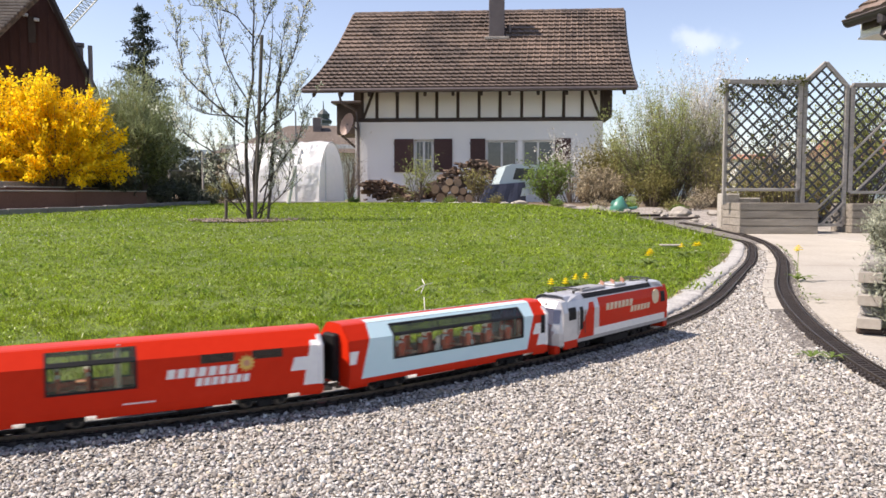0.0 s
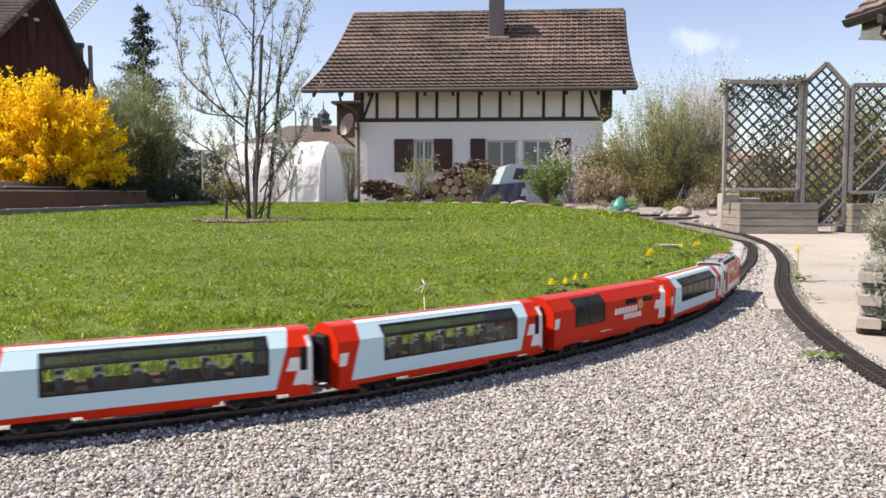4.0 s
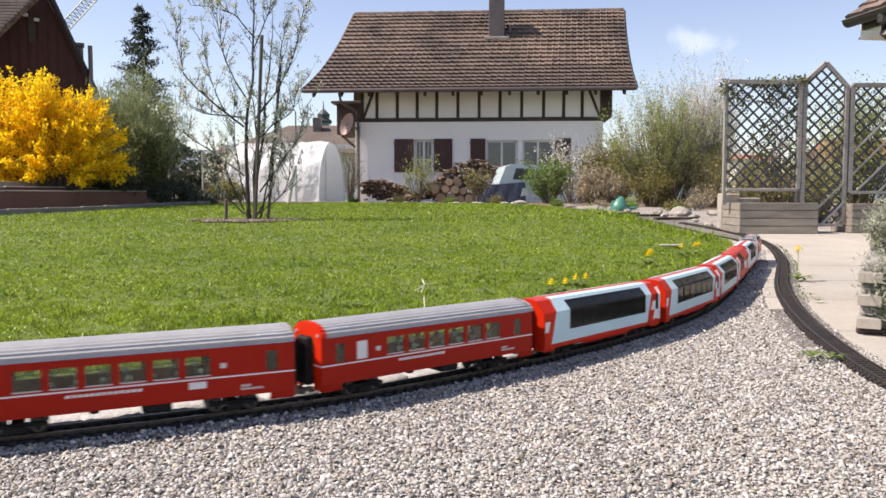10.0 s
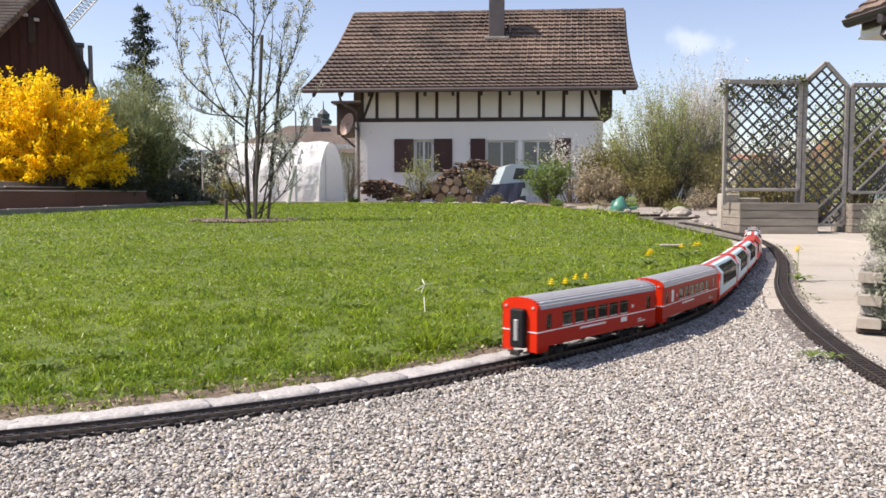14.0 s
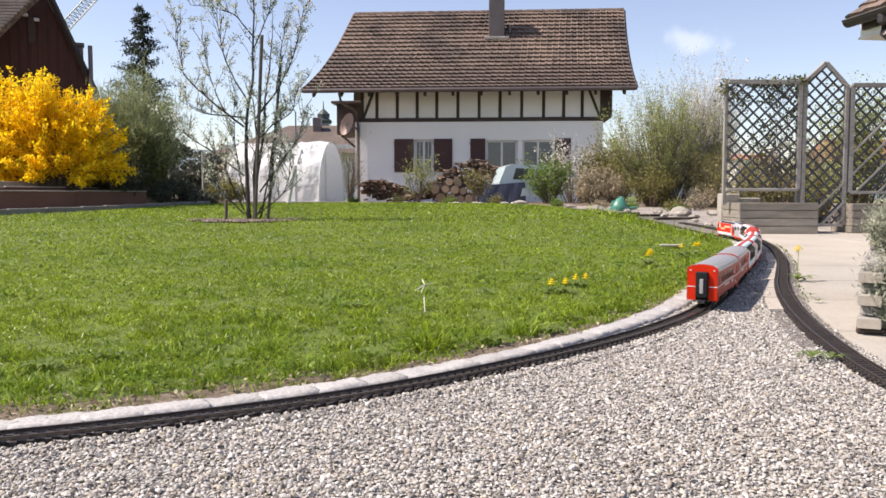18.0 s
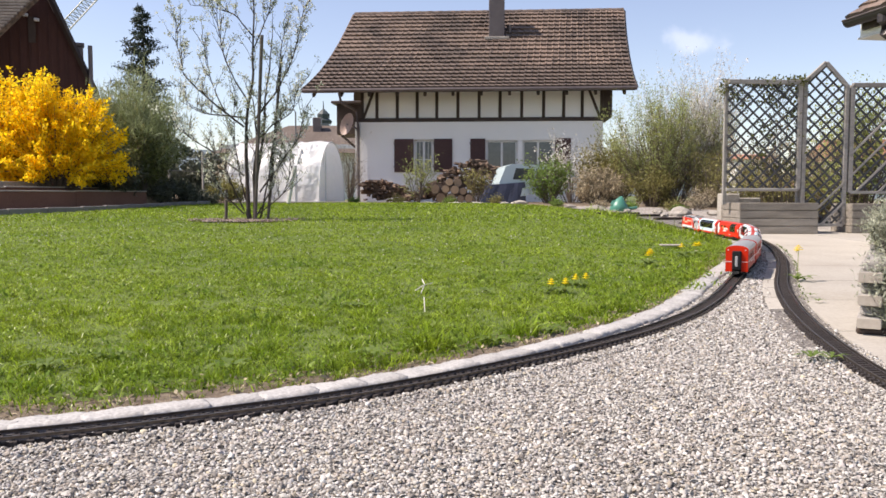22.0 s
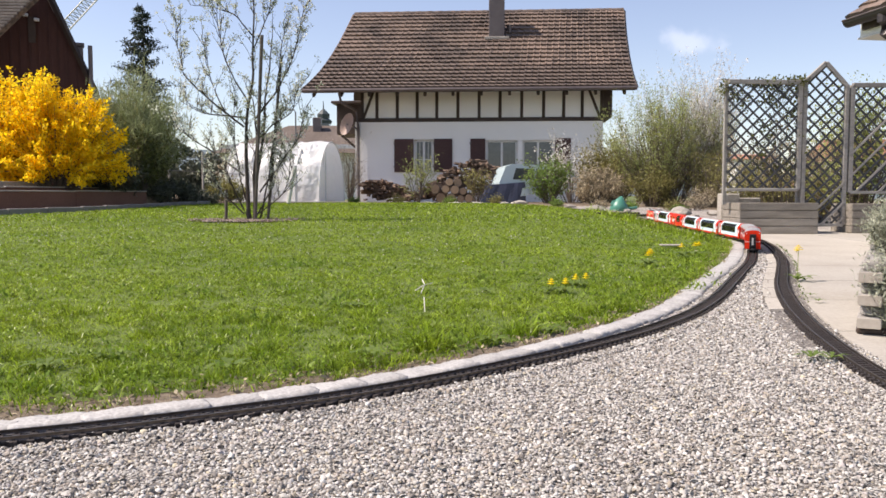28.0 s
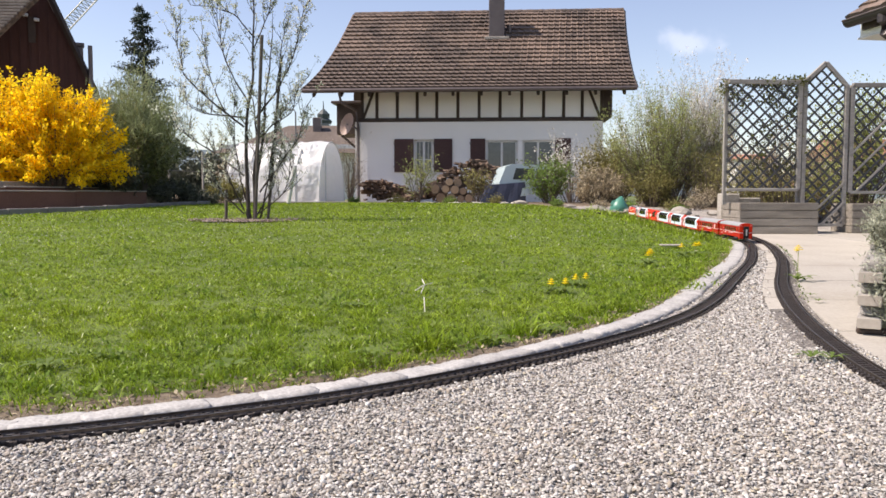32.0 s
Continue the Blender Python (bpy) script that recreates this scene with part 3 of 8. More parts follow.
    underframe(root, HALF)
    bogie(root, -HALF + 0.12)
    bogie(root, HALF - 0.12)
    couplings(root, HALF)
    return root


def word_bar(root, side, x0, x1, z, hgt, n, m, width=flank):
    """A line of lettering as plain slanted bars, one for each letter, in the reading direction of that side."""
    g = Geo()
    w = (x1 - x0) / n
    for i in range(n):
        a = x0 + i * w + w * 0.08
        b = a + w * 0.74
        lean = hgt * 0.18 * (1 if side < 0 else -1)
        strip(g, [z, z + hgt], slant(a, z, a + lean, z + hgt), slant(b, z, b + lean, z + hgt), side, 0.0007, 0.0012, width)
    return part("lettering", g, m, root)


def star(g, x, z, y, r0, r1, n, side):
    pts = [(x + math.cos(math.pi * i / n) * (r1 if i % 2 else r0), z + math.sin(math.pi * i / n) * (r1 if i % 2 else r0)) for i in range(2 * n)]
    v = [(a, y, b) for a, b in pts] + [(x, y + side * 0.001, z)]
    return g.add(v, [(i, (i + 1) % (2 * n), 2 * n) for i in range(2 * n)])


def bar_coach():
    root = thing("bar_coach", "red bar coach with white cross, sun star and one wide window", "railway coach", "coaches of the train")
    skirt(root, MAT["red"], 0.062, HALF)
    W0, W1 = -0.211, -0.053
    for side in (-1, 1):
        g = Geo()
        strip(g, [0.062, 0.094], fixed(-HALF), fixed(HALF), side)
        strip(g, zlist(0.172, 0.178), fixed(-HALF), fixed(HALF), side)
        strip(g, zlist(0.094, 0.172), fixed(-HALF), fixed(W0), side)
        strip(g, [0.094, 0.130], fixed(W1), fixed(HALF), side)
        strip(g, [0.130, 0.148], fixed(W1), fixed(0.064), side)
        strip(g, [0.130, 0.148], fixed(0.130), fixed(0.166), side)
        strip(g, [0.130, 0.148], fixed(0.228), fixed(HALF), side)
        strip(g, [0.148, 0.172], fixed(W1), fixed(HALF), side)
        part("side_panel", g, MAT["red"], root)
        part("window_pane", strip(Geo(), zlist(0.094, 0.172), fixed(W0), fixed(W1), side, -0.0005, 0.001), MAT["train_glass"], root)
        for a, b in ((0.064, 0.130), (0.166, 0.228)):
            part("window_pane", strip(Geo(), [0.130, 0.148], fixed(a), fixed(b), side, -0.0005, 0.001), MAT["dark_glass"], root)
        fr = Geo()
        for a, b in ((W0, W0 + 0.005), (W1 - 0.005, W1), (-0.1345, -0.1295)):
            strip(fr, zlist(0.094, 0.172), fixed(a), fixed(b), side, 0.0006)
        strip(fr, [0.1455, 0.148, 0.1545], fixed(W0), fixed(W1), side, 0.0008)
        strip(fr, [0.094, 0.098], fixed(W0), fixed(W1), side, 0.0006)
        part("window_frame", fr, MAT["black"], root)
        # the cross leans and runs out at the body's end
        part("white_cross", strip(strip(Geo(), [0.066, 0.158], slant(0.272, 0.066, 0.288, 0.158), fixed(0.311), side, 0.0007), [0.098, 0.126], slant(0.245, 0.098, 0.253, 0.126), fixed(0.285), side, 0.0009), MAT["white"], root)
        part("white_field", strip(Geo(), [0.100, 0.128], slant(-0.312, 0.092, -0.309, 0.132), slant(-0.296, 0.092, -0.284, 0.132), side, 0.0007), MAT["white"], root)
        word_bar(root, side, -0.002, 0.136, 0.1055, 0.0180, 7, MAT["white"])
        word_bar(root, side, 0.053, 0.160, 0.0865, 0.0155, 7, MAT["white"])
        word_bar(root, side, -0.08, -0.02, 0.0645, 0.0030, 9, MAT["white"])
        sg = part("sun_star", star(Geo(), 0.154, 0.124, side * 0.0604, 0.0185, 0.0115, 12, side), MAT["yellow"], root, "golden sun star")
        part("star_centre", Geo().disc((0.154, side * 0.0612, 0.124), (0, 1, 0), 0.0065, 0.001, 14), MAT["table"], sg)
        part("end_pillar", Geo().tube([(0.3095, side * 0.0575, 0.066), (0.3095, side * 0.0575, 0.148), (0.307, side * 0.047, 0.168)], 0.0062, 7), MAT["white"], root, "white rounded corner pillar")
    part("roof", shell(HALF, ROOF, -HALF, HALF), MAT["red_roof"], root)
    part("floor_panel", Geo().box(-0.308, -0.055, 0.0745, 0.308, 0.055, 0.078), MAT["coach_floor"], root)
    part("partition", Geo().box(-0.085, -0.054, 0.078, -0.081, 0.054, 0.148).box(-0.085, -0.035, 0.148, -0.081, 0.035, 0.177).box(0.07, -0.03, 0.078, 0.25, 0.03, 0.15), MAT["interior"], root)
    ends(root, HALF, 0.059, 0.178, 0.1815, 0.0222, MAT["red"])
    seats(root, -0.205, -0.10, 2, MAT["seat"])
    underframe(root, HALF)
    bogie(root, -HALF + 0.12)
    bogie(root, HALF - 0.12)
    couplings(root, HALF)
    return root


def flat_side(z):
    return 0.0585


def saloon_coach(label, plate):
    """A red coach with a ribbed grey roof, a white stripe and a row of windows."""
    root = thing("saloon_coach", label, "railway coach", "coaches of the train")
    skirt(root, MAT["red_dark"], 0.062, SHORT, False, 0.0585)
    wins = [(-0.280, -0.257), (-0.226, -0.199)] + [(-0.146 + 0.0597 * i, -0.146 + 0.0597 * i + 0.047) for i in range(6)] + [(0.250, 0.273)]
    if plate:
        wins = [(-b, -a) for a, b in wins[::-1] if a != -0.226]
    z0, z1, zt = 0.105, 0.145, 0.160
    for side in (-1, 1):
        g = Geo()
        strip(g, [0.062, z0], fixed(-SHORT), fixed(SHORT), side, 0, 0.0022, flat_side)
        strip(g, [z1, zt], fixed(-SHORT), fixed(SHORT), side, 0, 0.0022, flat_side)
        x = -SHORT
        for a, b in wins:
            strip(g, [z0, z1], fixed(x), fixed(a), side, 0, 0.0022, flat_side)
            x = b
        strip(g, [z0, z1], fixed(x), fixed(SHORT), side, 0, 0.0022, flat_side)
        part("side_panel", g, MAT["red_dark"], root)
        for i, (a, b) in enumerate(wins):
            p = part("window", strip(Geo(), [z0, z1], fixed(a), fixed(b), side, -0.0008, 0.001, flat_side), MAT["white"] if a == -0.226 else MAT["train_glass"], root, "frosted white window" if a == -0.226 else "")
            if b - a > 0.04:
                part("window_sill", strip(Geo(), [z0, z0 + 0.0022], fixed(a), fixed(b), side, 0.0006, 0.002, flat_side), MAT["silver"], p)
                part("window_bar", strip(Geo(), [z1 - 0.009, z1 - 0.0075], fixed(a), fixed(b), side, 0.0006, 0.002, flat_side), MAT["steel"], p)
        part("stripe", strip(Geo(), [0.0985, 0.1015], fixed(-SHORT), fixed(SHORT), side, 0.0007, 0.001, flat_side), MAT["white"], root, "thin white stripe")
        word_bar(root, side, -0.115, 0.02, 0.0875, 0.0055, 13, MAT["white"])
        word_bar(root, side, 0.205, 0.25, 0.070, 0.004, 7, MAT["silver"])
        word_bar(root, side, 0.205, 0.225, 0.076, 0.005, 3, MAT["silver"])
        if plate:
            part("sign_plate", strip(Geo(), [0.081, 0.0945], fixed(0.105), fixed(0.138), side, 0.0007, 0.001, flat_side), MAT["white"], root, "small white sign plate")
        part("number_plate", strip(Geo(), [0.118, 0.128], fixed(0.166 if plate else -0.176), fixed(0.177 if plate else -0.165), side, 0.0007, 0.001, flat_side), MAT["silver"], root)
    # ribbed roof
    prof = []
    for i in range(25):
        a = math.pi * (i / 24)
        r = 0.0 if i % 2 else 0.0024
        prof.append((-math.cos(a) * (0.0585 + r), zt + math.sin(a) ** 0.8 * (0.027 + r)))
    part("roof", shell(SHORT, prof, -SHORT + 0.012, SHORT - 0.012), MAT["roof_grey"], root, "grey ribbed roof")
    for sx in (-1, 1):
        capv = [(sx * (SHORT - 0.012), y * 1.015, z + 0.001) for y, z in prof] + [(sx * SHORT, y * 1.015, z + 0.001) for y, z in prof]
        n = len(prof)
        part("end_hood", Geo().add(capv, [(i, i + 1, n + i + 1, n + i) for i in range(n - 1)]), MAT["red"] if sx < 0 else MAT["roof_grey"], root)
        for side in (-1, 1):
            part("end_lamp", Geo().disc((sx * (SHORT + 0.001), side * 0.045, 0.165), (1, 0, 0), 0.0035, 0.004, 10), MAT["silver"], root)
            part("end_stripe", Geo().box(min(sx * SHORT, sx * (SHORT + 0.001)), min(side * 0.026, side * 0.058), 0.0985, max(sx * SHORT, sx * (SHORT + 0.001)), max(side * 0.026, side * 0.058), 0.1015), MAT["white"], root)
            v = Geo().soft(min(sx * (SHORT - 0.075), sx * (SHORT - 0.03)), side * 0.048 - 0.004, 0.168, max(sx * (SHORT - 0.075), sx * (SHORT - 0.03)), side * 0.048 + 0.004, 0.179, 0.002)
            part("roof_vent", v, MAT["silver"], root)
    for sx in (-1, 1):
        prof2 = [(-0.0585, 0.046), (-0.0585, zt)] + [(y, z) for y, z in prof[2:-2:2]] + [(0.0585, zt), (0.0585, 0.046)]
        n = len(prof2)
        door = []
        for i in range(n):
            y = max(-0.024, min(0.024, prof2[i][0]))
            door.append((y, min(prof2[i][1], 0.158)))
        xo, xi = sx * SHORT, sx * (SHORT - 0.004)
        v = [(xo, *p) for p in prof2] + [(xo, *p) for p in door] + [(xi, *p) for p in prof2] + [(xi, *p) for p in door]
        f = []
        for i in range(n - 1):
            f += [(i, i + 1, n + i + 1, n + i), (2 * n + i, 2 * n + i + 1, 3 * n + i + 1, 3 * n + i), (n + i, n + i + 1, 3 * n + i + 1, 3 * n + i)]
        part("end_wall", Geo().add(v, f), MAT["red"], root)
    part("floor_panel", Geo().box(-0.307, -0.055, 0.0745, 0.307, 0.055, 0.078), MAT["coach_floor"], root)
    seats(root, -0.15, 0.21, 8, MAT["seat_tan"], 0.066)
    underframe(root, SHORT, 0.008)
    bogie(root, -SHORT + 0.12)
    bogie(root, SHORT - 0.12)
    couplings(root, SHORT, plate)
    return root


def loco_side(z):
    return 0.0605 if z <= 0.140 else 0.0605 - (z - 0.140) * 0.30


def locomotive():
    root = thing("locomotive", "silver and red electric locomotive with lowered pantograph", "locomotive", "coaches of the train")
    L = 0.322
    zt = 0.170
    for side in (-1, 1):
        part("skirt", strip(Geo(), [0.040, 0.062], fixed(-L + 0.022), fixed(-0.235), side, 0, 0.003, loco_side), MAT["red"], root)
        part("skirt", strip(Geo(), [0.052, 0.062], fixed(-0.235), fixed(L - 0.022), side, 0, 0.003, loco_side), MAT["roof_grey"], root)
        g = Geo()
        strip(g, [0.062, 0.140, zt], fixed(-L + 0.018), fixed(-0.205), side, 0, 0.003, loco_side)
        part("cab_side", g, MAT["silver"], root, "silver cab side")
        part("cab_side", strip(Geo(), [0.062, 0.140, zt], fixed(0.285), fixed(L - 0.018), side, 0, 0.003, loco_side), MAT["red"], root)
        part("side_panel", strip(Geo(), [0.082, 0.140, 0.167], fixed(-0.120), fixed(0.285), side, 0, 0.003, loco_side), MAT["red"], root)
        part("lower_band", strip(Geo(), [0.062, 0.082], fixed(-0.205), fixed(0.285), side, 0, 0.003, loco_side), MAT["white"], root, "white lower band")
        part("upper_band", strip(Geo(), [0.167, zt], fixed(-0.205), fixed(0.285), side, 0, 0.003, loco_side), MAT["silver"], root)
        part("wedge", strip(Geo(), [0.082, 0.140, 0.167], fixed(-0.205), fixed(-0.120), side, 0, 0.003, loco_side), MAT["silver"], root)
        part("red_wedge", strip(Geo(), [0.062, 0.140, 0.158], slant(-0.232, 0.062, -0.168, 0.158), slant(-0.15, 0.062, -0.146, 0.158), side, 0.0006, 0.001, loco_side), MAT["red"], root, "red wedge of paint")
        part("cab_window", strip(Geo(), [0.118, 0.140, 0.152], fixed(-0.278), fixed(-0.242), side, 0.0008, 0.001, loco_side), MAT["black"], root)
        part("cab_door", strip(Geo(), [0.086, 0.140, 0.150], fixed(-0.222), fixed(-0.205), side, 0.0009, 0.001, loco_side), MAT["black"], root)
        part("cab_window", strip(Geo(), [0.118, 0.140, 0.152], fixed(0.258), fixed(0.285), side, 0.0008, 0.001, loco_side), MAT["black"], root)
        word_bar(root, side, -0.085, 0.075, 0.126, 0.020, 7, MAT["cream"], loco_side)
        word_bar(root, side, 0.06, 0.185, 0.106, 0.018, 6, MAT["cream"], loco_side)
        part("badge", Geo().disc((0.222, side * 0.0592, 0.139), (0, 1, 0), 0.023, 0.004, 22), MAT["cream"], root, "round pale badge")
        part("roof_grille", strip(Geo(), [0.1705, 0.183], fixed(-0.19), fixed(0.21), side, 0, 0.002, lambda z: 0.0525 - (z - 0.170) * 0.8), MAT["black"], root, "dark roof grille")
    for sx in (-1, 1):
        # rounded cab front with windscreen, lamps and lower red apron
        prof = [(L, 0.05), (L + 0.004, 0.085), (L, 0.110), (L - 0.014, 0.152), (L - 0.03, 0.170), (L - 0.075, 0.184)]
        g = Geo()
        v, f = [], []
        ws = [(-0.052, -0.012), (-0.036, 0.0), (0.036, 0.0), (0.052, -0.012)]
        for x, z in prof:
            for y, dx in [(-0.0605, -0.022)] + ws + [(0.0605, -0.022)]:
                k = 1.0 if z < 0.14 else 1 - (z - 0.14) * 3.6
                v.append((sx * (x + dx), y * k, z))
        for i in range(len(prof) - 1):
            f += [(i * 6 + j, i * 6 + j + 1, (i + 1) * 6 + j + 1, (i + 1) * 6 + j) for j in range(5)]
        part("cab_front", g.add(v, f), MAT["silver"], root, smooth=False)
        wv = [(sx * (L + 0.0012), -0.0355, 0.109), (sx * (L + 0.0012), 0.0355, 0.109), (sx * (L - 0.0120), 0.0330, 0.153), (sx * (L - 0.0120), -0.0330, 0.153)]
        part("windscreen", Geo().add(wv, [(0, 1, 2, 3)]), MAT["windscreen"], root)
        for side in (-1, 1):
            part("side_screen", Geo().add([(sx * (L + 0.0005), side * 0.0365, 0.113), (sx * (L - 0.0105), side * 0.0335, 0.149), (sx * (L - 0.0225), side * 0.0485, 0.149), (sx * (L - 0.0112), side * 0.052, 0.113)], [(0, 1, 2, 3)]), MAT["windscreen"], root)
            part("headlight", Geo().disc((sx * (L + 0.001), side * 0.038, 0.088), (1, 0, 0), 0.006, 0.006, 12), MAT["white"], root)
        part("headlight", Geo().disc((sx * (L - 0.02), 0, 0.163), (1, 0, 0), 0.004, 0.006, 12), MAT["white"], root)
        part("apron", Geo().soft(min(sx * (L - 0.02), sx * (L + 0.006)), -0.05, 0.028, max(sx * (L - 0.02), sx * (L + 0.006)), 0.05, 0.052, 0.004), MAT["red"], root)
        part("coupler", Geo().box(min(sx * L, sx * (L + 0.03)), -0.008, 0.036, max(sx * L, sx * (L + 0.03)), 0.008, 0.046), MAT["black"], root)
        part("buffer_beam", Geo().box(min(sx * (L - 0.01), sx * (L + 0.012)), -0.03, 0.03, max(sx * (L - 0.01), sx * (L + 0.012)), 0.03, 0.04), MAT["black"], root)
    rp = [(-0.052, 0.1695), (-0.042, 0.182), (-0.02, 0.1855), (0.02, 0.1855), (0.042, 0.182), (0.052, 0.1695)]
    part("roof", shell(L, rp, -L + 0.04, L - 0.04), MAT["silver"], root)
    part("roof_box", Geo().soft(-0.16, -0.028, 0.185, -0.03, 0.028, 0.193, 0.003).soft(0.02, -0.03, 0.185, 0.09, 0.03, 0.192, 0.003), MAT["roof_grey"], root)
    for x0, s in ((-0.21, 1), (0.22, -1)):
        pg = Geo()
        for y in (-0.03, 0.03):
            pg.tube([(x0, y, 0.1905), (x0 + s * 0.10, y * 0.7, 0.1935)], 0.0014, 5)
            pg.tube([(x0 + s * 0.10, y * 0.7, 0.1935), (x0 + s * 0.005, y * 0.9, 0.1955)], 0.0011, 5)
        pg.tube([(x0 + s * 0.002, -0.045, 0.1945), (x0 + s * 0.002, -0.034, 0.197), (x0 + s * 0.002, 0.034, 0.197), (x0 + s * 0.002, 0.045, 0.1945)], 0.0018, 5)
        pg.tube([(x0 + s * 0.012, -0.045, 0.1945), (x0 + s * 0.012, -0.034, 0.197), (x0 + s * 0.012, 0.034, 0.197), (x0 + s * 0.012, 0.045, 0.1945)], 0.0018, 5)
        for y in (-0.03, 0.03):
            pg.disc((x0, y, 0.1885), (0, 0, 1), 0.004, 0.008, 8)
        part("pantograph", pg, MAT["steel"], root)
    for i in range(6):
        part("insulator", Geo().disc((-0.02 + i * 0.03, 0.012 * (1 if i % 2 else -1), 0.196), (0, 0, 1), 0.0035, 0.012, 8), MAT["table"], root)
    for side in (-1, 1):
        hr = Geo()
        hr.tube([(-0.233, side * 0.0625, 0.075), (-0.233, side * 0.0625, 0.14)], 0.001, 5)
        hr.tube([(-0.198, side * 0.0625, 0.075), (-0.198, side * 0.0625, 0.14)], 0.001, 5)
        part("handrail", hr, MAT["steel"], root)
    part("underframe", Geo().box(-L + 0.03, -0.05, 0.046, L - 0.03, 0.05, 0.058).soft(-0.07, -0.05, 0.022, 0.07, 0.05, 0.046, 0.004), MAT["black"], root)
    bogie(root, -0.185)
    bogie(root, 0.185)
    return root


def figurine(coach, x, y, cloth):
    """A plain toy passenger on a seat."""
    part("figurine", Geo().tube([(x, y, 0.079), (x, y, 0.100), (x, y, 0.108), (x, y, 0.111), (x, y, 0.122), (x, y, 0.126)], [0.009, 0.0095, 0.004, 0.006, 0.0065, 0.002], 8), cloth, coach, "plain toy passenger")


MAT["windscreen"] = mat("windscreen", (0.10, 0.11, 0.16), 0.08, color2=(0.07, 0.08, 0.12), scale=20, fine=60, spec=0.8)
first_panorama = panorama_coach("panorama_coach", MAT["seat"], "pale blue and red panorama coach with red seats inside")
other_panoramas = [panorama_coach("panorama_coach", MAT["seat_dark"], "pale blue and red panorama coach with dark seats inside")]
figurine(first_panorama, 0.062, -0.03, MAT["pale"])
figurine(first_panorama, -0.04, -0.03, MAT["white"])
other_panoramas += [copy_thing(other_panoramas[0], Matrix()) for _ in range(2)]
figurine(other_panoramas[0], 0.115, -0.03, MAT["toy_green"])
figurine(other_panoramas[0], 0.055, -0.03, MAT["yellow"])
figurine(other_panoramas[0], -0.01, -0.03, MAT["white"])
TRAIN = [locomotive(), first_panorama, bar_coach(), *other_panoramas, saloon_coach("red saloon coach with ribbed grey roof and white stripe", False),
         saloon_coach("last red saloon coach with grey roof and white sign plate", True)]


DRIFT_T = [0.0, 8.0, 14.0, 20.0, 32.0]
DRIFT_S = [-0.086, -0.104, -0.125, -0.145, -0.154]     # the train slows a little on the way


def vehicle_pose(t, i):
    """Where vehicle i stands at t seconds: both bogies on the main track."""
    s = S_START + SPEED * t + float(np.interp(t, DRIFT_T, DRIFT_S)) - (0.36 if i == 0 else 0.3653 + PITCH * i)
    a, _ = frame_on(MAIN, s - 0.21)
    b, _ = frame_on(MAIN, s + 0.21)
    c = (a + b) / 2
    za, zb = rz(a[1]), rz(b[1])
    d = b - a
    return Matrix.Translation((c[0], c[1], (za + zb) / 2)) @ Matrix.Rotation(math.atan2(d[1], d[0]), 4, "Z") @ Matrix.Rotation(-math.atan2(zb - za, float(np.hypot(*d))), 4, "Y")
# ---- kerb, paving ----
MAT["timber_grey"] = mat("weathered_timber", (0.26, 0.245, 0.222), 0.85, color2=(0.37, 0.35, 0.32), scale=5, fine=70, mix=0.7, bump=0.6, bump_scale=50, each=0.18, stretch=(1, 6, 6))
MAT["planter_timber"] = mat("planter_timber", (0.195, 0.172, 0.142), 0.88, color2=(0.31, 0.28, 0.235), scale=4, fine=60, mix=0.8, bump=0.7, bump_scale=50, each=0.2, stretch=(1, 8, 8))
MAT["pale_timber"] = mat("pale_timber", (0.34, 0.30, 0.25), 0.85, color2=(0.43, 0.39, 0.33), scale=4, fine=60)
MAT["lattice"] = mat("lattice_timber", (0.05, 0.052, 0.057), 0.85, color2=(0.10, 0.10, 0.10), scale=6, fine=60, mix=0.6, bump=0.4, bump_scale=60, each=0.15)
MAT["log_cut"] = mat("cut_log_end", (0.40, 0.29, 0.19), 0.85, color2=(0.28, 0.2, 0.13), scale=20, fine=80, bump=0.4, bump_scale=90, each=0.15)
MAT["bark"] = mat("bark", (0.085, 0.065, 0.048), 0.9, color2=(0.17, 0.14, 0.11), scale=12, fine=60, bump=0.9, bump_scale=40, island=0.15)
MAT["plaster"] = mat("white_plaster", (0.84, 0.83, 0.80), 0.9, color2=(0.77, 0.76, 0.73), scale=0.8, fine=40, mix=0.4, bump=0.3, bump_scale=40)
MAT["panel_plaster"] = mat("panel_plaster", (0.82, 0.81, 0.78), 0.9, color2=(0.75, 0.74, 0.71), scale=1.5, fine=40, mix=0.4, bump=0.3, bump_scale=40, each=0.04)
MAT["dark_timber"] = mat("dark_stained_timber", (0.032, 0.020, 0.015), 0.7, color2=(0.055, 0.036, 0.026), scale=4, fine=50, bump=0.4, bump_scale=40, each=0.15)
MAT["shutter"] = mat("shutter_paint", (0.050, 0.017, 0.015), 0.6, color2=(0.065, 0.024, 0.02), scale=4, fine=50, each=0.1)
MAT["tile"] = mat("roof_tile", (0.070, 0.054, 0.047), 0.85, color2=(0.20, 0.145, 0.115), scale=0.55, fine=9, mix=1.0, bump=0.6, bump_scale=40, each=0.18)
MAT["tile_rows"] = mat("roof_tile_rows", (0.070, 0.054, 0.047), 0.85, color2=(0.20, 0.145, 0.115), scale=0.55, fine=9, mix=1.0, bump=0.6, bump_scale=40, island=0.18)
MAT["zinc"] = mat("zinc_sheet", (0.12, 0.10, 0.10), 0.5, 0.6, color2=(0.17, 0.14, 0.13), scale=3, fine=40)
MAT["gutter"] = mat("dark_gutter_sheet", (0.035, 0.030, 0.032), 0.45, 0.4, color2=(0.06, 0.052, 0.05), scale=6, fine=50)
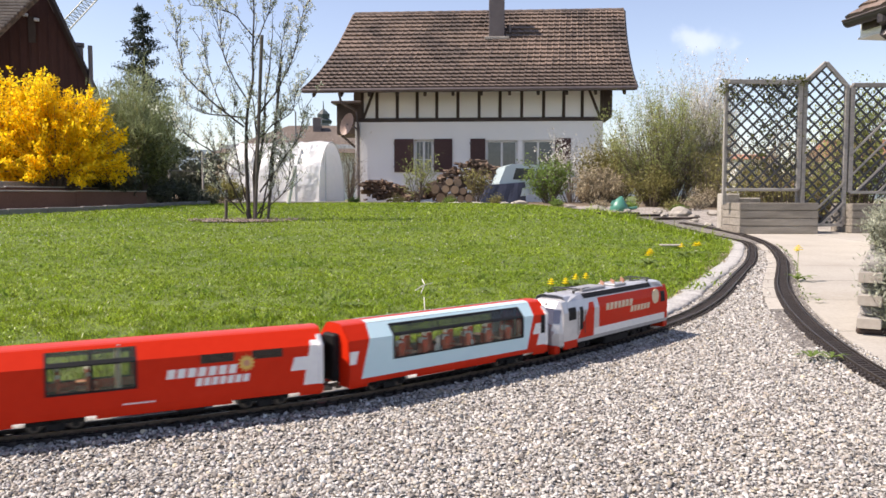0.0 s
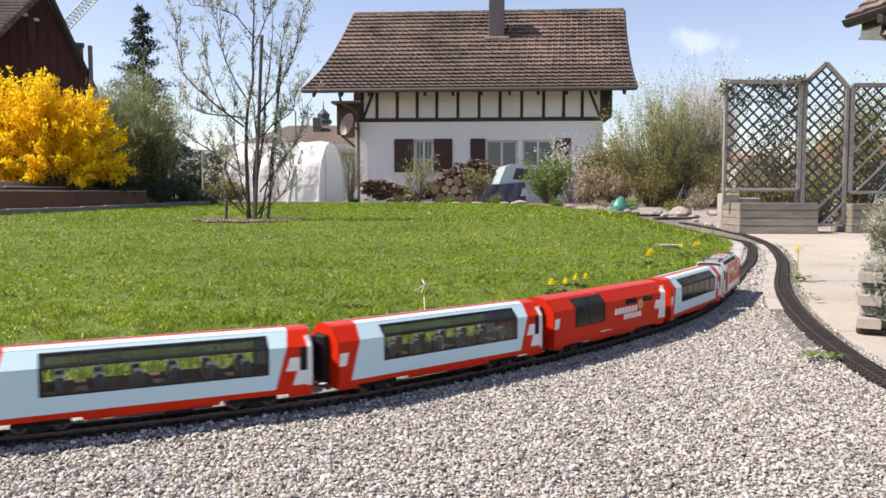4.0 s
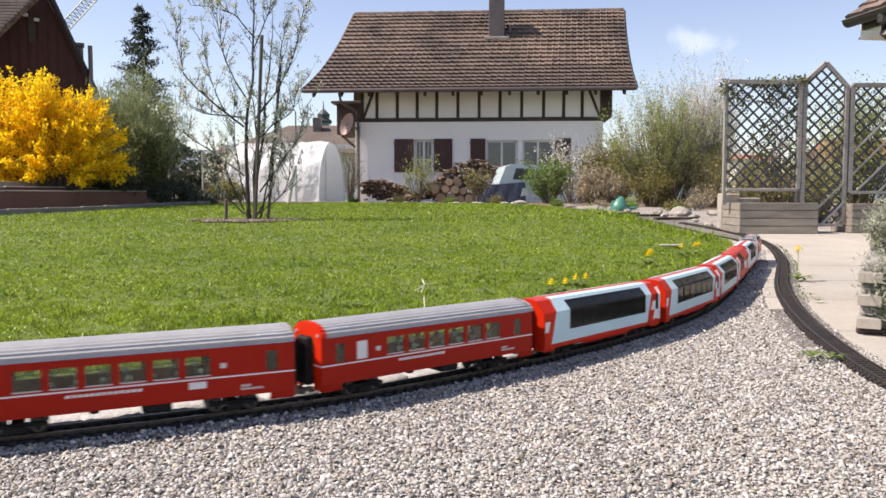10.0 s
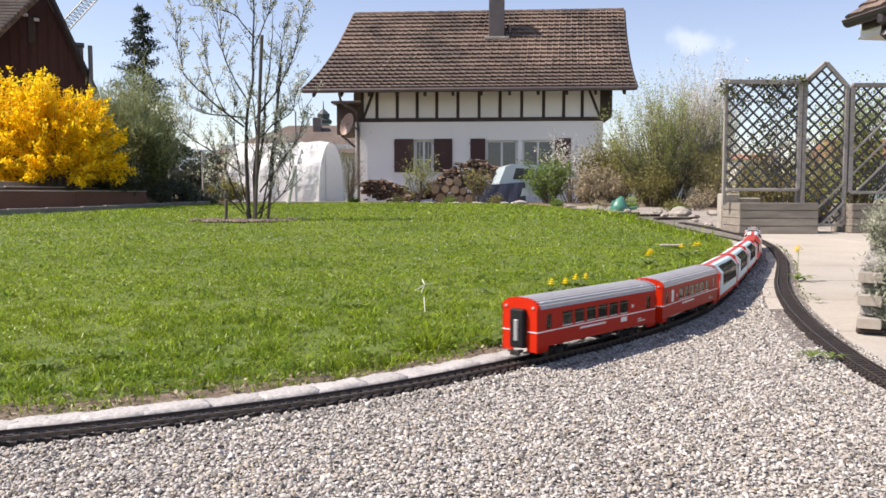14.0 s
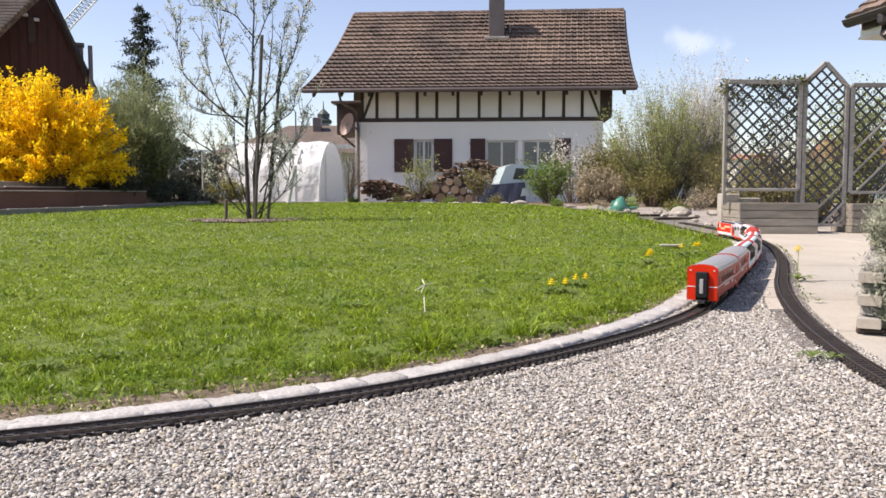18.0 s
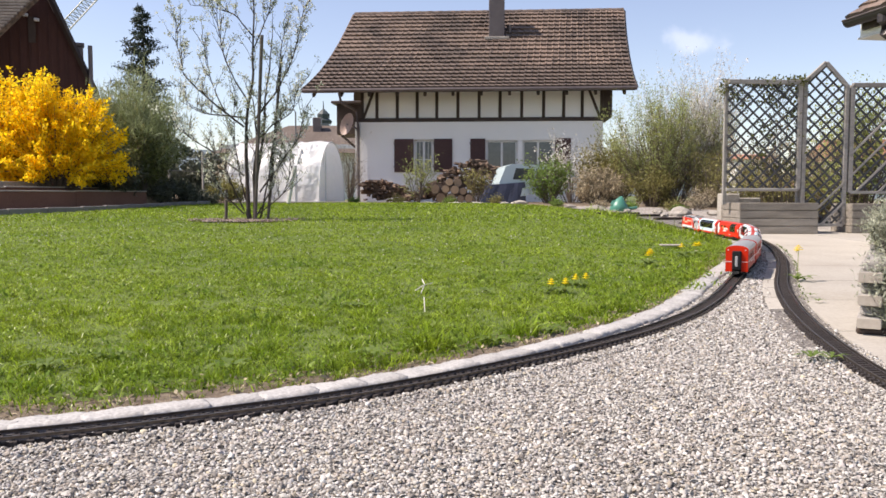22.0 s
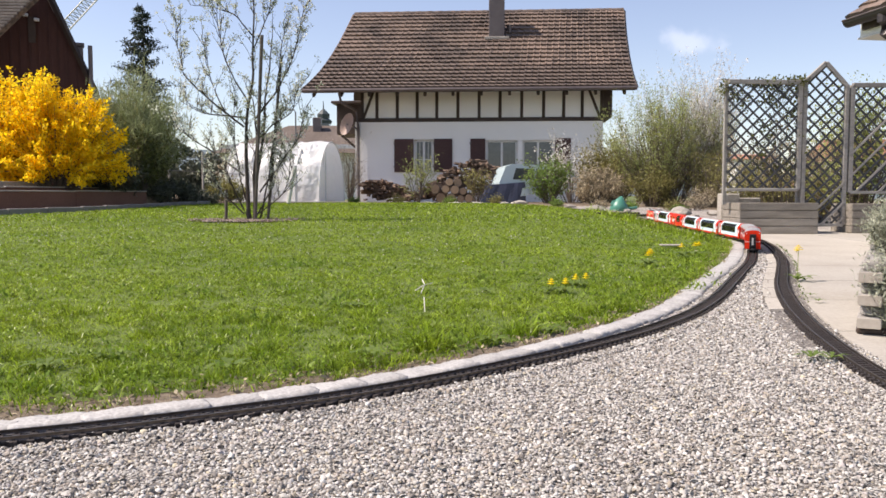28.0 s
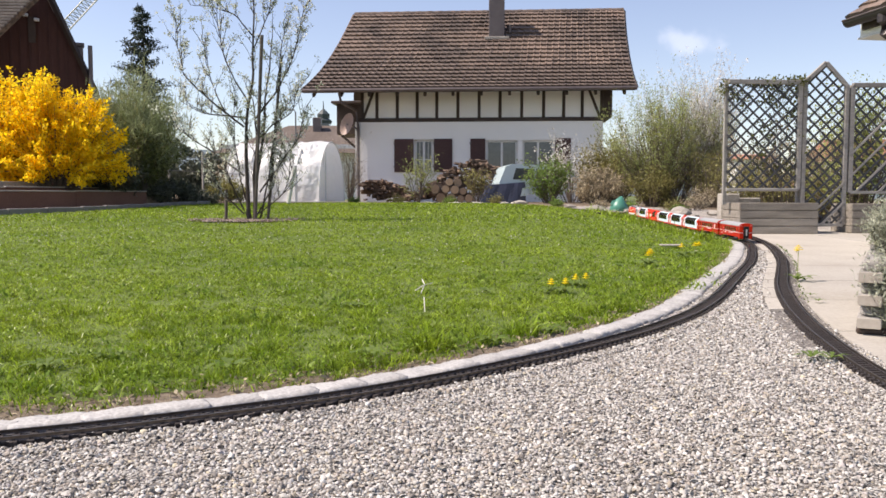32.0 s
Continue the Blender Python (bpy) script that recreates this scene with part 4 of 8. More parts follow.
MAT["pane_dark"] = mat("window_pane", (0.05, 0.06, 0.07), 0.06, color2=(0.08, 0.09, 0.10), scale=1.5, fine=9, spec=0.8)
MAT["frame_white"] = mat("white_window_frame", (0.68, 0.68, 0.66), 0.5, scale=4, fine=60)
MAT["foil"] = leafy("greenhouse_foil", (0.90, 0.91, 0.91), (0.84, 0.86, 0.86), 0.0, 0.4, 0.3, 0.9, 2.5)
MAT["rock"] = mat("garden_rock", (0.27, 0.245, 0.21), 0.9, color2=(0.44, 0.41, 0.36), scale=5, fine=40, bump=0.8, bump_scale=20, each=0.2)
MAT["brown_wall"] = mat("brown_bed_wall", (0.125, 0.060, 0.039), 0.85, color2=(0.17, 0.085, 0.056), scale=2, fine=40, bump=0.5, bump_scale=30, each=0.12)
MAT["stone_edge"] = mat("stone_edging", (0.15, 0.14, 0.13), 0.9, color2=(0.24, 0.225, 0.20), scale=4, fine=60, bump=0.5, bump_scale=40, each=0.15)


def blob(seed, rx, ry, rz_, rough=0.22, sub=2):
    """A rough rounded lump."""
    rnd = random.Random(seed)
    bm = bmesh.new()
    bmesh.ops.create_icosphere(bm, subdivisions=sub, radius=1)
    off = Vector((rnd.uniform(-50, 50), rnd.uniform(-50, 50), rnd.uniform(-50, 50)))
    for v in bm.verts:
        k = 1 + rough * noise.noise(v.co * 1.3 + off) * 1.6 + rough * 0.5 * noise.noise(v.co * 3.1 + off)
        v.co = Vector((v.co.x * rx * k, v.co.y * ry * k, v.co.z * rz_ * k))
    me = bpy.data.meshes.new("lump")
    bm.to_mesh(me)
    bm.free()
    return me


def kerb_stone(seed, length, width):
    """A roughly cast pale block with a sunken, uneven top."""
    rnd = random.Random(seed)
    g = Geo()
    n, k = 14, 10
    v = []
    off = Vector((seed * 3.7, 0, 0))
    for i in range(n + 1):
        x = -length / 2 + length * i / n
        end = 0.002 if i in (0, n) else 0.0
        w0 = width / 2 + 0.006 * noise.noise(Vector((x * 22, 1.0, 0)) + off) - end
        w1 = width / 2 + 0.008 * noise.noise(Vector((x * 22, 7.0, 0)) + off) - end
        for j in range(k + 1):
            t = j / k
            y = -w0 + (w0 + w1) * t
            z = 0.018 - end * 0.5 + 0.004 * noise.noise(Vector((x * 14, y * 20, 3.0)) + off) + 0.0022 * noise.noise(Vector((x * 90, y * 90, 5.0)) + off)
            if j in (0, k):
                z -= 0.006
            v.append((x, y, z))
        v += [(x, -w0 - 0.004, -0.02), (x, w1 + 0.004, -0.02)]
    f = []
    q = k + 3
    for i in range(n):
        f += [(i * q + j, i * q + j + 1, (i + 1) * q + j + 1, (i + 1) * q + j) for j in range(k)]
        f += [(i * q + k + 1, i * q, (i + 1) * q, (i + 1) * q + k + 1), (i * q + k, i * q + k + 2, (i + 1) * q + k + 2, (i + 1) * q + k)]
    f += [tuple([k + 1] + list(range(k + 1)) + [k + 2]), tuple([n * q + k + 2] + [n * q + j for j in range(k, -1, -1)] + [n * q + k + 1])]
    me = g.add(v, f).mesh("kerb_stone", True)
    fix_normals(me)
    me.materials.append(MAT["kerb"])
    return me


def kerb():
    root = thing("kerb", "pale rough concrete kerb stones edging the lawn", "kerb", kind="structure")
    line = beside(0.006, 300, 1750, 1)
    d = np.r_[0, np.cumsum(np.hypot(*np.diff(line, axis=0).T))]
    rnd = random.Random(5)
    meshes = [kerb_stone(i, 0.134, 0.080) for i in range(9)]
    s = 0.0
    while s < d[-1] - 0.2:
        k = int(np.searchsorted(d, s + 0.06))
        p, q = line[k], line[min(k + 4, len(line) - 1)]
        wide = 1.0 + 0.28 * min(1.0, max(0.0, (s - 2.6) / 2.0))
        ob = new("kerb_stone", rnd.choice(meshes))
        ob.parent = root
        m = Matrix.Translation((p[0], p[1], rz(p[1]) + rnd.uniform(-0.002, 0.002))) @ Matrix.Rotation(math.atan2(q[1] - p[1], q[0] - p[0]) + rnd.uniform(-0.03, 0.03), 4, "Z")
        ob.matrix_basis = m @ Matrix.Diagonal((1.0, wide * rnd.uniform(0.9, 1.1), 1, 1))
        s += 0.121


kerb()


def paving():
    """Broad concrete slabs beside the siding, with open joints."""
    root = thing("paving", "sunlit beige concrete paving slabs with weedy joints", "paving", kind="structure")
    line = offset_line(SIDE, 0.072, 100, 1060, 20)
    left = lambda y: float(np.interp(-y, -line[:, 1], line[:, 0])) if y > 1.05 else 1.3
    ys = [9.6, 7.1, 5.2, 4.25, 3.45, 2.65, 1.8, 0.9, 0.0]
    for y1, y0 in zip(ys, ys[1:]):
        rows = np.linspace(y0 + 0.003, y1 - 0.003, 5)
        cuts = [None, 2.9 + 0.12 * y1, 6.5]
        for a, b in zip(cuts, cuts[1:]):
            v, f = [], []
            for y in rows:
                xa = left(y) if a is None else a + 0.006
                v += [(xa, y, rz(y) + 0.004), (b - 0.006, y, rz(y) + 0.004), (xa, y, rz(y) - 0.05), (b - 0.006, y, rz(y) - 0.05)]
            for i in range(4):
                k = 4 * i
                f += [(k, k + 1, k + 5, k + 4), (k, k + 4, k + 6, k + 2), (k + 1, k + 3, k + 7, k + 5)]
            f += [(0, 2, 3, 1), (16, 17, 19, 18)]
            part("paving_slab", Geo().add(v, f), MAT["paving"], root)


paving()


def concrete_edge():
    """The cast edge on the gravel's side of the siding."""
    root = thing("concrete_edge", "worn beige concrete edging beside the siding", "edging", kind="structure")
    a, b = offset_line(SIDE, -0.040, 380, 860, 1), offset_line(SIDE, -0.094, 380, 860, 1)
    for i in range(0, len(a) - 41, 40):
        v, f = [], []
        for j in range(0, 41, 8):
            k = i + min(j, 39) if j else i + 1
            for p, z in ((a[k], 0.004), (b[k], 0.002), (a[k], -0.04), (b[k], -0.04)):
                v.append((p[0], p[1], rz(p[1]) + z + 0.004))
        for j in range(5):
            k = 4 * j
            f += [(k, k + 1, k + 5, k + 4), (k, k + 4, k + 6, k + 2), (k + 1, k + 3, k + 7, k + 5)]
        f += [(0, 2, 3, 1), (20, 21, 23, 22)]
        part("edging_slab", Geo().add(v, f), MAT["paving"], root)


concrete_edge()


# ---- planters and trellis ----
def planter(x0, x1, y0, y1, z0, z1, rows, label):
    root = thing("timber_planter", label, "planter", "planters under the trellis", at=Matrix.Translation(((x0 + x1) / 2, (y0 + y1) / 2, z0)))
    w, d, h = (x1 - x0) / 2, (y1 - y0) / 2, (z1 - z0)
    for i in range(rows):
        a, b = h * i / rows + 0.003, h * (i + 1) / rows - 0.003
        part("board", Geo().soft(-w, -d, a, w, -d + 0.03, b, 0.004), MAT["planter_timber"], root)
        part("board", Geo().soft(-w, d - 0.03, a, w, d, b, 0.004), MAT["planter_timber"], root)
        part("board", Geo().soft(-w + 0.002, -d + 0.032, a, -w + 0.03, d - 0.032, b, 0.004), MAT["planter_timber"], root)
        part("board", Geo().soft(w - 0.03, -d + 0.032, a, w - 0.002, d - 0.032, b, 0.004), MAT["planter_timber"], root)
    for sx in (-1, 1):
        for sy in (-1, 1):
            part("corner_post", Geo().soft(sx * w - 0.02 * (1 + sx), sy * d - 0.02 * (1 + sy) + (0.031 if sy < 0 else -0.031), 0, sx * w - 0.02 * (sx - 1), sy * d - 0.02 * (sy - 1) + (0.031 if sy < 0 else -0.031), h - 0.01, 0.004), MAT["planter_timber"], root)
    part("plinth", Geo().box(-w + 0.02, -d + 0.01, 0.0, w - 0.02, d - 0.02, 0.02), MAT["dark_timber"], root)
    part("soil", Geo().box(-w + 0.032, -d + 0.034, h - 0.06, w - 0.032, d - 0.034, h - 0.04), MAT["soil"], root)
    return root


def clip_segment(p, d, poly):
    """The part of the line p + t d inside a convex polygon, counter-clockwise."""
    t0, t1 = -9.0, 9.0
    n = len(poly)
    for i in range(n):
        (ax, az), (bx, bz) = poly[i], poly[(i + 1) % n]
        nx, nz = -(bz - az), bx - ax
        num, den = (p[0] - ax) * nx + (p[1] - az) * nz, d[0] * nx + d[1] * nz
        if abs(den) < 1e-9:
            if num < 0:
                return None
            continue
        t = -num / den
        if den > 0:
            t0 = max(t0, t)
        else:
            t1 = min(t1, t)
    return (t0, t1) if t1 - t0 > 0.02 else None


def trellis(poly, y, bars, label, step=0.134, braces=()):
    """A framed lattice panel. poly: its outline in x and z; bars: which edges carry a frame, with widths."""
    cx = sum(p[0] for p in poly) / len(poly)
    zb = min(p[1] for p in poly)
    root = thing("trellis", label, "trellis", "trellis panels", at=Matrix.Translation((cx, y, zb)))
    loc = [(a - cx, b - zb) for a, b in poly]
    for (i, w) in bars:
        (ax, az), (bx, bz) = loc[i], loc[(i + 1) % len(loc)]
        L = math.hypot(bx - ax, bz - az)
        m = Matrix.Translation((ax, 0, az)) @ Matrix.Rotation(-math.atan2(bz - az, bx - ax), 4, "Y")
        part("frame_bar", Geo().soft(0, -0.022, -w / 2, L, 0.022, w / 2, 0.004, m), MAT["timber_grey"], root)
    for k, (sgn, yy) in enumerate(((1, -0.006), (-1, 0.006))):
        c = -3.0
        while c < 3.0:
            p, d = (c, 0.0), (0.7071, 0.7071 * sgn)
            t = clip_segment(p, d, loc)
            if t:
                a, b = t
                m = Matrix.Translation((p[0] + d[0] * a, yy, p[1] + d[1] * a)) @ Matrix.Rotation(-math.atan2(d[1], d[0]), 4, "Y")
                part("slat", Geo().box(0, -0.004, -0.0105, b - a, 0.004, 0.0105, m), MAT["lattice"], root)
            c += step
    for c in braces:
        p, d = (c, 0.0), (0.7071, 0.7071)
        t = clip_segment(p, d, [(x, min(z, 0.62)) for x, z in loc[:2]] + [(loc[1][0], 0.95), (loc[0][0], 0.95)])
        if t:
            a, b = t
            m = Matrix.Translation((p[0] + d[0] * a, -0.018, p[1] + d[1] * a)) @ Matrix.Rotation(-math.atan2(d[1], d[0]), 4, "Y")
            part("brace", Geo().box(0, -0.005, -0.011, b - a, 0.005, 0.011, m), MAT["timber_grey"], root, "pale diagonal brace")
    return root


Y_T = 9.02
planter(3.285, 4.155, 8.76, 9.36, rz(8.8) + 0.004, 0.385, 4, "weathered grey timber planter under the trellis")
planter(4.58, 5.5, 8.86, 9.34, rz(8.9) + 0.004, 0.375, 4, "second weathered grey timber planter on the paving")
trellis([(3.22, 0.53), (4.03, 0.53), (4.03, 1.735), (3.22, 1.745)], Y_T, [(0, 0.035), (1, 0.05), (2, 0.05)], "tall grey lattice trellis overgrown with a climber")
trellis([(4.085, 0.13), (4.555, 0.13), (4.555, 1.695), (4.31, 1.955), (4.085, 1.745)], Y_T, [(0, 0.035), (1, 0.045), (2, 0.045), (3, 0.045), (4, 0.045)], "narrow grey lattice trellis with a pointed top", braces=(-0.25, -0.02, 0.15))
trellis([(4.62, 0.50), (5.45, 0.50), (5.45, 1.705), (4.62, 1.705)], Y_T, [(0, 0.035), (1, 0.05), (2, 0.05), (3, 0.05)], "grey lattice trellis behind a bushy shrub", braces=(-0.85, -0.6, -0.36, -0.1))
for x, z1 in ((3.215, 1.78), (4.055, 1.74)):
    tagged(part("trellis_post", Geo().soft(-0.022, -0.022, 0, 0.022, 0.022, z1 - 0.36, 0.004), MAT["timber_grey"], at=Matrix.Translation((x, Y_T + 0.05, 0.36))), "grey square timber post holding the trellis", "post", "trellis posts")
tagged(part("trellis_post", Geo().soft(-0.02, -0.02, 0, 0.02, 0.02, 1.72 - rz(9), 0.004), MAT["timber_grey"], at=Matrix.Translation((4.588, Y_T + 0.06, rz(9)))), "grey square timber post holding the trellis", "post", "trellis posts")
tagged(part("stone_trough", Geo().soft(-0.16, -0.13, 0, 0.02, 0.13, 0.44, 0.012).soft(0.03, -0.05, 0.26, 0.30, 0.12, 0.39, 0.01), MAT["rock"], at=Matrix.Translation((3.50, 9.53, rz(9.5)))), "pale stone trough behind the timber planter", "trough")


# ---- raised timber bed beside the paving ----
def log_bed():
    root = thing("log_bed", "raised garden bed of stacked half-round timbers", "raised bed", at=pose(1.415, 2.62, rz(2.6) + 0.004, 0, 0, -29.5))
    z = 0.0
    for i in range(7):
        h = 0.0375
        along = i % 2 == 0
        if i == 0:
            part("timber", Geo().soft(-0.03, -0.045, 0.0, 1.4, 0.045, 0.022, 0.006), MAT["dark_timber"], root)
            z = 0.022
            continue
        if along:
            part("timber", Geo().soft(-0.02, -0.040, z, 1.4, 0.035, z + h, 0.008), MAT["timber_grey"], root)
            part("timber", Geo().soft(-0.02, 1.10, z, 1.4, 1.175, z + h, 0.008), MAT["timber_grey"], root)
        else:
            t = part("timber", Geo().soft(-0.028, -0.07, z, 0.045, 1.2, z + h, 0.008), MAT["timber_grey"], root)
            part("cut_end", Geo().soft(-0.026, -0.073, z + 0.002, 0.043, -0.0695, z + h - 0.002, 0.001), MAT["pale_timber"], t, "pale cut end of the timber")
        z += h
    part("soil", Geo().box(0.045, 0.03, 0, 1.38, 1.10, z - 0.03), MAT["soil"], root)
    return root


log_bed()


# ---- flower bed wall at the back of the lawn ----
def bed_wall():
    root = thing("bed_wall", "low brown timber retaining wall around the flower bed", "retaining wall", kind="structure")

    def run(name, a, b, n, y0, y1, z0, z1, m, bevel=0.006):
        """A row of n pieces from a to b; z0 and z1 above the datum at a and at b."""
        a, b = Vector((*a, 0)), Vector((*b, 0))
        for i in range(n):
            q0, q1 = a.lerp(b, i / n), a.lerp(b, (i + 1) / n)
            u = (i + 0.5) / n
            mm = Matrix.Translation((q0.x, q0.y, 0)) @ Matrix.Rotation(math.atan2(q1.y - q0.y, q1.x - q0.x), 4, "Z")
            part(name, Geo().soft(0.004, y0, z0[0] + (z0[1] - z0[0]) * u, (q1 - q0).length - 0.004, y1, z1[0] + (z1[1] - z1[0]) * u, bevel, mm), MAT[m], root)

    run("plank", (-8.75, 12.1), (-6.60, 17.6), 3, -0.03, 0.03, (0.02, 0.05), (0.525, 0.55), "brown_wall")
    # cap boards in a paler tone: the wall's lit edge is put into their colour
    run("cap_board", (-8.75, 12.1), (-6.60, 17.6), 3, -0.05, 0.04, (0.529, 0.554), (0.553, 0.578), "pale_timber")
    run("plank", (-8.95, 12.6), (-7.35, 16.9), 2, -0.03, 0.03, (0.45, 0.47), (0.60, 0.625), "brown_wall")
    run("cap_board", (-8.95, 12.6), (-7.35, 16.9), 2, -0.045, 0.04, (0.604, 0.629), (0.626, 0.651), "pale_timber")
    run("plank", (-9.1, 13.4), (-8.10, 16.3), 2, -0.05, 0.05, (0.55, 0.56), (0.72, 0.75), "timber_grey", 0.01)
    run("edging_stone", (-8.55, 10.6), (-6.62, 14.5), 6, -0.05, 0.05, (0.02, 0.10), (0.20, 0.265), "stone_edge", 0.012)
    run("edging_stone", (-6.62, 14.5), (-5.70, 19.3), 7, -0.05, 0.05, (0.10, 0.18), (0.265, 0.345), "stone_edge", 0.012)
    top = [(-9.0, 12.0, 0.44), (-6.70, 17.55, 0.46), (-5.80, 19.3, 0.27), (-5.4, 20.5, 0.30), (-8, 26, 0.6), (-16, 24, 0.6), (-15, 12.0, 0.5)]
    n = len(top)
    soil = Geo().add(top + [(x, y, -0.1) for x, y, z in top], [tuple(range(n))] + [(i, n + i, n + (i + 1) % n, (i + 1) % n) for i in range(n)])
    part("bed_soil", soil, MAT["soil"], root)


bed_wall()


def rocks():
    rnd = random.Random(9)
    spots = [(3.95, 13.2, 0.22, 0.09), (3.55, 12.7, 0.08, 0.04), (4.3, 12.2, 0.10, 0.05), (3.62, 11.4, 0.07, 0.03), (3.5, 10.4, 0.06, 0.03), (4.35, 9.9, 0.15, 0.09), (4.5, 10.1, 0.12, 0.07), (3.75, 9.9, 0.14, 0.06),
             (3.0, 15.4, 0.2, 0.07), (2.75, 17.2, 0.16, 0.045), (1.9, 19.6, 0.22, 0.07), (1.55, 19.8, 0.14, 0.05), (0.9, 20.6, 0.2, 0.04), (0.3, 20.9, 0.22, 0.04), (-0.4, 21.2, 0.2, 0.04), (-3.1, 21.9, 0.25, 0.05),
             (4.15, 11.0, 0.09, 0.04), (4.0, 12.6, 0.09, 0.04), (3.85, 14.2, 0.11, 0.05), (4.6, 13.4, 0.14, 0.06), (3.4, 14.6, 0.09, 0.04), (4.42, 9.6, 0.1, 0.05)]
    for i, (x, y, r, h) in enumerate(spots):
        me = blob(100 + i, r, r * 0.8, h, 0.3)
        me.materials.append(MAT["rock"])
        ob = new("garden_rock", me)
        ob.matrix_basis = pose(x, y, rz(y) + h * 0.45, 0, 0, rnd.uniform(0, 180))
        tagged(ob, "pale rough garden rock at the bed's edge", "rock", "rocks along the bed")
    for i, (x, y, w) in enumerate(((3.25, 12.9, 0.9), (3.5, 11.9, 0.7), (3.0, 13.6, 0.8))):
        ob = part("edging_plank", Geo().soft(-w / 2, -0.05, 0, w / 2, 0.05, 0.035, 0.006), MAT["dark_timber"], at=pose(x, y, rz(y) + 0.006, 0, 0, 14))
        tagged(ob, "dark timber plank lying by the track", "plank", "planks by the track")


rocks()


# ---- corner of a porch roof overhead ----
def porch():
    root = thing("porch_roof", "corner of a tiled porch roof with dark gutter", "porch roof")
    d = Vector((0.155, -0.988, 0.0)).normalized()
    up = Vector((0, 0, 1))
    a = Vector((3.825, 7.6, 2.105))
    # half-round gutter with a closed end
    side = Vector((d.y, -d.x, 0))     # outwards, away from the wall
    g = Geo()
    n = 9
    v, f = [], []
    for s in (0.0, 3.0):
        for k in range(n):
            w = math.pi * k / (n - 1)
            v.append(tuple(a + d * s + side * math.cos(w) * 0.06 - up * math.sin(w) * 0.062))
    f = [(k, k + 1, n + k + 1, n + k) for k in range(n - 1)] + [tuple(range(n))]
    part("gutter", g.add(v, f), MAT["gutter"], root)
    part("gutter_lip", Geo().tube([a + side * 0.06, a + d * 3 + side * 0.06], 0.009, 6), MAT["zinc"], root)
    # rows of tiles above the gutter
    back = Vector((-d.y, d.x, 0)) * 0.8 + up * 0.60
    back.normalize()
    for r in range(9):
        for c in range(10):
            o = a + d * (0.02 + 0.24 * c) + up * 0.035 + back * (0.17 * r - 0.02)
            m = Matrix.Translation(o) @ Matrix((d, back, d.cross(back))).transposed().to_4x4()
            part("tile", Geo().add([(0, -0.02, 0.03), (0.06, -0.02, 0.045), (0.235, -0.02, 0.03), (0, 0.18, 0.004), (0.06, 0.18, 0.018), (0.235, 0.18, 0.004), (0, -0.02, 0.0), (0.235, -0.02, 0.0)],
                                   [(0, 1, 4, 3), (1, 2, 5, 4), (6, 7, 2, 1, 0), (3, 4, 5, 7, 6)], m), MAT["tile"], root)
    part("fascia", Geo().add([tuple(a + d * s + side * y + up * z) for s in (0.10, 3.0) for y in (-0.075, -0.10) for z in (-0.10, 0.03)],
                             [(0, 1, 5, 4), (2, 6, 7, 3), (0, 4, 6, 2), (1, 3, 7, 5), (0, 2, 3, 1), (4, 5, 7, 6)]), MAT["dark_timber"], root)
    m = Matrix.Translation(a) @ Matrix((d, -side, up)).transposed().to_4x4()
    part("soffit_box", Geo().box(0.02, 0.12, -0.15, 3.0, 0.62, 0.02, m), MAT["panel_plaster"], root)
    part("trim", Geo().box(0.0, 0.105, -0.168, 3.0, 0.63, -0.152, m), MAT["frame_white"], root)
    part("downpipe", Geo().tube([m @ Vector((0.48, 0.0, -0.03)), m @ Vector((0.48, 0.0, -0.10)), m @ Vector((0.47, 0.03, -0.19)), m @ Vector((0.46, 0.12, -0.24)), m @ Vector((0.45, 0.30, -0.28)), m @ Vector((0.45, 0.42, -0.34)), m @ Vector((0.45, 0.44, -2.0))], 0.05, 10), MAT["gutter"], root)
    part("wall", Geo().box(0.2, 0.50, rz(7) - 2.10, 3.0, 0.60, -0.17, m), MAT["panel_plaster"], root)


porch()
# ---- the house at the back of the garden ----
def pierced_wall(x0, x1, z0, z1, t, openings):
    """A wall along x in one piece, with openings (x from, x to, z from, z to) that go through it."""
    xs = sorted({x0, x1, *[o[0] for o in openings], *[o[1] for o in openings]})
    zs = sorted({z0, z1, *[o[2] for o in openings], *[o[3] for o in openings]})
    nx, nz = len(xs), len(zs)
    solid = [[not any(o[0] <= (xs[i] + xs[i + 1]) / 2 <= o[1] and o[2] <= (zs[j] + zs[j + 1]) / 2 <= o[3] for o in openings) for j in range(nz - 1)] for i in range(nx - 1)]
    v = [(x, y, z) for y in (0.0, t) for x in xs for z in zs]
    at = lambda k, i, j: k * nx * nz + i * nz + j
    f = []
    for i in range(nx - 1):
        for j in range(nz - 1):
            if not solid[i][j]:
                continue
            f += [(at(0, i, j), at(0, i + 1, j), at(0, i + 1, j + 1), at(0, i, j + 1)), (at(1, i, j), at(1, i, j + 1), at(1, i + 1, j + 1), at(1, i + 1, j))]
            for di, dj, p, q in ((-1, 0, (i, j), (i, j + 1)), (1, 0, (i + 1, j), (i + 1, j + 1)), (0, -1, (i, j), (i + 1, j)), (0, 1, (i, j + 1), (i + 1, j + 1))):
                a, b = i + di, j + dj
                if not (0 <= a < nx - 1 and 0 <= b < nz - 1 and solid[a][b]):
                    f.append((at(0, *p), at(0, *q), at(1, *q), at(1, *p)))
    return Geo().add(v, f)


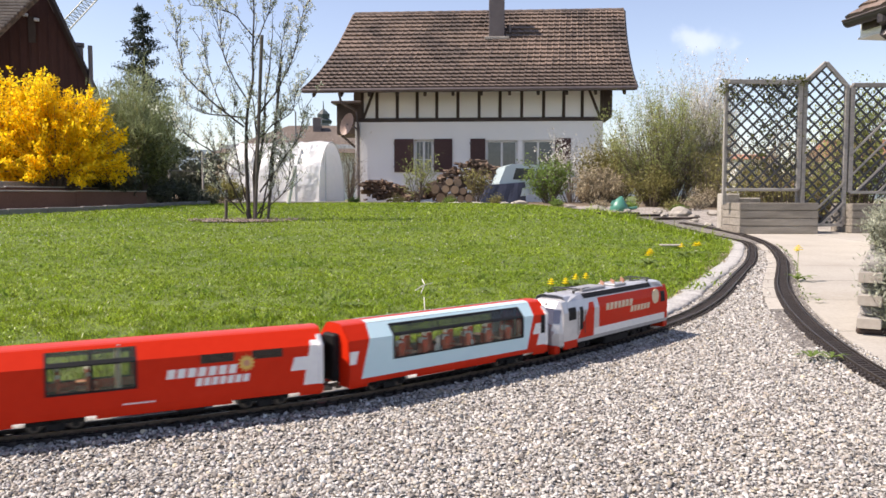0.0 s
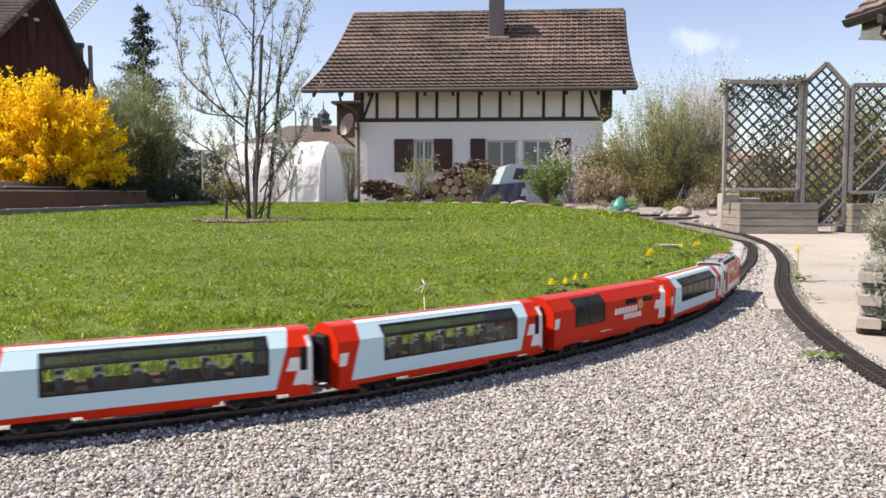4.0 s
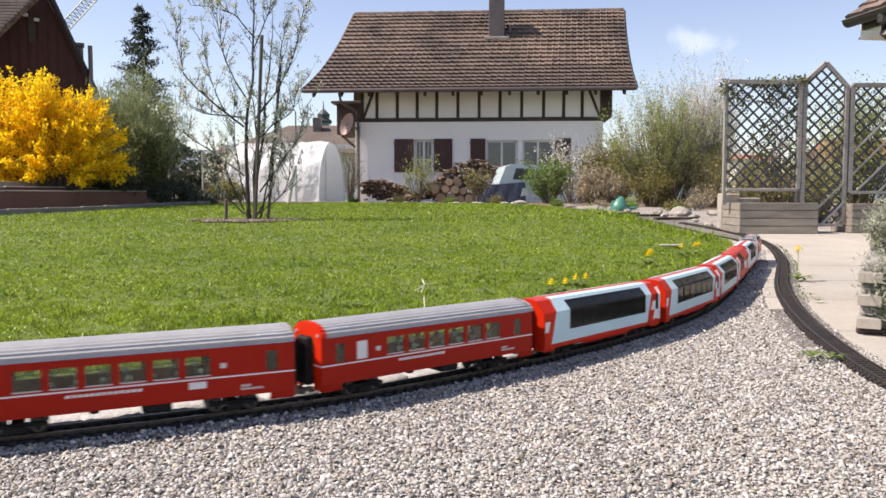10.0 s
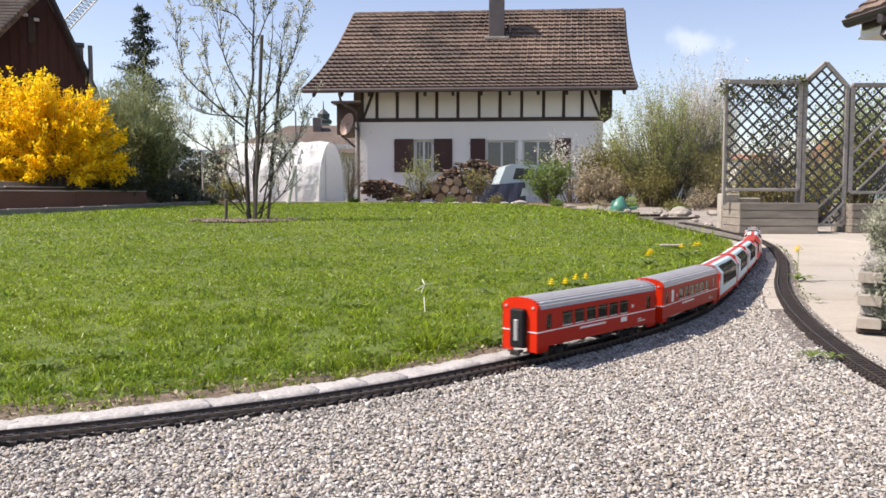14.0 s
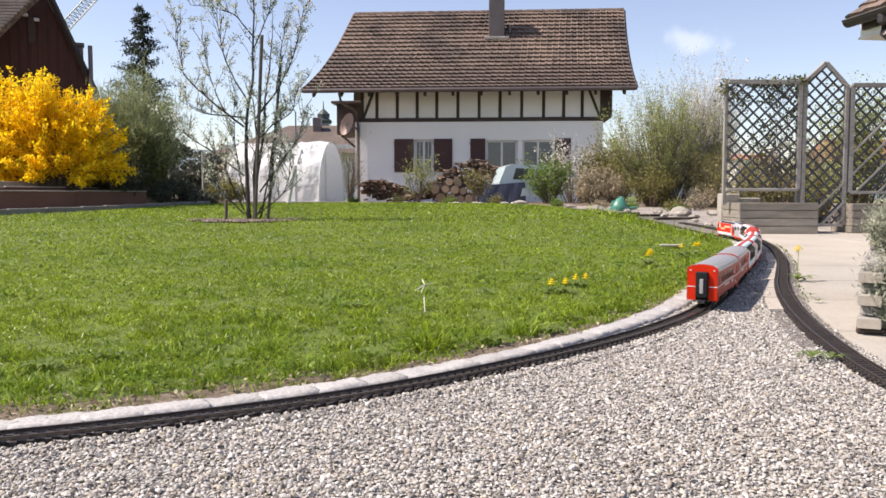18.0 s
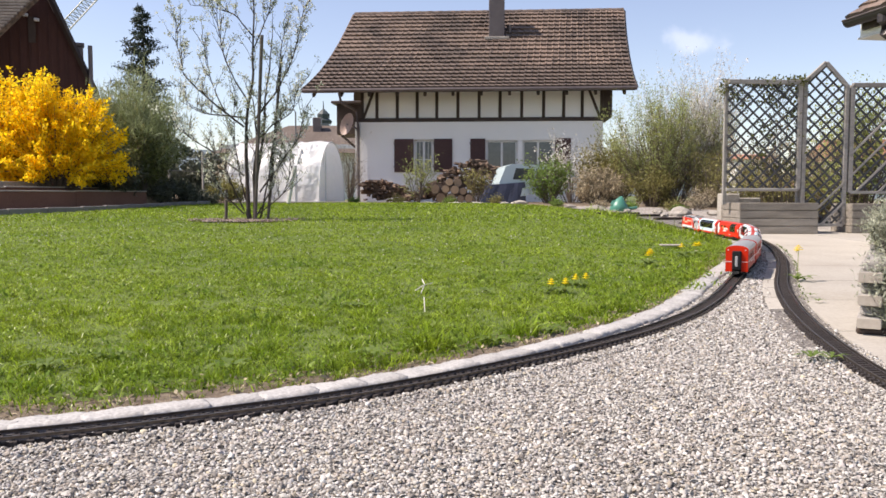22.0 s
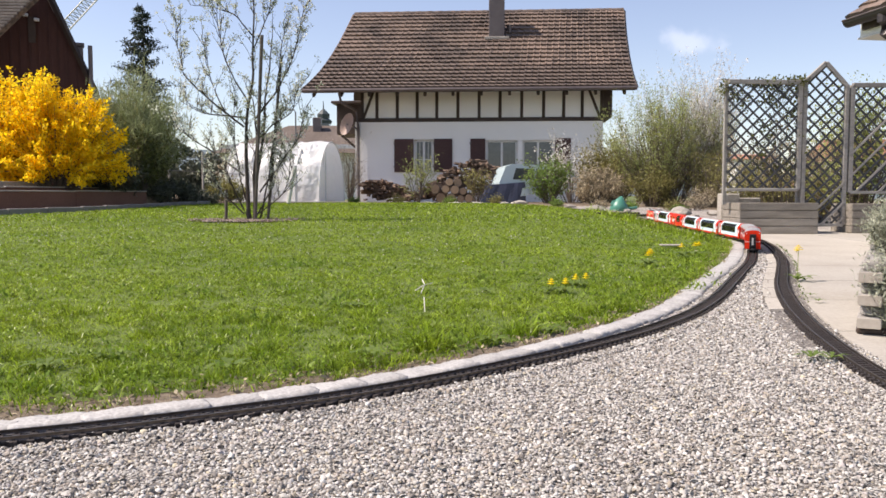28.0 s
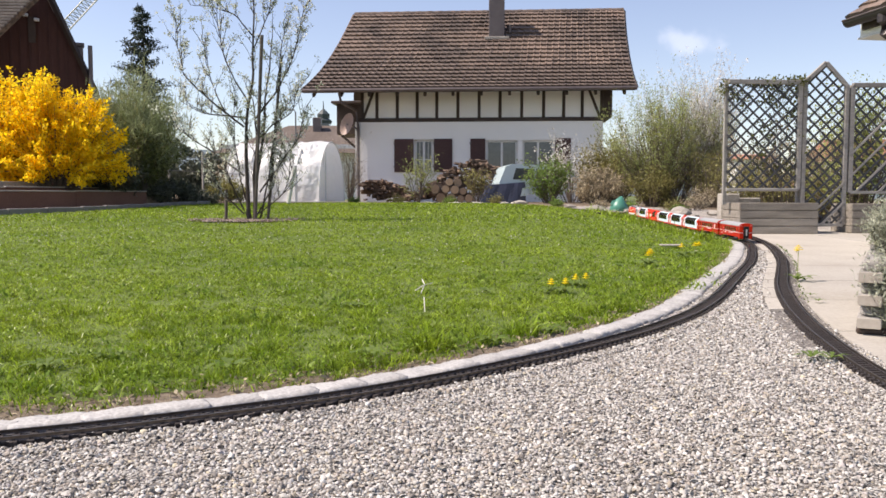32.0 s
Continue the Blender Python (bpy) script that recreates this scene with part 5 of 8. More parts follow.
def house():
    ang = -3.9
    root = thing("house", "white rendered house with dark half-timbering and brown tiled roof", "house", at=pose(-3.02, 29.3, 0.0, 0, 0, ang))
    L, D, z0, z1, z2 = 8.80, 7.2, 0.0, 3.18, 4.5
    t = 0.28
    # front wall with its two window openings
    wins = [(1.98, 2.66, 1.32, 2.52), (4.60, 5.74, 1.42, 2.48), (5.92, 7.05, 1.42, 2.48)]
    g = pierced_wall(0.0, L, z0, z1, t, wins)
    part("front_wall", g, MAT["plaster"], root)
    part("side_wall", Geo().box(0.0, t, z0, t, D - t, z1), MAT["plaster"], root)
    part("side_wall", Geo().box(L - t, t, z0, L, D - t, z1), MAT["plaster"], root)
    part("rear_wall", Geo().box(0, D - t, z0, L, D, z1), MAT["plaster"], root)
    part("intermediate_floor", Geo().box(0.03, 0.04, z1, L, D, z1 + 0.05), MAT["dark_timber"], root)
    # half-timbered storey
    xs = [0.06, 0.60, 1.35, 2.08, 2.80, 3.57, 4.34, 5.10, 5.88, 6.67, 7.39, 8.05, 8.74]
    for a, b in zip(xs, xs[1:]):
        part("infill_panel", Geo().soft(a + 0.05, 0.02, z1 + 0.12, b - 0.05, 0.2, z2 + 0.1, 0.006), MAT["panel_plaster"], root)
    for i, x in enumerate(xs):
        part("timber_post", Geo().soft(x - 0.055, -0.015, z1 + 0.12, x + 0.055, 0.16, z2 + 0.05, 0.008), MAT["dark_timber"], root)
    part("timber_sill", Geo().soft(-0.06, -0.04, z1 - 0.02, L + 0.1, 0.18, z1 + 0.12, 0.01), MAT["dark_timber"], root)
    for xa, xb in ((0.10, 0.56), (8.68, 8.20)):
        gb = Geo()
        gb.add([(xa - 0.05, -0.012, z1 + 0.12), (xa + 0.05, -0.012, z1 + 0.12), (xb + 0.05, -0.012, z2), (xb - 0.05, -0.012, z2), (xa - 0.05, 0.1, z1 + 0.12), (xa + 0.05, 0.1, z1 + 0.12), (xb + 0.05, 0.1, z2), (xb - 0.05, 0.1, z2)],
               [(0, 1, 2, 3), (4, 7, 6, 5), (0, 4, 5, 1), (1, 5, 6, 2), (2, 6, 7, 3), (3, 7, 4, 0)])
        part("timber_brace", gb, MAT["dark_timber"], root)
    part("gable_boards", Geo().box(L + 0.0, 0.0, z1 + 0.1, L + 0.32, D - 0.2, z2 + 0.2).box(0.02, 0.2, z1 + 0.1, 0.1, D, z2 + 0.1), MAT["dark_timber"], root)
    for x in (0.12, L - 0.12):
        gg = Geo().add([(x - 0.08, 0.1, z2), (x - 0.08, D, z2), (x - 0.08, D / 2, 7.6), (x + 0.08, 0.1, z2), (x + 0.08, D, z2), (x + 0.08, D / 2, 7.6)], [(0, 1, 2), (3, 5, 4), (0, 2, 5, 3), (1, 4, 5, 2), (0, 3, 4, 1)])
        part("gable", gg, MAT["dark_timber"], root)
    # windows and shutters
    for i, (a, b, c, d) in enumerate(wins):
        w = part("window", Geo().box(a, 0.10, c, a + 0.07, 0.17, d).box(b - 0.07, 0.10, c, b, 0.17, d).box(a, 0.10, d - 0.07, b, 0.17, d).box(a, 0.10, c, b, 0.17, c + 0.07).box((a + b) / 2 - 0.04, 0.095, c, (a + b) / 2 + 0.04, 0.17, d), MAT["frame_white"], root)
        for p, q in ((a + 0.07, (a + b) / 2 - 0.04), ((a + b) / 2 + 0.04, b - 0.07)):
            part("pane", Geo().box(p, 0.13, c + 0.07, q, 0.14, d - 0.07), MAT["pane_dark"], w)
            if i == 0:
                part("glazing_bar", Geo().box(p, 0.115, (c * 0.6 + d * 0.4) - 0.012, q, 0.145, (c * 0.6 + d * 0.4) + 0.012).box((p + q) / 2 - 0.008, 0.118, c + 0.07, (p + q) / 2 + 0.008, 0.142, d - 0.07), MAT["frame_white"], w)
        part("window_sill", Geo().soft(a - 0.08, -0.07, c - 0.06, b + 0.08, 0.1, c, 0.01), MAT["frame_white"], w)
    for a, b in ((1.24, 1.95), (2.69, 3.37), (4.03, 4.57), (7.08, 7.66)):
        s = part("shutter", Geo().soft(a, -0.055, 1.33, b, -0.012, 2.54, 0.008), MAT["shutter"], root, "dark red-brown wooden shutter")
        for z in (1.5, 2.35):
            part("hinge", Geo().box(a - 0.03, -0.06, z, a + 0.04, -0.05, z + 0.05), MAT["zinc"], s)
        for k in range(9):
            z = 1.42 + k * 0.115
            part("louvre", Geo().box(a + 0.07, -0.064, z, b - 0.07, -0.0545, z + 0.07), MAT["shutter"], s)
    # roof
    eL, eR, rL, rR = -1.82, 9.72, -0.84, 10.0
    ey, ry, ez, rzz = -1.25, 3.62, 4.20, 7.86
    def rake(s):
        """The roof's slope, hollow towards the eaves: both ends' x, then y and z, at the share s of the way up."""
        h = s * (1 - s)
        return eL + (rL - eL) * s + 0.62 * h, eR + (rR - eR) * s - 0.35 * h, ey + (ry - ey) * s, ez + (rzz - ez) * s - 0.95 * h * (1 - s)

    n = 12
    rv, rf = [], []
    for i in range(n + 1):
        xa, xb, y, z = rake(i / n)
        rv += [(xa, y, z), (xb, y, z), (xa, y, z - 0.13), (xb, y, z - 0.13)]
    for i in range(n):
        k = 4 * i
        rf += [(k, k + 1, k + 5, k + 4), (k + 2, k + 6, k + 7, k + 3), (k, k + 4, k + 6, k + 2), (k + 1, k + 3, k + 7, k + 5)]
    rf += [(0, 2, 3, 1)]
    k, q = 4 * n, len(rv)
    rv += [(eL, 2 * ry - ey, ez), (eR, 2 * ry - ey, ez), (eL, 2 * ry - ey, ez - 0.12), (eR, 2 * ry - ey, ez - 0.12)]
    rf += [(k, k + 1, q + 1, q), (k + 2, q + 2, q + 3, k + 3), (q, q + 1, q + 3, q + 2), (k + 1, k + 3, q + 3, q + 1), (k, q, q + 2, k + 2)]
    roof = part("roof", Geo().add(rv, rf), MAT["dark_timber"], root, "brown clay tiled roof")
    rows, cols = 20, 48
    one = Geo()
    # one clay tile: a flat pan with a raised roll at one side
    prof = [(-0.5, -0.012), (-0.44, 0.026), (-0.30, 0.034), (-0.16, 0.008), (0.3, -0.002), (0.49, -0.010)]
    k = len(prof)
    v = []
    for sy, dz in ((-0.03, 0.088), (0.245, 0.010)):
        v += [(x * 0.275, sy, dz + z * 0.8) for x, z in prof]
    v += [(x * 0.275, -0.005, 0.0) for x, z in prof]
    f = [(i, i + 1, k + i + 1, k + i) for i in range(k - 1)] + [(i, 2 * k + i, 2 * k + i + 1, i + 1) for i in range(k - 1)]
    tile_me = one.add(v, f).mesh("tile")
    fix_normals(tile_me)
    tile_me.materials.append(MAT["tile"])
    rest = Geo()
    rnd = random.Random(3)
    for r in range(rows):
        s = r / rows
        x0, x1, y, z = rake(s)
        _, _, y1, z1_ = rake((r + 1) / rows)
        slope = Vector((0, y1 - y, z1_ - z))
        step = slope.length
        slope.normalize()
        up = Vector((0, -slope.z, slope.y))
        for c in range(cols):
            x = x0 + (x1 - x0) * (c + 0.5) / cols
            sc = (x1 - x0) / cols / 0.27
            m = Matrix.Translation(Vector((x, y, z)) + up * rnd.uniform(0.0, 0.012)) @ Matrix(((1, 0, 0), (0, slope.y, up.y), (0, slope.z, up.z))).to_4x4() @ Matrix.Rotation(rnd.uniform(-0.025, 0.025), 4, "Z") @ Matrix.Diagonal((sc, step / 0.235, 1, 1))
            if r < 6:
                ob = new("tile", tile_me)
                ob.parent = roof
                ob.matrix_basis = m
            else:
                rest.add(v, f, m)
    tagged(part("tiling", rest, MAT["tile_rows"], roof), kind="stuff")
    for i in range(24):
        a = rL + (rR - rL) * i / 24
        b = rL + (rR - rL) * (i + 1) / 24 + 0.03
        part("ridge_tile", Geo().tube([(a, ry, rzz + 0.0), (b, ry, rzz + 0.012)], 0.10, 8), MAT["tile"], roof)
    for k in (0, 1):
        pts = [(rake(i / 8)[k] + (-0.03, 0.03)[k], rake(i / 8)[2], rake(i / 8)[3] - 0.02) for i in range(9)]
        part("verge_board", Geo().tube(pts, 0.075, 4), MAT["tile"], roof)
    part("gutter", Geo().tube([(eL - 0.04, ey - 0.06, ez - 0.05), (eR + 0.04, ey - 0.06, ez - 0.05)], 0.075, 8), MAT["zinc"], root)
    for i in range(12):
        x = eL + 0.35 + i * 0.985
        tail = Matrix.Translation((x, ey + 0.05, ez - 0.20)) @ Matrix.Rotation(radians(31), 4, "X")
        part("rafter_tail", Geo().soft(-0.05, 0.0, -0.07, 0.05, 1.25, 0.05, 0.01, tail), MAT["dark_timber"], roof)
    part("downpipe", Geo().tube([(-0.55, ey - 0.05, ez - 0.08), (-0.5, ey + 0.1, ez - 0.45), (-0.16, -0.06, z1 + 0.4), (-0.08, -0.09, z1 - 0.2), (-0.08, -0.09, 0.1)], 0.05, 8), MAT["zinc"], root)
    part("corner_strip", Geo().soft(-0.22, 0.05, 0, -0.003, 0.4, z1, 0.01), MAT["frame_white"], root)
    # chimney with flashing
    ch = part("chimney", Geo().soft(4.66, 1.75, 6.2, 5.26, 2.4, 8.4, 0.02).soft(4.61, 1.70, 6.1, 5.31, 2.45, 6.55, 0.02).soft(4.62, 1.71, 8.36, 5.30, 2.44, 8.5, 0.02), MAT["zinc"], root, "dark sheet-clad chimney")
    part("flashing", Geo().soft(4.50, 1.2, 6.10, 5.44, 1.27, 6.20, 0.01, Matrix.Translation((0, 0.46, 0.33))), MAT["rock"], ch)
    part("vent_pipe", Geo().tube([(5.45, 2.2, 6.6), (5.45, 2.2, 7.05)], 0.09, 8), MAT["zinc"], root)
    # satellite dish on the corner
    dish = Geo()
    n = 16
    v = [(0, 0.10, 0)]
    for r in (0.5, 1.0):
        v += [(math.cos(2 * math.pi * i / n) * 0.26 * r, 0.10 * (1 - r * r) - 0.0, math.sin(2 * math.pi * i / n) * 0.42 * r) for i in range(n)]
    f = [(0, 1 + i, 1 + (i + 1) % n) for i in range(n)] + [(1 + i, 1 + n + i, 1 + n + (i + 1) % n, 1 + (i + 1) % n) for i in range(n)]
    dm = pose(-0.42, -0.55, 3.05, -8, 22, -28)
    dd = part("satellite_dish", dish.add(v, f, dm), MAT["dish"], root, "dull pink satellite dish")
    part("bracket", Geo().tube([(-0.42, -0.5, 3.05), (-0.1, 0.0, 2.9)], 0.025, 6), MAT["zinc"], dd)


    # boarded oriel on the side wall
    o = part("oriel", Geo().soft(-1.22, 1.6, 2.85, 0.0, 3.6, 4.02, 0.02), MAT["dark_timber"], root, "dark boarded oriel on the side wall")
    part("oriel_roof", Geo().soft(-1.40, 1.4, 4.02, 0.0, 3.8, 4.12, 0.02), MAT["zinc"], o)
    part("bracket", Geo().tube([(-1.1, 1.8, 2.85), (0.0, 1.8, 1.9)], 0.05, 6), MAT["dark_timber"], o)


MAT["dish"] = mat("dish_paint", (0.42, 0.30, 0.25), 0.6, scale=3, fine=40)
house()


def far_houses():
    # brown-roofed farmhouse beyond the greenhouse
    r = thing("farmhouse", "distant farmhouse with a broad brown roof", "house", "houses beyond the garden")
    part("wall", Geo().box(-15.5, 55, 0, -5.8, 62, 4.0), MAT["panel_plaster"], r)
    rf = part("roof", Geo().add([(-15.9, 54.4, 3.4), (-5.3, 54.4, 3.4), (-5.8, 58.5, 5.6), (-11.3, 58.5, 5.6), (-15.9, 62.5, 3.6), (-5.3, 62.5, 3.6)], [(0, 1, 2, 3), (3, 2, 5, 4), (0, 3, 4), (1, 5, 2)]), MAT["farm_roof"], r)
    part("chimney", Geo().soft(-9.4, 57.5, 5.0, -8.8, 58.1, 6.1, 0.03), MAT["zinc"], rf)
    # church tower
    r = thing("church_tower", "small distant church tower with dark cupola", "church tower")
    part("shaft", Geo().box(-47.4, 298, 0, -42.6, 303, 27.6), MAT["pane_dark"], r)
    n = 8
    v, f = [], []
    for rr, z in ((3.0, 27.6), (3.2, 28.6), (2.2, 29.4), (2.4, 31.0), (1.1, 32.4), (0.25, 33.2), (0.12, 36.0)):
        v += [(-45 + math.cos(2 * math.pi * i / n) * rr, 300.5 + math.sin(2 * math.pi * i / n) * rr, z) for i in range(n)]
    for j in range(6):
        f += [(j * n + i, j * n + (i + 1) % n, (j + 1) * n + (i + 1) % n, (j + 1) * n + i) for i in range(n)]
    part("cupola", Geo().add(v, f), MAT["verdigris"], r)
    # dark timber barn
    r = thing("barn", "dark red-brown timber barn with a steep gable", "barn", at=Matrix.Translation((-14.9, 34, 0)) @ Matrix.Rotation(radians(25), 4, "Z") @ Matrix.Translation((14.9, -34, 0)))
    gx = [(-24.0, 0.0), (-14.9, 0.0), (-14.9, 5.0), (-17.2, 10.1), (-24.0, 10.1)]
    part("gable_wall", Geo().prism(gx, 34, 34.3), MAT["barn_board"], r)
    for i in range(26):
        x = -23.9 + i * 0.35
        if x > -15.0:
            break
        top = 10.0 if x < -17.3 else 10.0 - (x + 17.3) * 2.15
        part("cover_strip", Geo().box(x, 33.96, 0.3, x + 0.06, 34.0, top), MAT["barn_board"], r)
    part("verge", Geo().tube([(-14.75, 33.8, 4.75), (-17.1, 33.8, 10.3)], 0.13, 4), MAT["dark_timber"], r)
    part("side_wall", Geo().box(-15.2, 34.3, 0, -14.9, 44, 5.0), MAT["barn_board"], r)
    part("rear_roof", Geo().add([(-14.6, 34, 4.7), (-17.2, 34, 10.3), (-17.2, 44, 10.3), (-14.6, 44, 4.7)], [(0, 1, 2, 3)]), MAT["tile_rows"], r)
    part("pipe", Geo().tube([(-14.95, 33.7, 4.9), (-14.95, 33.7, 6.75)], 0.09, 8), MAT["zinc"], r)
    part("chimney", Geo().soft(-15.6, 34.6, 5.0, -15.2, 35.0, 6.85, 0.03).soft(-15.65, 34.55, 6.85, -15.15, 35.05, 7.0, 0.03), MAT["zinc"], r)
    part("gable_window", Geo().box(-17.25, 33.93, 6.75, -16.98, 33.99, 7.8), MAT["dark_timber"], r)
    for x, z in ((-17.33, 8.05), (-17.33, 7.78), (-16.93, 7.62)):
        part("flower_box", Geo().soft(x - 0.10, 33.82, z, x + 0.10, 33.95, z + 0.12, 0.02), MAT["frame_white"], r, "small white box on the gable")
    # a lower roof before the barn
    r = thing("shed", "shed with a grey-brown tiled roof before the barn", "shed")
    part("wall", Geo().box(-24.0, 31.6, 0, -18.6, 33.0, 5.2), MAT["barn_board"], r)
    sr = part("roof", Geo().add([(-25, 30.6, 4.2), (-19.6, 30.6, 4.2), (-14.9, 31.3, 9.0), (-25, 31.3, 9.0), (-25, 30.7, 4.1), (-19.6, 30.7, 4.1), (-14.9, 31.5, 8.9), (-25, 31.5, 8.9)],
                                [(0, 1, 2, 3), (4, 7, 6, 5), (1, 5, 6, 2), (0, 4, 5, 1), (2, 6, 7, 3)]), MAT["tile_rows"], r, "grey-brown tiled roof")
    for i in range(40):
        u = i / 40
        part("tile_course", Geo().soft(-25, 30.56 + 0.7 * u, 4.2 + 4.8 * u, -19.6 + 4.7 * u, 30.60 + 0.7 * u, 4.29 + 4.8 * u, 0.01), MAT["course"], sr)
    # crane jib
    r = thing("crane", "pale lattice jib of a distant crane", "crane")
    a, b = Vector((-28.9, 60, 12.85)), Vector((-25.9, 60, 15.92))
    for k in range(3):
        o = Vector(((0, 0, 0.0), (0.62, 0.0, -0.42), (0.3, 0.7, -0.25))[k])
        part("chord", Geo().tube([a + o, b + o], 0.06, 5), MAT["frame_white"], r)
    for i in range(14):
        p, q = a.lerp(b, i / 14), a.lerp(b, (i + 0.5) / 14) + Vector((0.62, 0, -0.42))
        part("lacing", Geo().tube([p, q], 0.035, 4).tube([q, a.lerp(b, (i + 1) / 14)], 0.035, 4), MAT["frame_white"], r)
    part("mast", Geo().box(-28.9, 59.7, 0, -28.5, 60.1, 12.9), MAT["frame_white"], r)
    # houses glimpsed through the trellis
    for i, (x, y, w, h, rr) in enumerate(((33.2, 90, 4.6, 4.7, 5.3), (27.6, 54, 4.6, 3.0, 4.5), (26.2, 62, 2.4, 1.0, 1.7), (46, 90, 8.0, 2.0, 4.0))):
        r = thing("village_house", "white village house with a terracotta roof", "house", "houses beyond the garden")
        part("wall", Geo().box(x, y, 0, x + w, y + 6, h), MAT["plaster"], r)
        part("roof", Geo().add([(x - 0.4, y - 0.5, h - 0.1), (x + w + 0.4, y - 0.5, h - 0.1), (x + w + 0.4, y + 3, rr), (x - 0.4, y + 3, rr), (x - 0.4, y + 6.5, h - 0.1), (x + w + 0.4, y + 6.5, h - 0.1)],
                               [(0, 1, 2, 3), (3, 2, 5, 4), (0, 3, 4), (1, 5, 2)]), MAT["terracotta"], r)
        for k in range(2):
            part("window", Geo().box(x + w * (0.25 + 0.4 * k), y - 0.04, h * 0.45, x + w * (0.4 + 0.4 * k), y - 0.004, h * 0.8), MAT["pane_dark"], r)


MAT["course"] = mat("grey_tile_course", (0.20, 0.17, 0.15), 0.85, color2=(0.28, 0.245, 0.215), scale=2.5, fine=14, mix=0.8, each=0.12)
MAT["farm_roof"] = mat("old_farm_roof", (0.10, 0.078, 0.065), 0.9, color2=(0.15, 0.12, 0.1), scale=0.6, fine=5)
MAT["verdigris"] = mat("dark_copper", (0.03, 0.042, 0.048), 0.6, color2=(0.05, 0.065, 0.07), scale=0.5, fine=4)
MAT["barn_board"] = mat("barn_board", (0.05, 0.018, 0.013), 0.85, color2=(0.075, 0.03, 0.022), scale=1.5, fine=12, bump=0.4, bump_scale=12, stretch=(6, 6, 1), each=0.12)
MAT["terracotta"] = mat("terracotta_roof", (0.36, 0.16, 0.095), 0.85, color2=(0.44, 0.22, 0.14), scale=1.2, fine=10, bump=0.4, bump_scale=9)
far_houses()


def greenhouse():
    """A foil tunnel on hoops, its end wall turned towards the garden."""
    root = thing("foil_greenhouse", "white foil tunnel greenhouse with creased cover", "greenhouse", at=pose(-3.16, 22.6, rz(22), 0, 0, 0))
    d = Vector((-0.975, 0.22, 0))
    n = Vector((0.22, 0.975, 0))
    W, H = 1.0, 1.72
    def arch(s, a):
        return d * s + n * (-W * math.cos(a)) + Vector((0, 0, 1)) * (H * math.sin(a) ** 0.8)
    N, K = 90, 40
    v, f = [], []
    for i in range(N + 1):
        for j in range(K + 1):
            a = math.pi * j / K
            s = 2.8 * i / N
            p = arch(s, a)
            fold = noise.noise(Vector((s * 1.2 + a * 2.2, a * 0.8, 1.0)))
            crease = 0.05 * noise.noise(Vector((s * 2.2 + a * 1.5, a * 3.0, 1.0))) - 0.09 * max(0.0, 1 - abs(math.sin(s * 2.2 + a * 2.4 + fold * 2.5)) * 3) * (0.4 + 0.6 * math.sin(a)) + 0.05 * fold
            c = Vector((0, 0, 0.6)) + d * s
            p += (p - c).normalized() * crease
            p.z = max(p.z, 0)
            v.append(tuple(p))
    for i in range(N):
        f += [(i * (K + 1) + j, i * (K + 1) + j + 1, (i + 1) * (K + 1) + j + 1, (i + 1) * (K + 1) + j) for j in range(K)]
    part("cover", Geo().add(v, f), MAT["foil"], root, smooth=True)
    ev = [tuple(arch(0, math.pi * j / K)) for j in range(K + 1)]
    part("end_wall", Geo().add(ev + [tuple(arch(0, 0) * 0.5 + arch(0, math.pi) * 0.5)], [(j, j + 1, K + 1) for j in range(K)]), MAT["foil"], root)
    for i in range(5):
        s = 2.8 * i / 4
        part("hoop", Geo().tube([arch(s, math.pi * j / 14) * 1.0 + Vector((0, 0, 0.01)) for j in range(15)], 0.018, 6), MAT["frame_white"], root)
    q = Vector((0.05, -0.03, 0))
    part("door_pole", Geo().tube([arch(0, 0.9) + q, Vector((arch(0, 0.9).x, arch(0, 0.9).y, 0.0)) + q], 0.02, 6), MAT["frame_white"], root)
    part("ballast_board", Geo().soft(-3.0, -1.30, 0, 0.6, -1.24, 0.06, 0.01), MAT["timber_grey"], root)


greenhouse()
# ---- woodpile, covered car, small things by the house ----
MAT["car_blue"] = mat("car_paint_pale_blue", (0.52, 0.66, 0.68), 0.3, color2=(0.57, 0.69, 0.71), scale=3, fine=40, coat=0.4)
MAT["tarp"] = mat("navy_tarpaulin", (0.022, 0.028, 0.05), 0.5, color2=(0.035, 0.042, 0.07), scale=4, fine=30, bump=0.4, bump_scale=12)
MAT["teal"] = mat("teal_plastic", (0.05, 0.21, 0.15), 0.4, color2=(0.08, 0.26, 0.19), scale=6, fine=40)
MAT["split_wood"] = mat("split_firewood", (0.085, 0.056, 0.040), 0.9, color2=(0.21, 0.145, 0.10), scale=9, fine=60, each=0.4, bump=0.5, bump_scale=40)
MAT["dark_bark"] = mat("dark_bark", (0.045, 0.035, 0.028), 0.9, color2=(0.09, 0.075, 0.06), scale=12, fine=60, bump=0.8, bump_scale=40)
MAT["stake"] = mat("dark_stake_wood", (0.075, 0.06, 0.05), 0.85, color2=(0.13, 0.11, 0.09), scale=8, fine=60, bump=0.5, bump_scale=40)
MAT["mulch"] = mat("mulch_chips", (0.16, 0.11, 0.085), 0.9, color2=(0.33, 0.27, 0.23), scale=16, fine=40, mix=0.9, bump=1.0, bump_scale=25)
MAT["tree_bark"] = mat("fruit_tree_bark", (0.045, 0.034, 0.028), 0.85, color2=(0.10, 0.08, 0.068), scale=9, fine=60, bump=0.7, bump_scale=40)
MAT["wire"] = mat("grey_wire", (0.2, 0.2, 0.2), 0.5, 0.5, scale=10, fine=60)


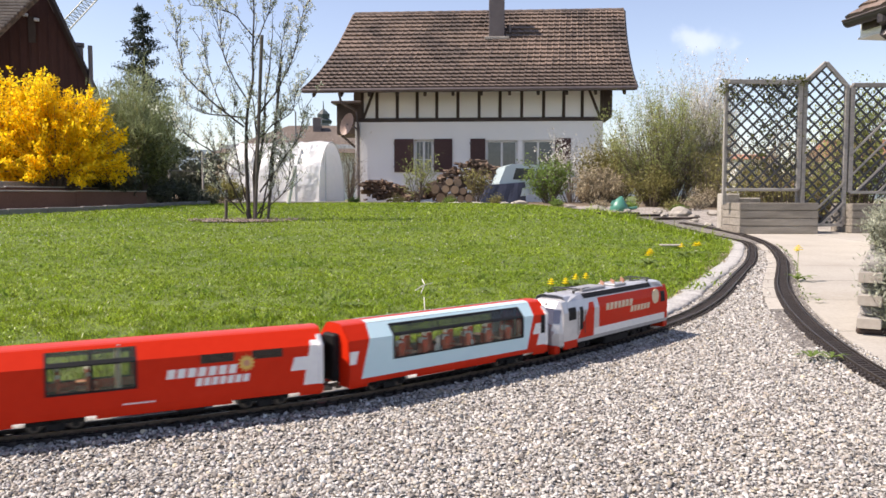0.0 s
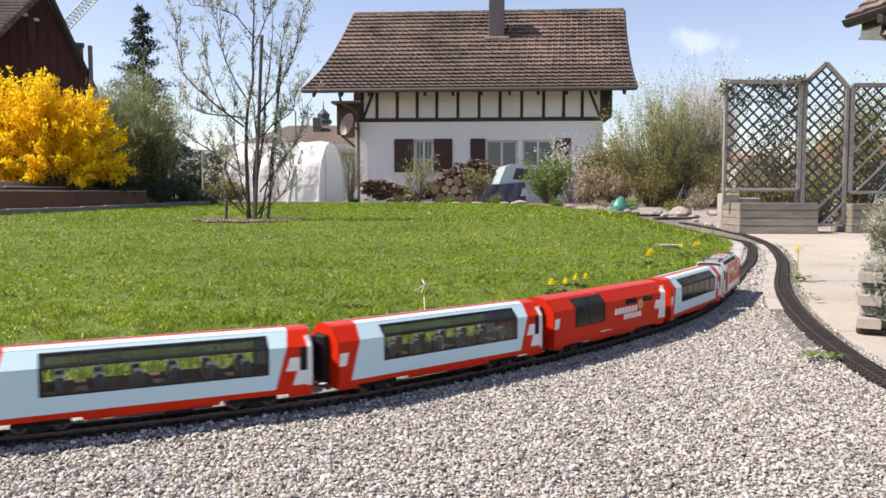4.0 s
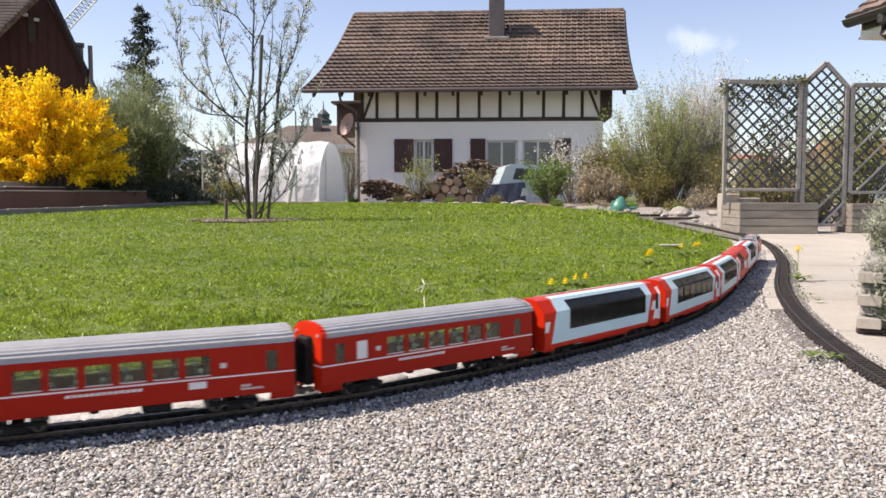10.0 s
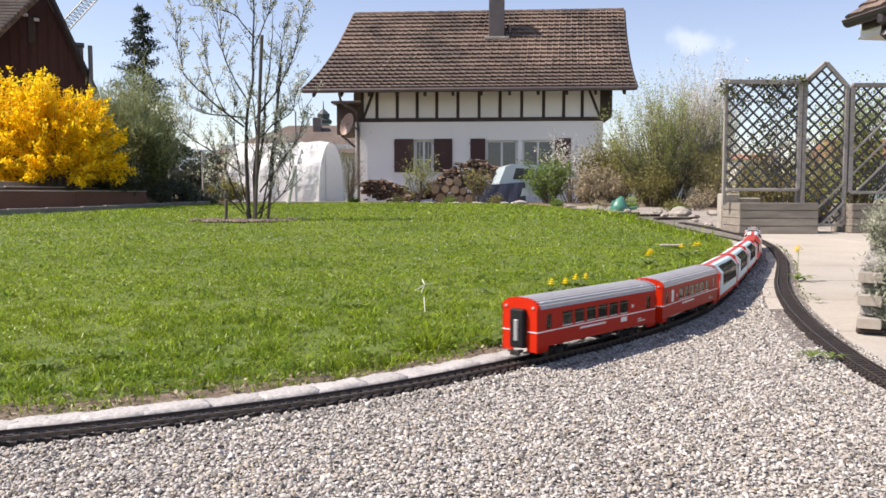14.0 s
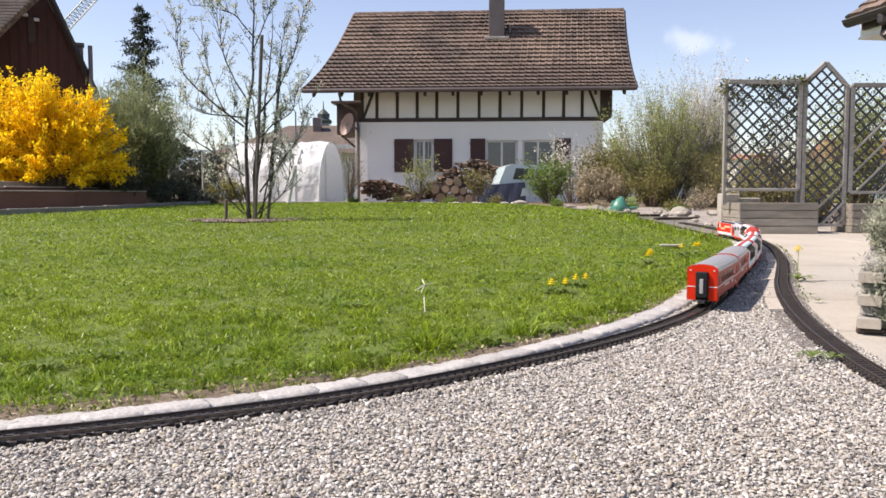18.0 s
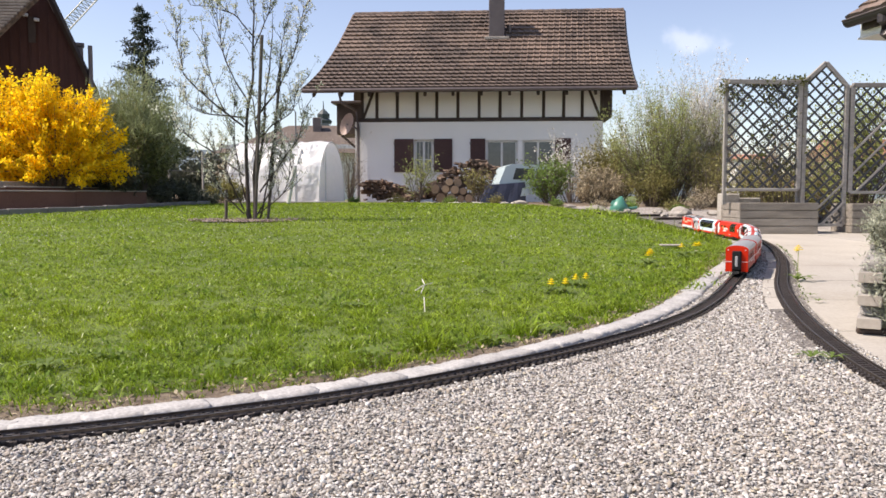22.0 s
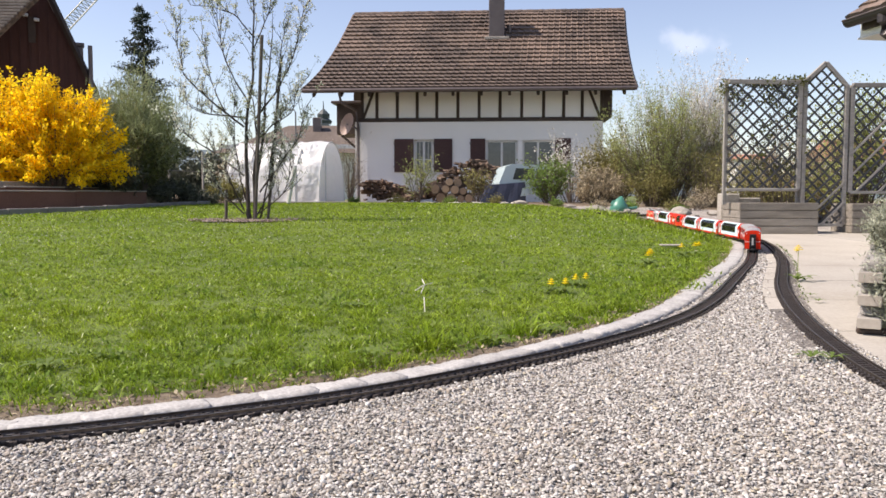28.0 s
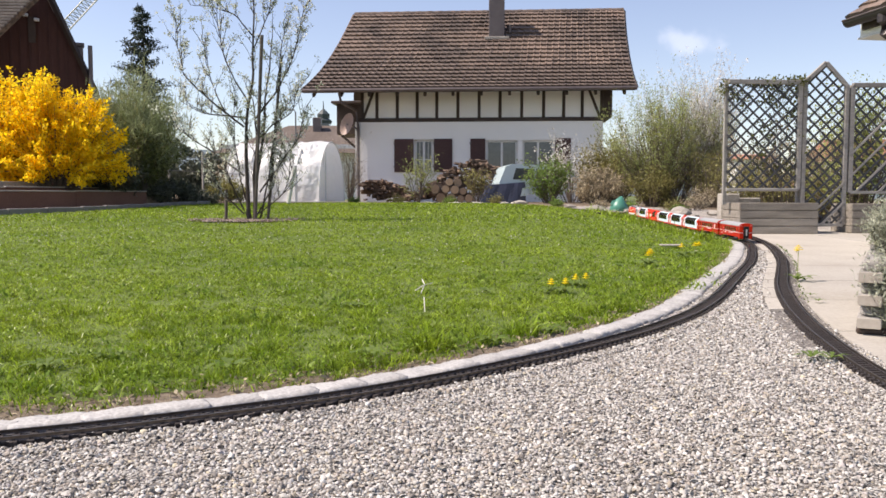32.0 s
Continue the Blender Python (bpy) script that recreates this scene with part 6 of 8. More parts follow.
def billet(rnd, length, r):
    """A split piece of firewood along x, three- or four-sided."""
    k = rnd.choice((3, 4, 4))
    ring = [(math.cos(6.283 * i / k + 0.5) * r * rnd.uniform(0.75, 1.2), math.sin(6.283 * i / k + 0.5) * r * rnd.uniform(0.6, 1.0)) for i in range(k)]
    v = [(-length / 2, y, z) for y, z in ring] + [(length / 2, y * 0.9, z * 0.9) for y, z in ring]
    f = [tuple(range(k)), tuple(range(2 * k - 1, k - 1, -1))] + [(i, k + i, k + (i + 1) % k, (i + 1) % k) for i in range(k)]
    return v, f


def woodpile(x0, x1, y, z0, top, count, r, length, turn, seed, label):
    """A loose heap of split pieces. top: the heap's height along x; turn: how far the pieces lie askew."""
    root = thing("woodpile", label, "woodpile", "stacks of firewood", at=Matrix.Translation((x0, y, z0)))
    rnd = random.Random(seed)
    for i in range(count):
        u = rnd.random()
        z = rnd.random() ** 0.8 * float(np.interp(u, np.linspace(0, 1, len(top)), top))
        v, f = billet(rnd, length * rnd.uniform(0.7, 1.15), r * rnd.uniform(0.7, 1.3))
        m = pose(u * (x1 - x0), rnd.uniform(0, 0.25) + 0.12 * z, r + z, rnd.uniform(0, 180), rnd.gauss(0, 7), (90 if rnd.random() < turn else 0) + rnd.gauss(0, 14))
        part("firewood", Geo().add(v, f, m), MAT["split_wood"], root)
    return root


def round_logs(spots, y, label):
    root = thing("log_stack", label, "woodpile", "stacks of firewood", at=Matrix.Translation((0, y, rz(y))))
    rnd = random.Random(12)
    for x, z, r in spots:
        d = rnd.uniform(-0.06, 0.06)
        pts = [(x, d, z), (x + rnd.uniform(-0.03, 0.03), d + 0.5, z)]
        log = part("log", Geo().tube(pts, r, 13), MAT["bark"], root)
        part("cut_end", Geo().disc((x, d - 0.004, z), (rnd.uniform(-0.06, 0.06), 1, rnd.uniform(-0.06, 0.06)), r * 0.93, 0.012, 13), MAT["log_cut"], log)


woodpile(-2.62, -1.15, 26.0, rz(26), (0.62, 0.66, 0.55, 0.35), 130, 0.055, 0.42, 0.45, 5, "low loose stack of split brown firewood")
woodpile(-0.35, 2.0, 26.0, rz(26), (0.55, 0.95, 1.25, 1.35, 1.25, 0.9), 290, 0.06, 0.34, 0.65, 6, "tall untidy heap of dark firewood against the house")
woodpile(-1.1, -0.1, 25.2, rz(25), (0.15, 0.4, 0.6), 60, 0.05, 0.4, 0.5, 8, "small heap of thin brown firewood")
round_logs([(-0.07, 0.16, 0.155), (0.26, 0.14, 0.145), (0.55, 0.12, 0.12), (0.80, 0.13, 0.13), (-0.24, 0.42, 0.15), (0.08, 0.42, 0.13), (0.36, 0.40, 0.14), (0.62, 0.36, 0.12), (0.20, 0.64, 0.12), (0.46, 0.62, 0.13)], 24.6, "stack of sawn round logs with pale orange ends")


def covered_car():
    root = thing("parked_van", "pale blue van half covered by a navy tarpaulin", "van", at=pose(1.55, 24.6, rz(24.6), 0, 0, 6))
    body = Geo().prism([(0.2, 0.28), (3.7, 0.28), (3.75, 0.62), (3.0, 0.78), (2.3, 1.02), (1.75, 1.17), (0.62, 1.2), (0.40, 1.12), (0.2, 0.62)], 0.0, 1.6)
    b = part("body", body, MAT["car_blue"], root)
    part("side_window", Geo().prism([(0.62, 0.72), (1.28, 0.72), (1.28, 1.05), (0.72, 1.07)], -0.012, 0.01), MAT["pane_dark"], b)
    part("side_window", Geo().prism([(1.36, 0.72), (2.4, 0.74), (2.1, 0.98), (1.36, 1.05)], -0.012, 0.01), MAT["pane_dark"], b)
    for x in (0.75, 3.0):
        w = part("wheel", Geo().disc((x, 0.08, 0.29), (0, 1, 0), 0.29, 0.2, 18), MAT["black"], root)
        part("rim", Geo().disc((x, -0.03, 0.29), (0, 1, 0), 0.17, 0.02, 14), MAT["silver"], w)
    v, f = [], []
    N, K = 10, 8
    for i in range(N + 1):
        for j in range(K + 1):
            x, t = -0.15 + 1.15 * i / N, j / K
            z = (1 - t) * 0.64 * (1 - 0.15 * (1 - i / N)) + 0.0
            y = -0.06 - 0.16 * t - 0.02 * abs(math.sin(i * 0.9 + t))
            v.append((x - 0.28 * t * (1 - i / N), y, max(z, 0.0)))
    for i in range(N):
        f += [(i * (K + 1) + j, i * (K + 1) + j + 1, (i + 1) * (K + 1) + j + 1, (i + 1) * (K + 1) + j) for j in range(K)]
    n = len(v)
    v += [(x, y + 0.7, z + 0.01) for x, y, z in v[:n]]
    f += [tuple(n + i for i in q[::-1]) for q in f[:N * K]]
    f += [(i * (K + 1), (i + 1) * (K + 1), n + (i + 1) * (K + 1), n + i * (K + 1)) for i in range(N)]
    f += [(j, n + j, n + j + 1, j + 1) for j in range(K)]
    part("tarpaulin", Geo().add(v, f), MAT["tarp"], root, "draped navy tarpaulin")
    part("patch", Geo().prism([(0.80, 0.20), (1.02, 0.22), (1.0, 0.46), (0.86, 0.44)], -0.35, -0.34), MAT["car_blue"], root)


covered_car()


def watering_can():
    root = thing("watering_can", "teal plastic watering can lying on the lawn's edge", "watering can", at=pose(3.40, 15.2, rz(15.2), 0, 0, 20) @ Matrix.Scale(0.8, 4))
    part("can_body", Geo().tube([(-0.03, 0, 0.0), (-0.03, 0, 0.02), (-0.02, 0, 0.13), (0.0, 0, 0.24), (0.03, 0, 0.32), (0.04, 0, 0.345)], [0.20, 0.225, 0.20, 0.12, 0.05, 0.02], 14), MAT["teal"], root, smooth=True)
    part("rim", Geo().tube([(-0.03 + 0.226 * math.cos(k * 0.571), 0.226 * math.sin(k * 0.571), 0.018) for k in range(12)], 0.010, 5), MAT["teal"], root)
    part("spout", Geo().tube([(0.12, 0, 0.05), (0.3, 0, 0.06), (0.46, 0, 0.075)], [0.04, 0.03, 0.035], 8), MAT["teal"], root)
    part("handle", Geo().tube([(-0.20, 0, 0.08), (-0.26, 0, 0.16), (-0.19, 0, 0.25), (-0.06, 0, 0.25)], 0.014, 6), MAT["teal"], root)


watering_can()


def stakes():
    for x, y, z1, lean, r, lab in ((-2.72, 11.45, 2.66, 3.0, 0.025, "tall round wooden tree stake"), (-2.60, 11.75, 2.43, 5.5, 0.022, "tall round wooden tree stake"), (-3.18, 11.6, 0.46, 1.0, 0.024, "short dark wooden stake beside the tree")):
        ob = part("tree_stake", Geo().tube([(0, 0, -0.05), (0, 0, z1)], r, 8), MAT["stake"], at=pose(x, y, rz(y), 0, lean, 0))
        tagged(ob, lab, "stake", "stakes by the young tree")
    tagged(part("leaning_post", Geo().tube([(0, 0, 0), (0, 0, 1.0)], 0.055, 8), MAT["frame_white"], at=pose(-3.95, 20.2, rz(20.2), 0, 11, 0)), "pale timber post leaning by the greenhouse", "post")
    for i, (x, y, h) in enumerate(((-6.9, 20.0, 1.2), (-6.35, 21.0, 1.2), (-7.2, 19.5, 0.9), (-8.2, 19.0, 1.1))):
        tagged(part("fence_post", Geo().tube([(0, 0, 0), (0, 0, h)], 0.03, 6), MAT["timber_grey"], at=pose(x, y, 0.42, 0, (0, 0, 22, 0)[i], 0)), "thin grey wooden fence post", "post", "fence posts behind the bed")
    for z in (0.9, 1.25):
        tagged(part("fence_wire", Geo().tube([(-8.2, 19.0, z + 0.15), (-6.9, 20.0, z + 0.2), (-6.35, 21.0, z + 0.2), (-4.5, 24.5, z + 0.1)], 0.006, 4), MAT["wire"]), "thin grey fence wire", "wire", "fence wires")
    tagged(part("street_lamp", Geo().tube([(-9.6, 52, 0), (-9.6, 52, 5.9), (-9.7, 52, 6.05), (-10.3, 52, 6.1)], 0.05, 6).soft(-10.7, 51.9, 6.05, -10.2, 52.1, 6.16, 0.02), MAT["wire"]), "slim grey street lamp", "street lamp")


stakes()


# ---- leaves, twigs, blades ----
def kites(centres, sizes, rng, aspect=0.5, up=0.0, normals=None):
    """Small pointed leaves at many places: vertices and faces for raw_mesh."""
    n = len(centres)
    a = rng.normal(size=(n, 3))
    a[:, 2] += up
    a /= np.linalg.norm(a, axis=1)[:, None]
    b = np.cross(a, rng.normal(size=(n, 3)))
    b /= np.linalg.norm(b, axis=1)[:, None]
    s = np.asarray(sizes)[:, None]
    c = np.cross(a, b)
    mid = centres + a * s * 0.45
    v = np.stack([centres, mid + b * s * aspect * 0.5 + c * s * 0.08, centres + a * s, mid - b * s * aspect * 0.5 + c * s * 0.08], axis=1).reshape(-1, 3)
    f = np.arange(4 * n).reshape(n, 4)
    return v, f


class Twigs:
    """Grows limbs and twigs; remembers where leaves may sit."""

    def __init__(self, seed):
        self.rnd = random.Random(seed)
        self.g = Geo()
        self.tips = []

    def limb(self, p, d, length, r, depth, bend=0.25, lift=0.15, kids=3, spread=0.7, sides=5, shrink=0.62, leafy_from=1):
        rnd = self.rnd
        pts, rad = [Vector(p)], [r]
        n = 4 if depth > 0 else 3
        d = Vector(d).normalized()
        for i in range(n):
            d = (d + Vector((rnd.gauss(0, bend), rnd.gauss(0, bend), rnd.gauss(0, bend) + lift)) * 0.5).normalized()
            pts.append(pts[-1] + d * length / n)
            rad.append(r * (1 - 0.6 * (i + 1) / n))
        self.g.tube(pts, rad, sides if depth > 0 else 3, cap=False)
        if depth <= leafy_from:
            for i in range(1, len(pts)):
                self.tips.append(tuple(pts[i]))
                self.tips.append(tuple(pts[i].lerp(pts[i - 1], 0.5)))
        if depth > 0:
            for k in range(kids):
                i = rnd.randint(max(1, n // 2 - 1), n)
                side = d.orthogonal().normalized()
                side.rotate(Matrix.Rotation(rnd.uniform(0, 6.283), 3, d))
                nd = (d * (1 - spread * 0.6) + side * spread).normalized()
                self.limb(pts[i], nd, length * rnd.uniform(shrink * 0.75, shrink * 1.2), rad[i] * 0.7, depth - 1, bend, lift, kids, spread, sides, shrink, leafy_from)


def clothe(name, tw, root, leaf_mat, rng, n, size, jitter, aspect=0.5, up=0.2, leaf_name="leaves", bark=None, low=-1.0):
    part("stem", tw.g, bark or MAT["bark"], root)
    tips = np.array(tw.tips)
    tips = tips[tips[:, 2] > low]
    w = np.linalg.norm(tips * np.array([1, 1, 0.9]), axis=1) ** (1.0 if low > 0 else 0.0)
    c = tips[rng.choice(len(tips), n, p=w / w.sum())] + rng.normal(size=(n, 3)) * jitter
    v, f = kites(c, rng.uniform(size * 0.6, size * 1.3, n), rng, aspect, up)
    return part(leaf_name, raw_mesh(leaf_name, v, f, leaf_mat), None, root)


LEAF = {"tree": leafy("young_fruit_leaf", (0.38, 0.42, 0.25), (0.80, 0.80, 0.73), 0.35),
        "yellow": leafy("forsythia_bloom", (0.95, 0.65, 0.013), (0.96, 0.76, 0.04), 0.18, 0.62),
        "grey": leafy("grey_green_shoots", (0.22, 0.26, 0.11), (0.37, 0.41, 0.23), 0.35),
        "dark": leafy("spruce_needles", (0.035, 0.055, 0.042), (0.075, 0.10, 0.075), 0.4, 0.2),
        "spring": leafy("spring_leaf", (0.27, 0.32, 0.09), (0.43, 0.46, 0.18), 0.40, 0.45),
        "bush": leafy("bush_leaf", (0.13, 0.22, 0.04), (0.24, 0.34, 0.08), 0.4),
        "dry": leafy("dry_twigs", (0.32, 0.26, 0.17), (0.46, 0.40, 0.28), 0.5, 0.2),
        "white": leafy("white_blossom", (0.80, 0.78, 0.73), (0.68, 0.65, 0.57), 0.2),
        "lavender": leafy("lavender_leaf", (0.34, 0.37, 0.25), (0.55, 0.56, 0.47), 0.35),
        "climber": leafy("climber_leaf", (0.075, 0.085, 0.03), (0.20, 0.21, 0.075), 0.4),
        "olive": leafy("olive_shrub", (0.19, 0.18, 0.06), (0.33, 0.30, 0.11), 0.35),
        "hedge": leafy("far_trees", (0.06, 0.075, 0.05), (0.12, 0.125, 0.09), 0.35, 0.15)}


def fruit_tree():
    rng = np.random.default_rng(4)
    root = thing("young_fruit_tree", "young fruit tree with several stems and pale opening leaves", "tree", at=Matrix.Translation((-2.79, 11.6, rz(11.6))))
    tw = Twigs(21)
    rnd = tw.rnd

    def bough(r0, r1, twigs, *pts):
        """A crooked limb through a few places, set with upright twigs."""
        p = np.array(pts, dtype=float)
        k = np.linspace(0, len(p) - 1, 5 * (len(p) - 1) + 1)
        line = [Vector((float(np.interp(u, range(len(p)), p[:, 0])) + rnd.gauss(0, 0.012), float(np.interp(u, range(len(p)), p[:, 1])) + rnd.gauss(0, 0.012), float(np.interp(u, range(len(p)), p[:, 2])))) for u in k]
        line = [line[0]] + [(line[i - 1] + line[i] * 2 + line[i + 1]) / 4 for i in range(1, len(line) - 1)] + [line[-1]]
        tw.g.tube(line, [r0 + (r1 - r0) * i / (len(line) - 1) for i in range(len(line))], 7, cap=False)
        twigs = int(twigs * 1.7)
        for j in range(twigs):
            i = int(len(line) * (0.30 + 0.68 * (j + rnd.random()) / twigs)) if twigs else 0
            i = min(i, len(line) - 1)
            d = (line[i] - line[max(i - 2, 0)]).normalized()
            side = Vector((rnd.choice((-1, 1)) * rnd.uniform(0.3, 0.9), rnd.uniform(-0.6, 0.6), rnd.uniform(0.3, 0.9)))
            tw.limb(line[i], d * 0.5 + side * 0.8, rnd.uniform(0.16, 0.42), 0.0055, 1, bend=0.30, lift=0.32, kids=3, spread=0.55, sides=4, shrink=0.5, leafy_from=1)

    bough(0.034, 0.007, 12, (-0.06, 0, 0), (-0.08, 0.02, 0.66), (-0.09, 0, 1.37), (0.03, 0.02, 2.15), (0.05, 0, 2.82), (0.08, 0.02, 3.6))
    bough(0.030, 0.006, 9, (0, 0.04, 0), (0.06, 0.03, 0.66), (0.16, 0.05, 1.24), (0.20, 0.10, 1.9), (0.32, 0.1, 2.7))
    bough(0.026, 0.008, 6, (0.05, -0.04, 0), (0.02, -0.05, 0.6), (0.10, -0.06, 1.2), (0.07, -0.1, 1.75))
    bough(0.016, 0.004, 14, (-0.08, 0, 1.37), (-0.40, -0.05, 1.60), (-0.68, -0.1, 1.85), (-0.95, -0.1, 2.10), (-1.03, -0.05, 2.5), (-1.04, 0, 2.95))
    bough(0.014, 0.004, 9, (-0.08, 0, 1.50), (-0.39, 0.1, 1.54), (-0.75, 0.15, 1.58), (-1.08, 0.1, 1.78))
    bough(0.016, 0.004, 13, (0.08, 0, 1.50), (0.36, 0.05, 1.9), (0.56, 0.05, 2.24), (0.73, 0, 2.73), (0.80, 0, 3.15))
    bough(0.014, 0.004, 10, (0.11, 0, 0.42), (0.44, -0.1, 0.83), (0.69, -0.1, 1.16), (0.80, -0.05, 1.65))
    bough(0.014, 0.004, 10, (-0.12, 0, 0.66), (-0.5, 0.1, 0.95), (-0.85, 0.15, 1.16), (-1.12, 0.1, 1.37))
    bough(0.011, 0.004, 9, (0.05, 0, 2.65), (-0.20, 0, 2.98), (-0.55, 0.05, 3.1), (-0.85, 0.05, 3.12))
    bough(0.010, 0.004, 7, (0.05, 0, 2.5), (0.25, 0.05, 2.95), (0.36, 0.05, 3.5))
    bough(0.013, 0.004, 8, (-0.08, 0, 0.08), (-0.30, -0.1, 0.6), (-0.45, -0.1, 1.05))
    bough(0.013, 0.004, 8, (0.03, 0, 0.05), (0.30, 0.05, 0.5), (0.38, 0.1, 0.95))
    bough(0.012, 0.004, 10, (-0.02, 0, 1.7), (-0.30, -0.15, 2.2), (-0.41, -0.15, 2.7), (-0.44, -0.1, 3.3))
    bough(0.012, 0.004, 9, (0.10, 0, 1.2), (0.35, -0.1, 1.4), (0.60, -0.1, 1.55), (0.74, 0, 2.0))
    bough(0.014, 0.004, 9, (-0.03, 0.06, 0), (-0.20, 0.08, 0.7), (-0.28, 0.1, 1.3), (-0.26, 0.12, 1.9))
    bough(0.014, 0.004, 9, (0.08, 0.05, 0), (0.22, 0.08, 0.6), (0.30, 0.06, 1.2), (0.52, 0.05, 1.7))
    bough(0.011, 0.004, 8, (-0.1, -0.06, 0.1), (-0.42, -0.1, 0.42), (-0.70, -0.12, 0.85))
    bough(0.011, 0.004, 8, (0.1, -0.05, 0.1), (0.48, -0.1, 0.40), (0.62, -0.1, 0.85))
    bough(0.010, 0.004, 7, (-0.4, 0, 1.58), (-0.62, 0.1, 2.1), (-0.70, 0.1, 2.65))
    bough(0.010, 0.004, 7, (0.36, 0.05, 1.9), (0.42, 0.1, 2.4), (0.50, 0.1, 2.9))
    tips = np.array(tw.tips)
    part("trunk", tw.g, MAT["tree_bark"], root)
    n = 12600
    base = tips[rng.integers(0, len(tips), n // 7)]
    c = np.repeat(base, 7, axis=0) + rng.normal(size=(len(base) * 7, 3)) * 0.020
    v, f = kites(c, rng.uniform(0.018, 0.042, len(c)), rng, 0.62, 0.5)
    part("leaves", raw_mesh("leaves", v, f, LEAF["tree"]), None, root, "sparse pale green leaf clusters")
    # ring of stones and mulch at its foot
    g = Geo()
    k = 40
    v = [(0, 0, 0.02)] + [(math.cos(2 * math.pi * i / k) * 0.80 * (1 + 0.10 * math.sin(i * 2.3)), math.sin(2 * math.pi * i / k) * 0.80 * (1 + 0.1 * math.sin(i * 1.7)), 0.008) for i in range(k)]
    tagged(part("mulch_ring", g.add(v, [(0, 1 + i, 1 + (i + 1) % k) for i in range(k)]), MAT["mulch"], at=Matrix.Translation((-2.86, 11.6, rz(11.6) + 0.008))), "round bed of mulch at the young tree's foot", "bed", kind="structure")
    g = Geo()
    for i in range(420):
        a, q = rnd.uniform(0, 6.283), 0.84 * math.sqrt(rnd.random())
        r = rnd.uniform(0.012, 0.032)
        m = pose(-2.86 + math.cos(a) * q, 11.6 + math.sin(a) * q, rz(11.6) + 0.024, rnd.uniform(-40, 40), rnd.uniform(-40, 40), rnd.uniform(0, 180))
        g.add([(r, 0, 0), (0, r, 0), (-r * 0.8, 0, 0), (0, -r, 0), (0, 0, r * 0.7), (0, 0, -r * 0.7)], [(0, 1, 4), (1, 2, 4), (2, 3, 4), (3, 0, 4), (1, 0, 5), (2, 1, 5), (3, 2, 5), (0, 3, 5)], m)
    tagged(part("bed_stones", g, MAT["mulch"]), "small grey and brown stones round the young tree", "stones", kind="stuff")


fruit_tree()


def shrub(name, label, x, y, z, stems, height, width, leaf, n, size, seed, depth=2, jitter=0.06, lift=0.1, deep=0.8, group="", bark=None, aspect=0.45, up=0.3, r=0.014, spread=0.5, kids=4, bend=0.16):
    rng = np.random.default_rng(seed)
    root = thing(name, label, "shrub", group, at=Matrix.Translation((x, y, z)))
    tw = Twigs(seed)
    rnd = tw.rnd
    for i in range(stems):
        a = rnd.uniform(0, 6.283)
        q = rnd.uniform(0.1, 1.0)
        tw.limb((math.cos(a) * 0.12 * width * q, math.sin(a) * 0.12 * width * q, 0), (math.cos(a) * width * 0.62 * q / height, math.sin(a) * width * 0.62 * deep * q / height, 1), height * rnd.uniform(0.6, 0.82) * (1.05 - 0.25 * q), r, depth, bend=bend, lift=lift, kids=kids, spread=spread, sides=4, shrink=0.45, leafy_from=1)
    clothe(name, tw, root, LEAF[leaf], rng, n, size, jitter, aspect, up, "leaves" if leaf != "yellow" else "blossom", bark, 0.32 if leaf == "yellow" else -1.0)
    return root


def forsythia(label, x, y, z, shoots, rx, ry, top, seed):
    """Arching shoots that fan out from the foot, thickly set with bloom; a few stand up bare-tipped above the rest."""
    rng = np.random.default_rng(seed)
    root = thing("forsythia", label, "shrub", "forsythia bushes", at=Matrix.Translation((x, y, z)))
    g = Geo()
    cs = []
    for i in range(shoots):
        a = rng.uniform(0, 6.283)
        q = rng.uniform(0.0, 1.0) ** 0.6
        rise_up = rng.uniform(0.0, 1.0)
        lump = 1 + 0.10 * math.sin(3 * a + 1.3) + rng.normal(0, 0.05)
        el = rise_up * (1 - 0.25 * q) * 1.45
        end = Vector((math.cos(a) * rx * math.cos(el) * lump, math.sin(a) * ry * math.cos(el) * lump, 0.18 + (top - 0.18) * math.sin(el) * lump))
        if i % 9 == 0:
            end = Vector((end.x * 0.9, end.y, end.z + rng.uniform(0.10, 0.26)))
        foot = Vector((end.x * 0.12, end.y * 0.12, 0))
        mid = foot.lerp(end, 0.5) + Vector((0, 0, 0.22 * (end - foot).length * (1 - end.z / (top + 0.4))))
        pts = [foot.lerp(mid, u * 2) if u < 0.5 else mid.lerp(end, u * 2 - 1) for u in np.linspace(0, 1, 6)]
        g.tube(pts, [0.011, 0.010, 0.008, 0.006, 0.005, 0.003], 4, cap=False)
        for u in np.linspace(0.40, 1.0, 52):
            p = foot.lerp(mid, u * 2) if u < 0.5 else mid.lerp(end, u * 2 - 1)
            cs += [tuple(p)] * (2 if u < 0.8 else 3)
    c = np.array(cs)
    c = c + rng.normal(size=c.shape) * 0.030
    part("stem", g, MAT["bark"], root)
    v, f = kites(c, rng.uniform(0.036, 0.078, len(c)), rng, 0.75, 0.35)
    part("blossom", raw_mesh("blossom", v, f, LEAF["yellow"]), None, root, "dense yellow blossom")


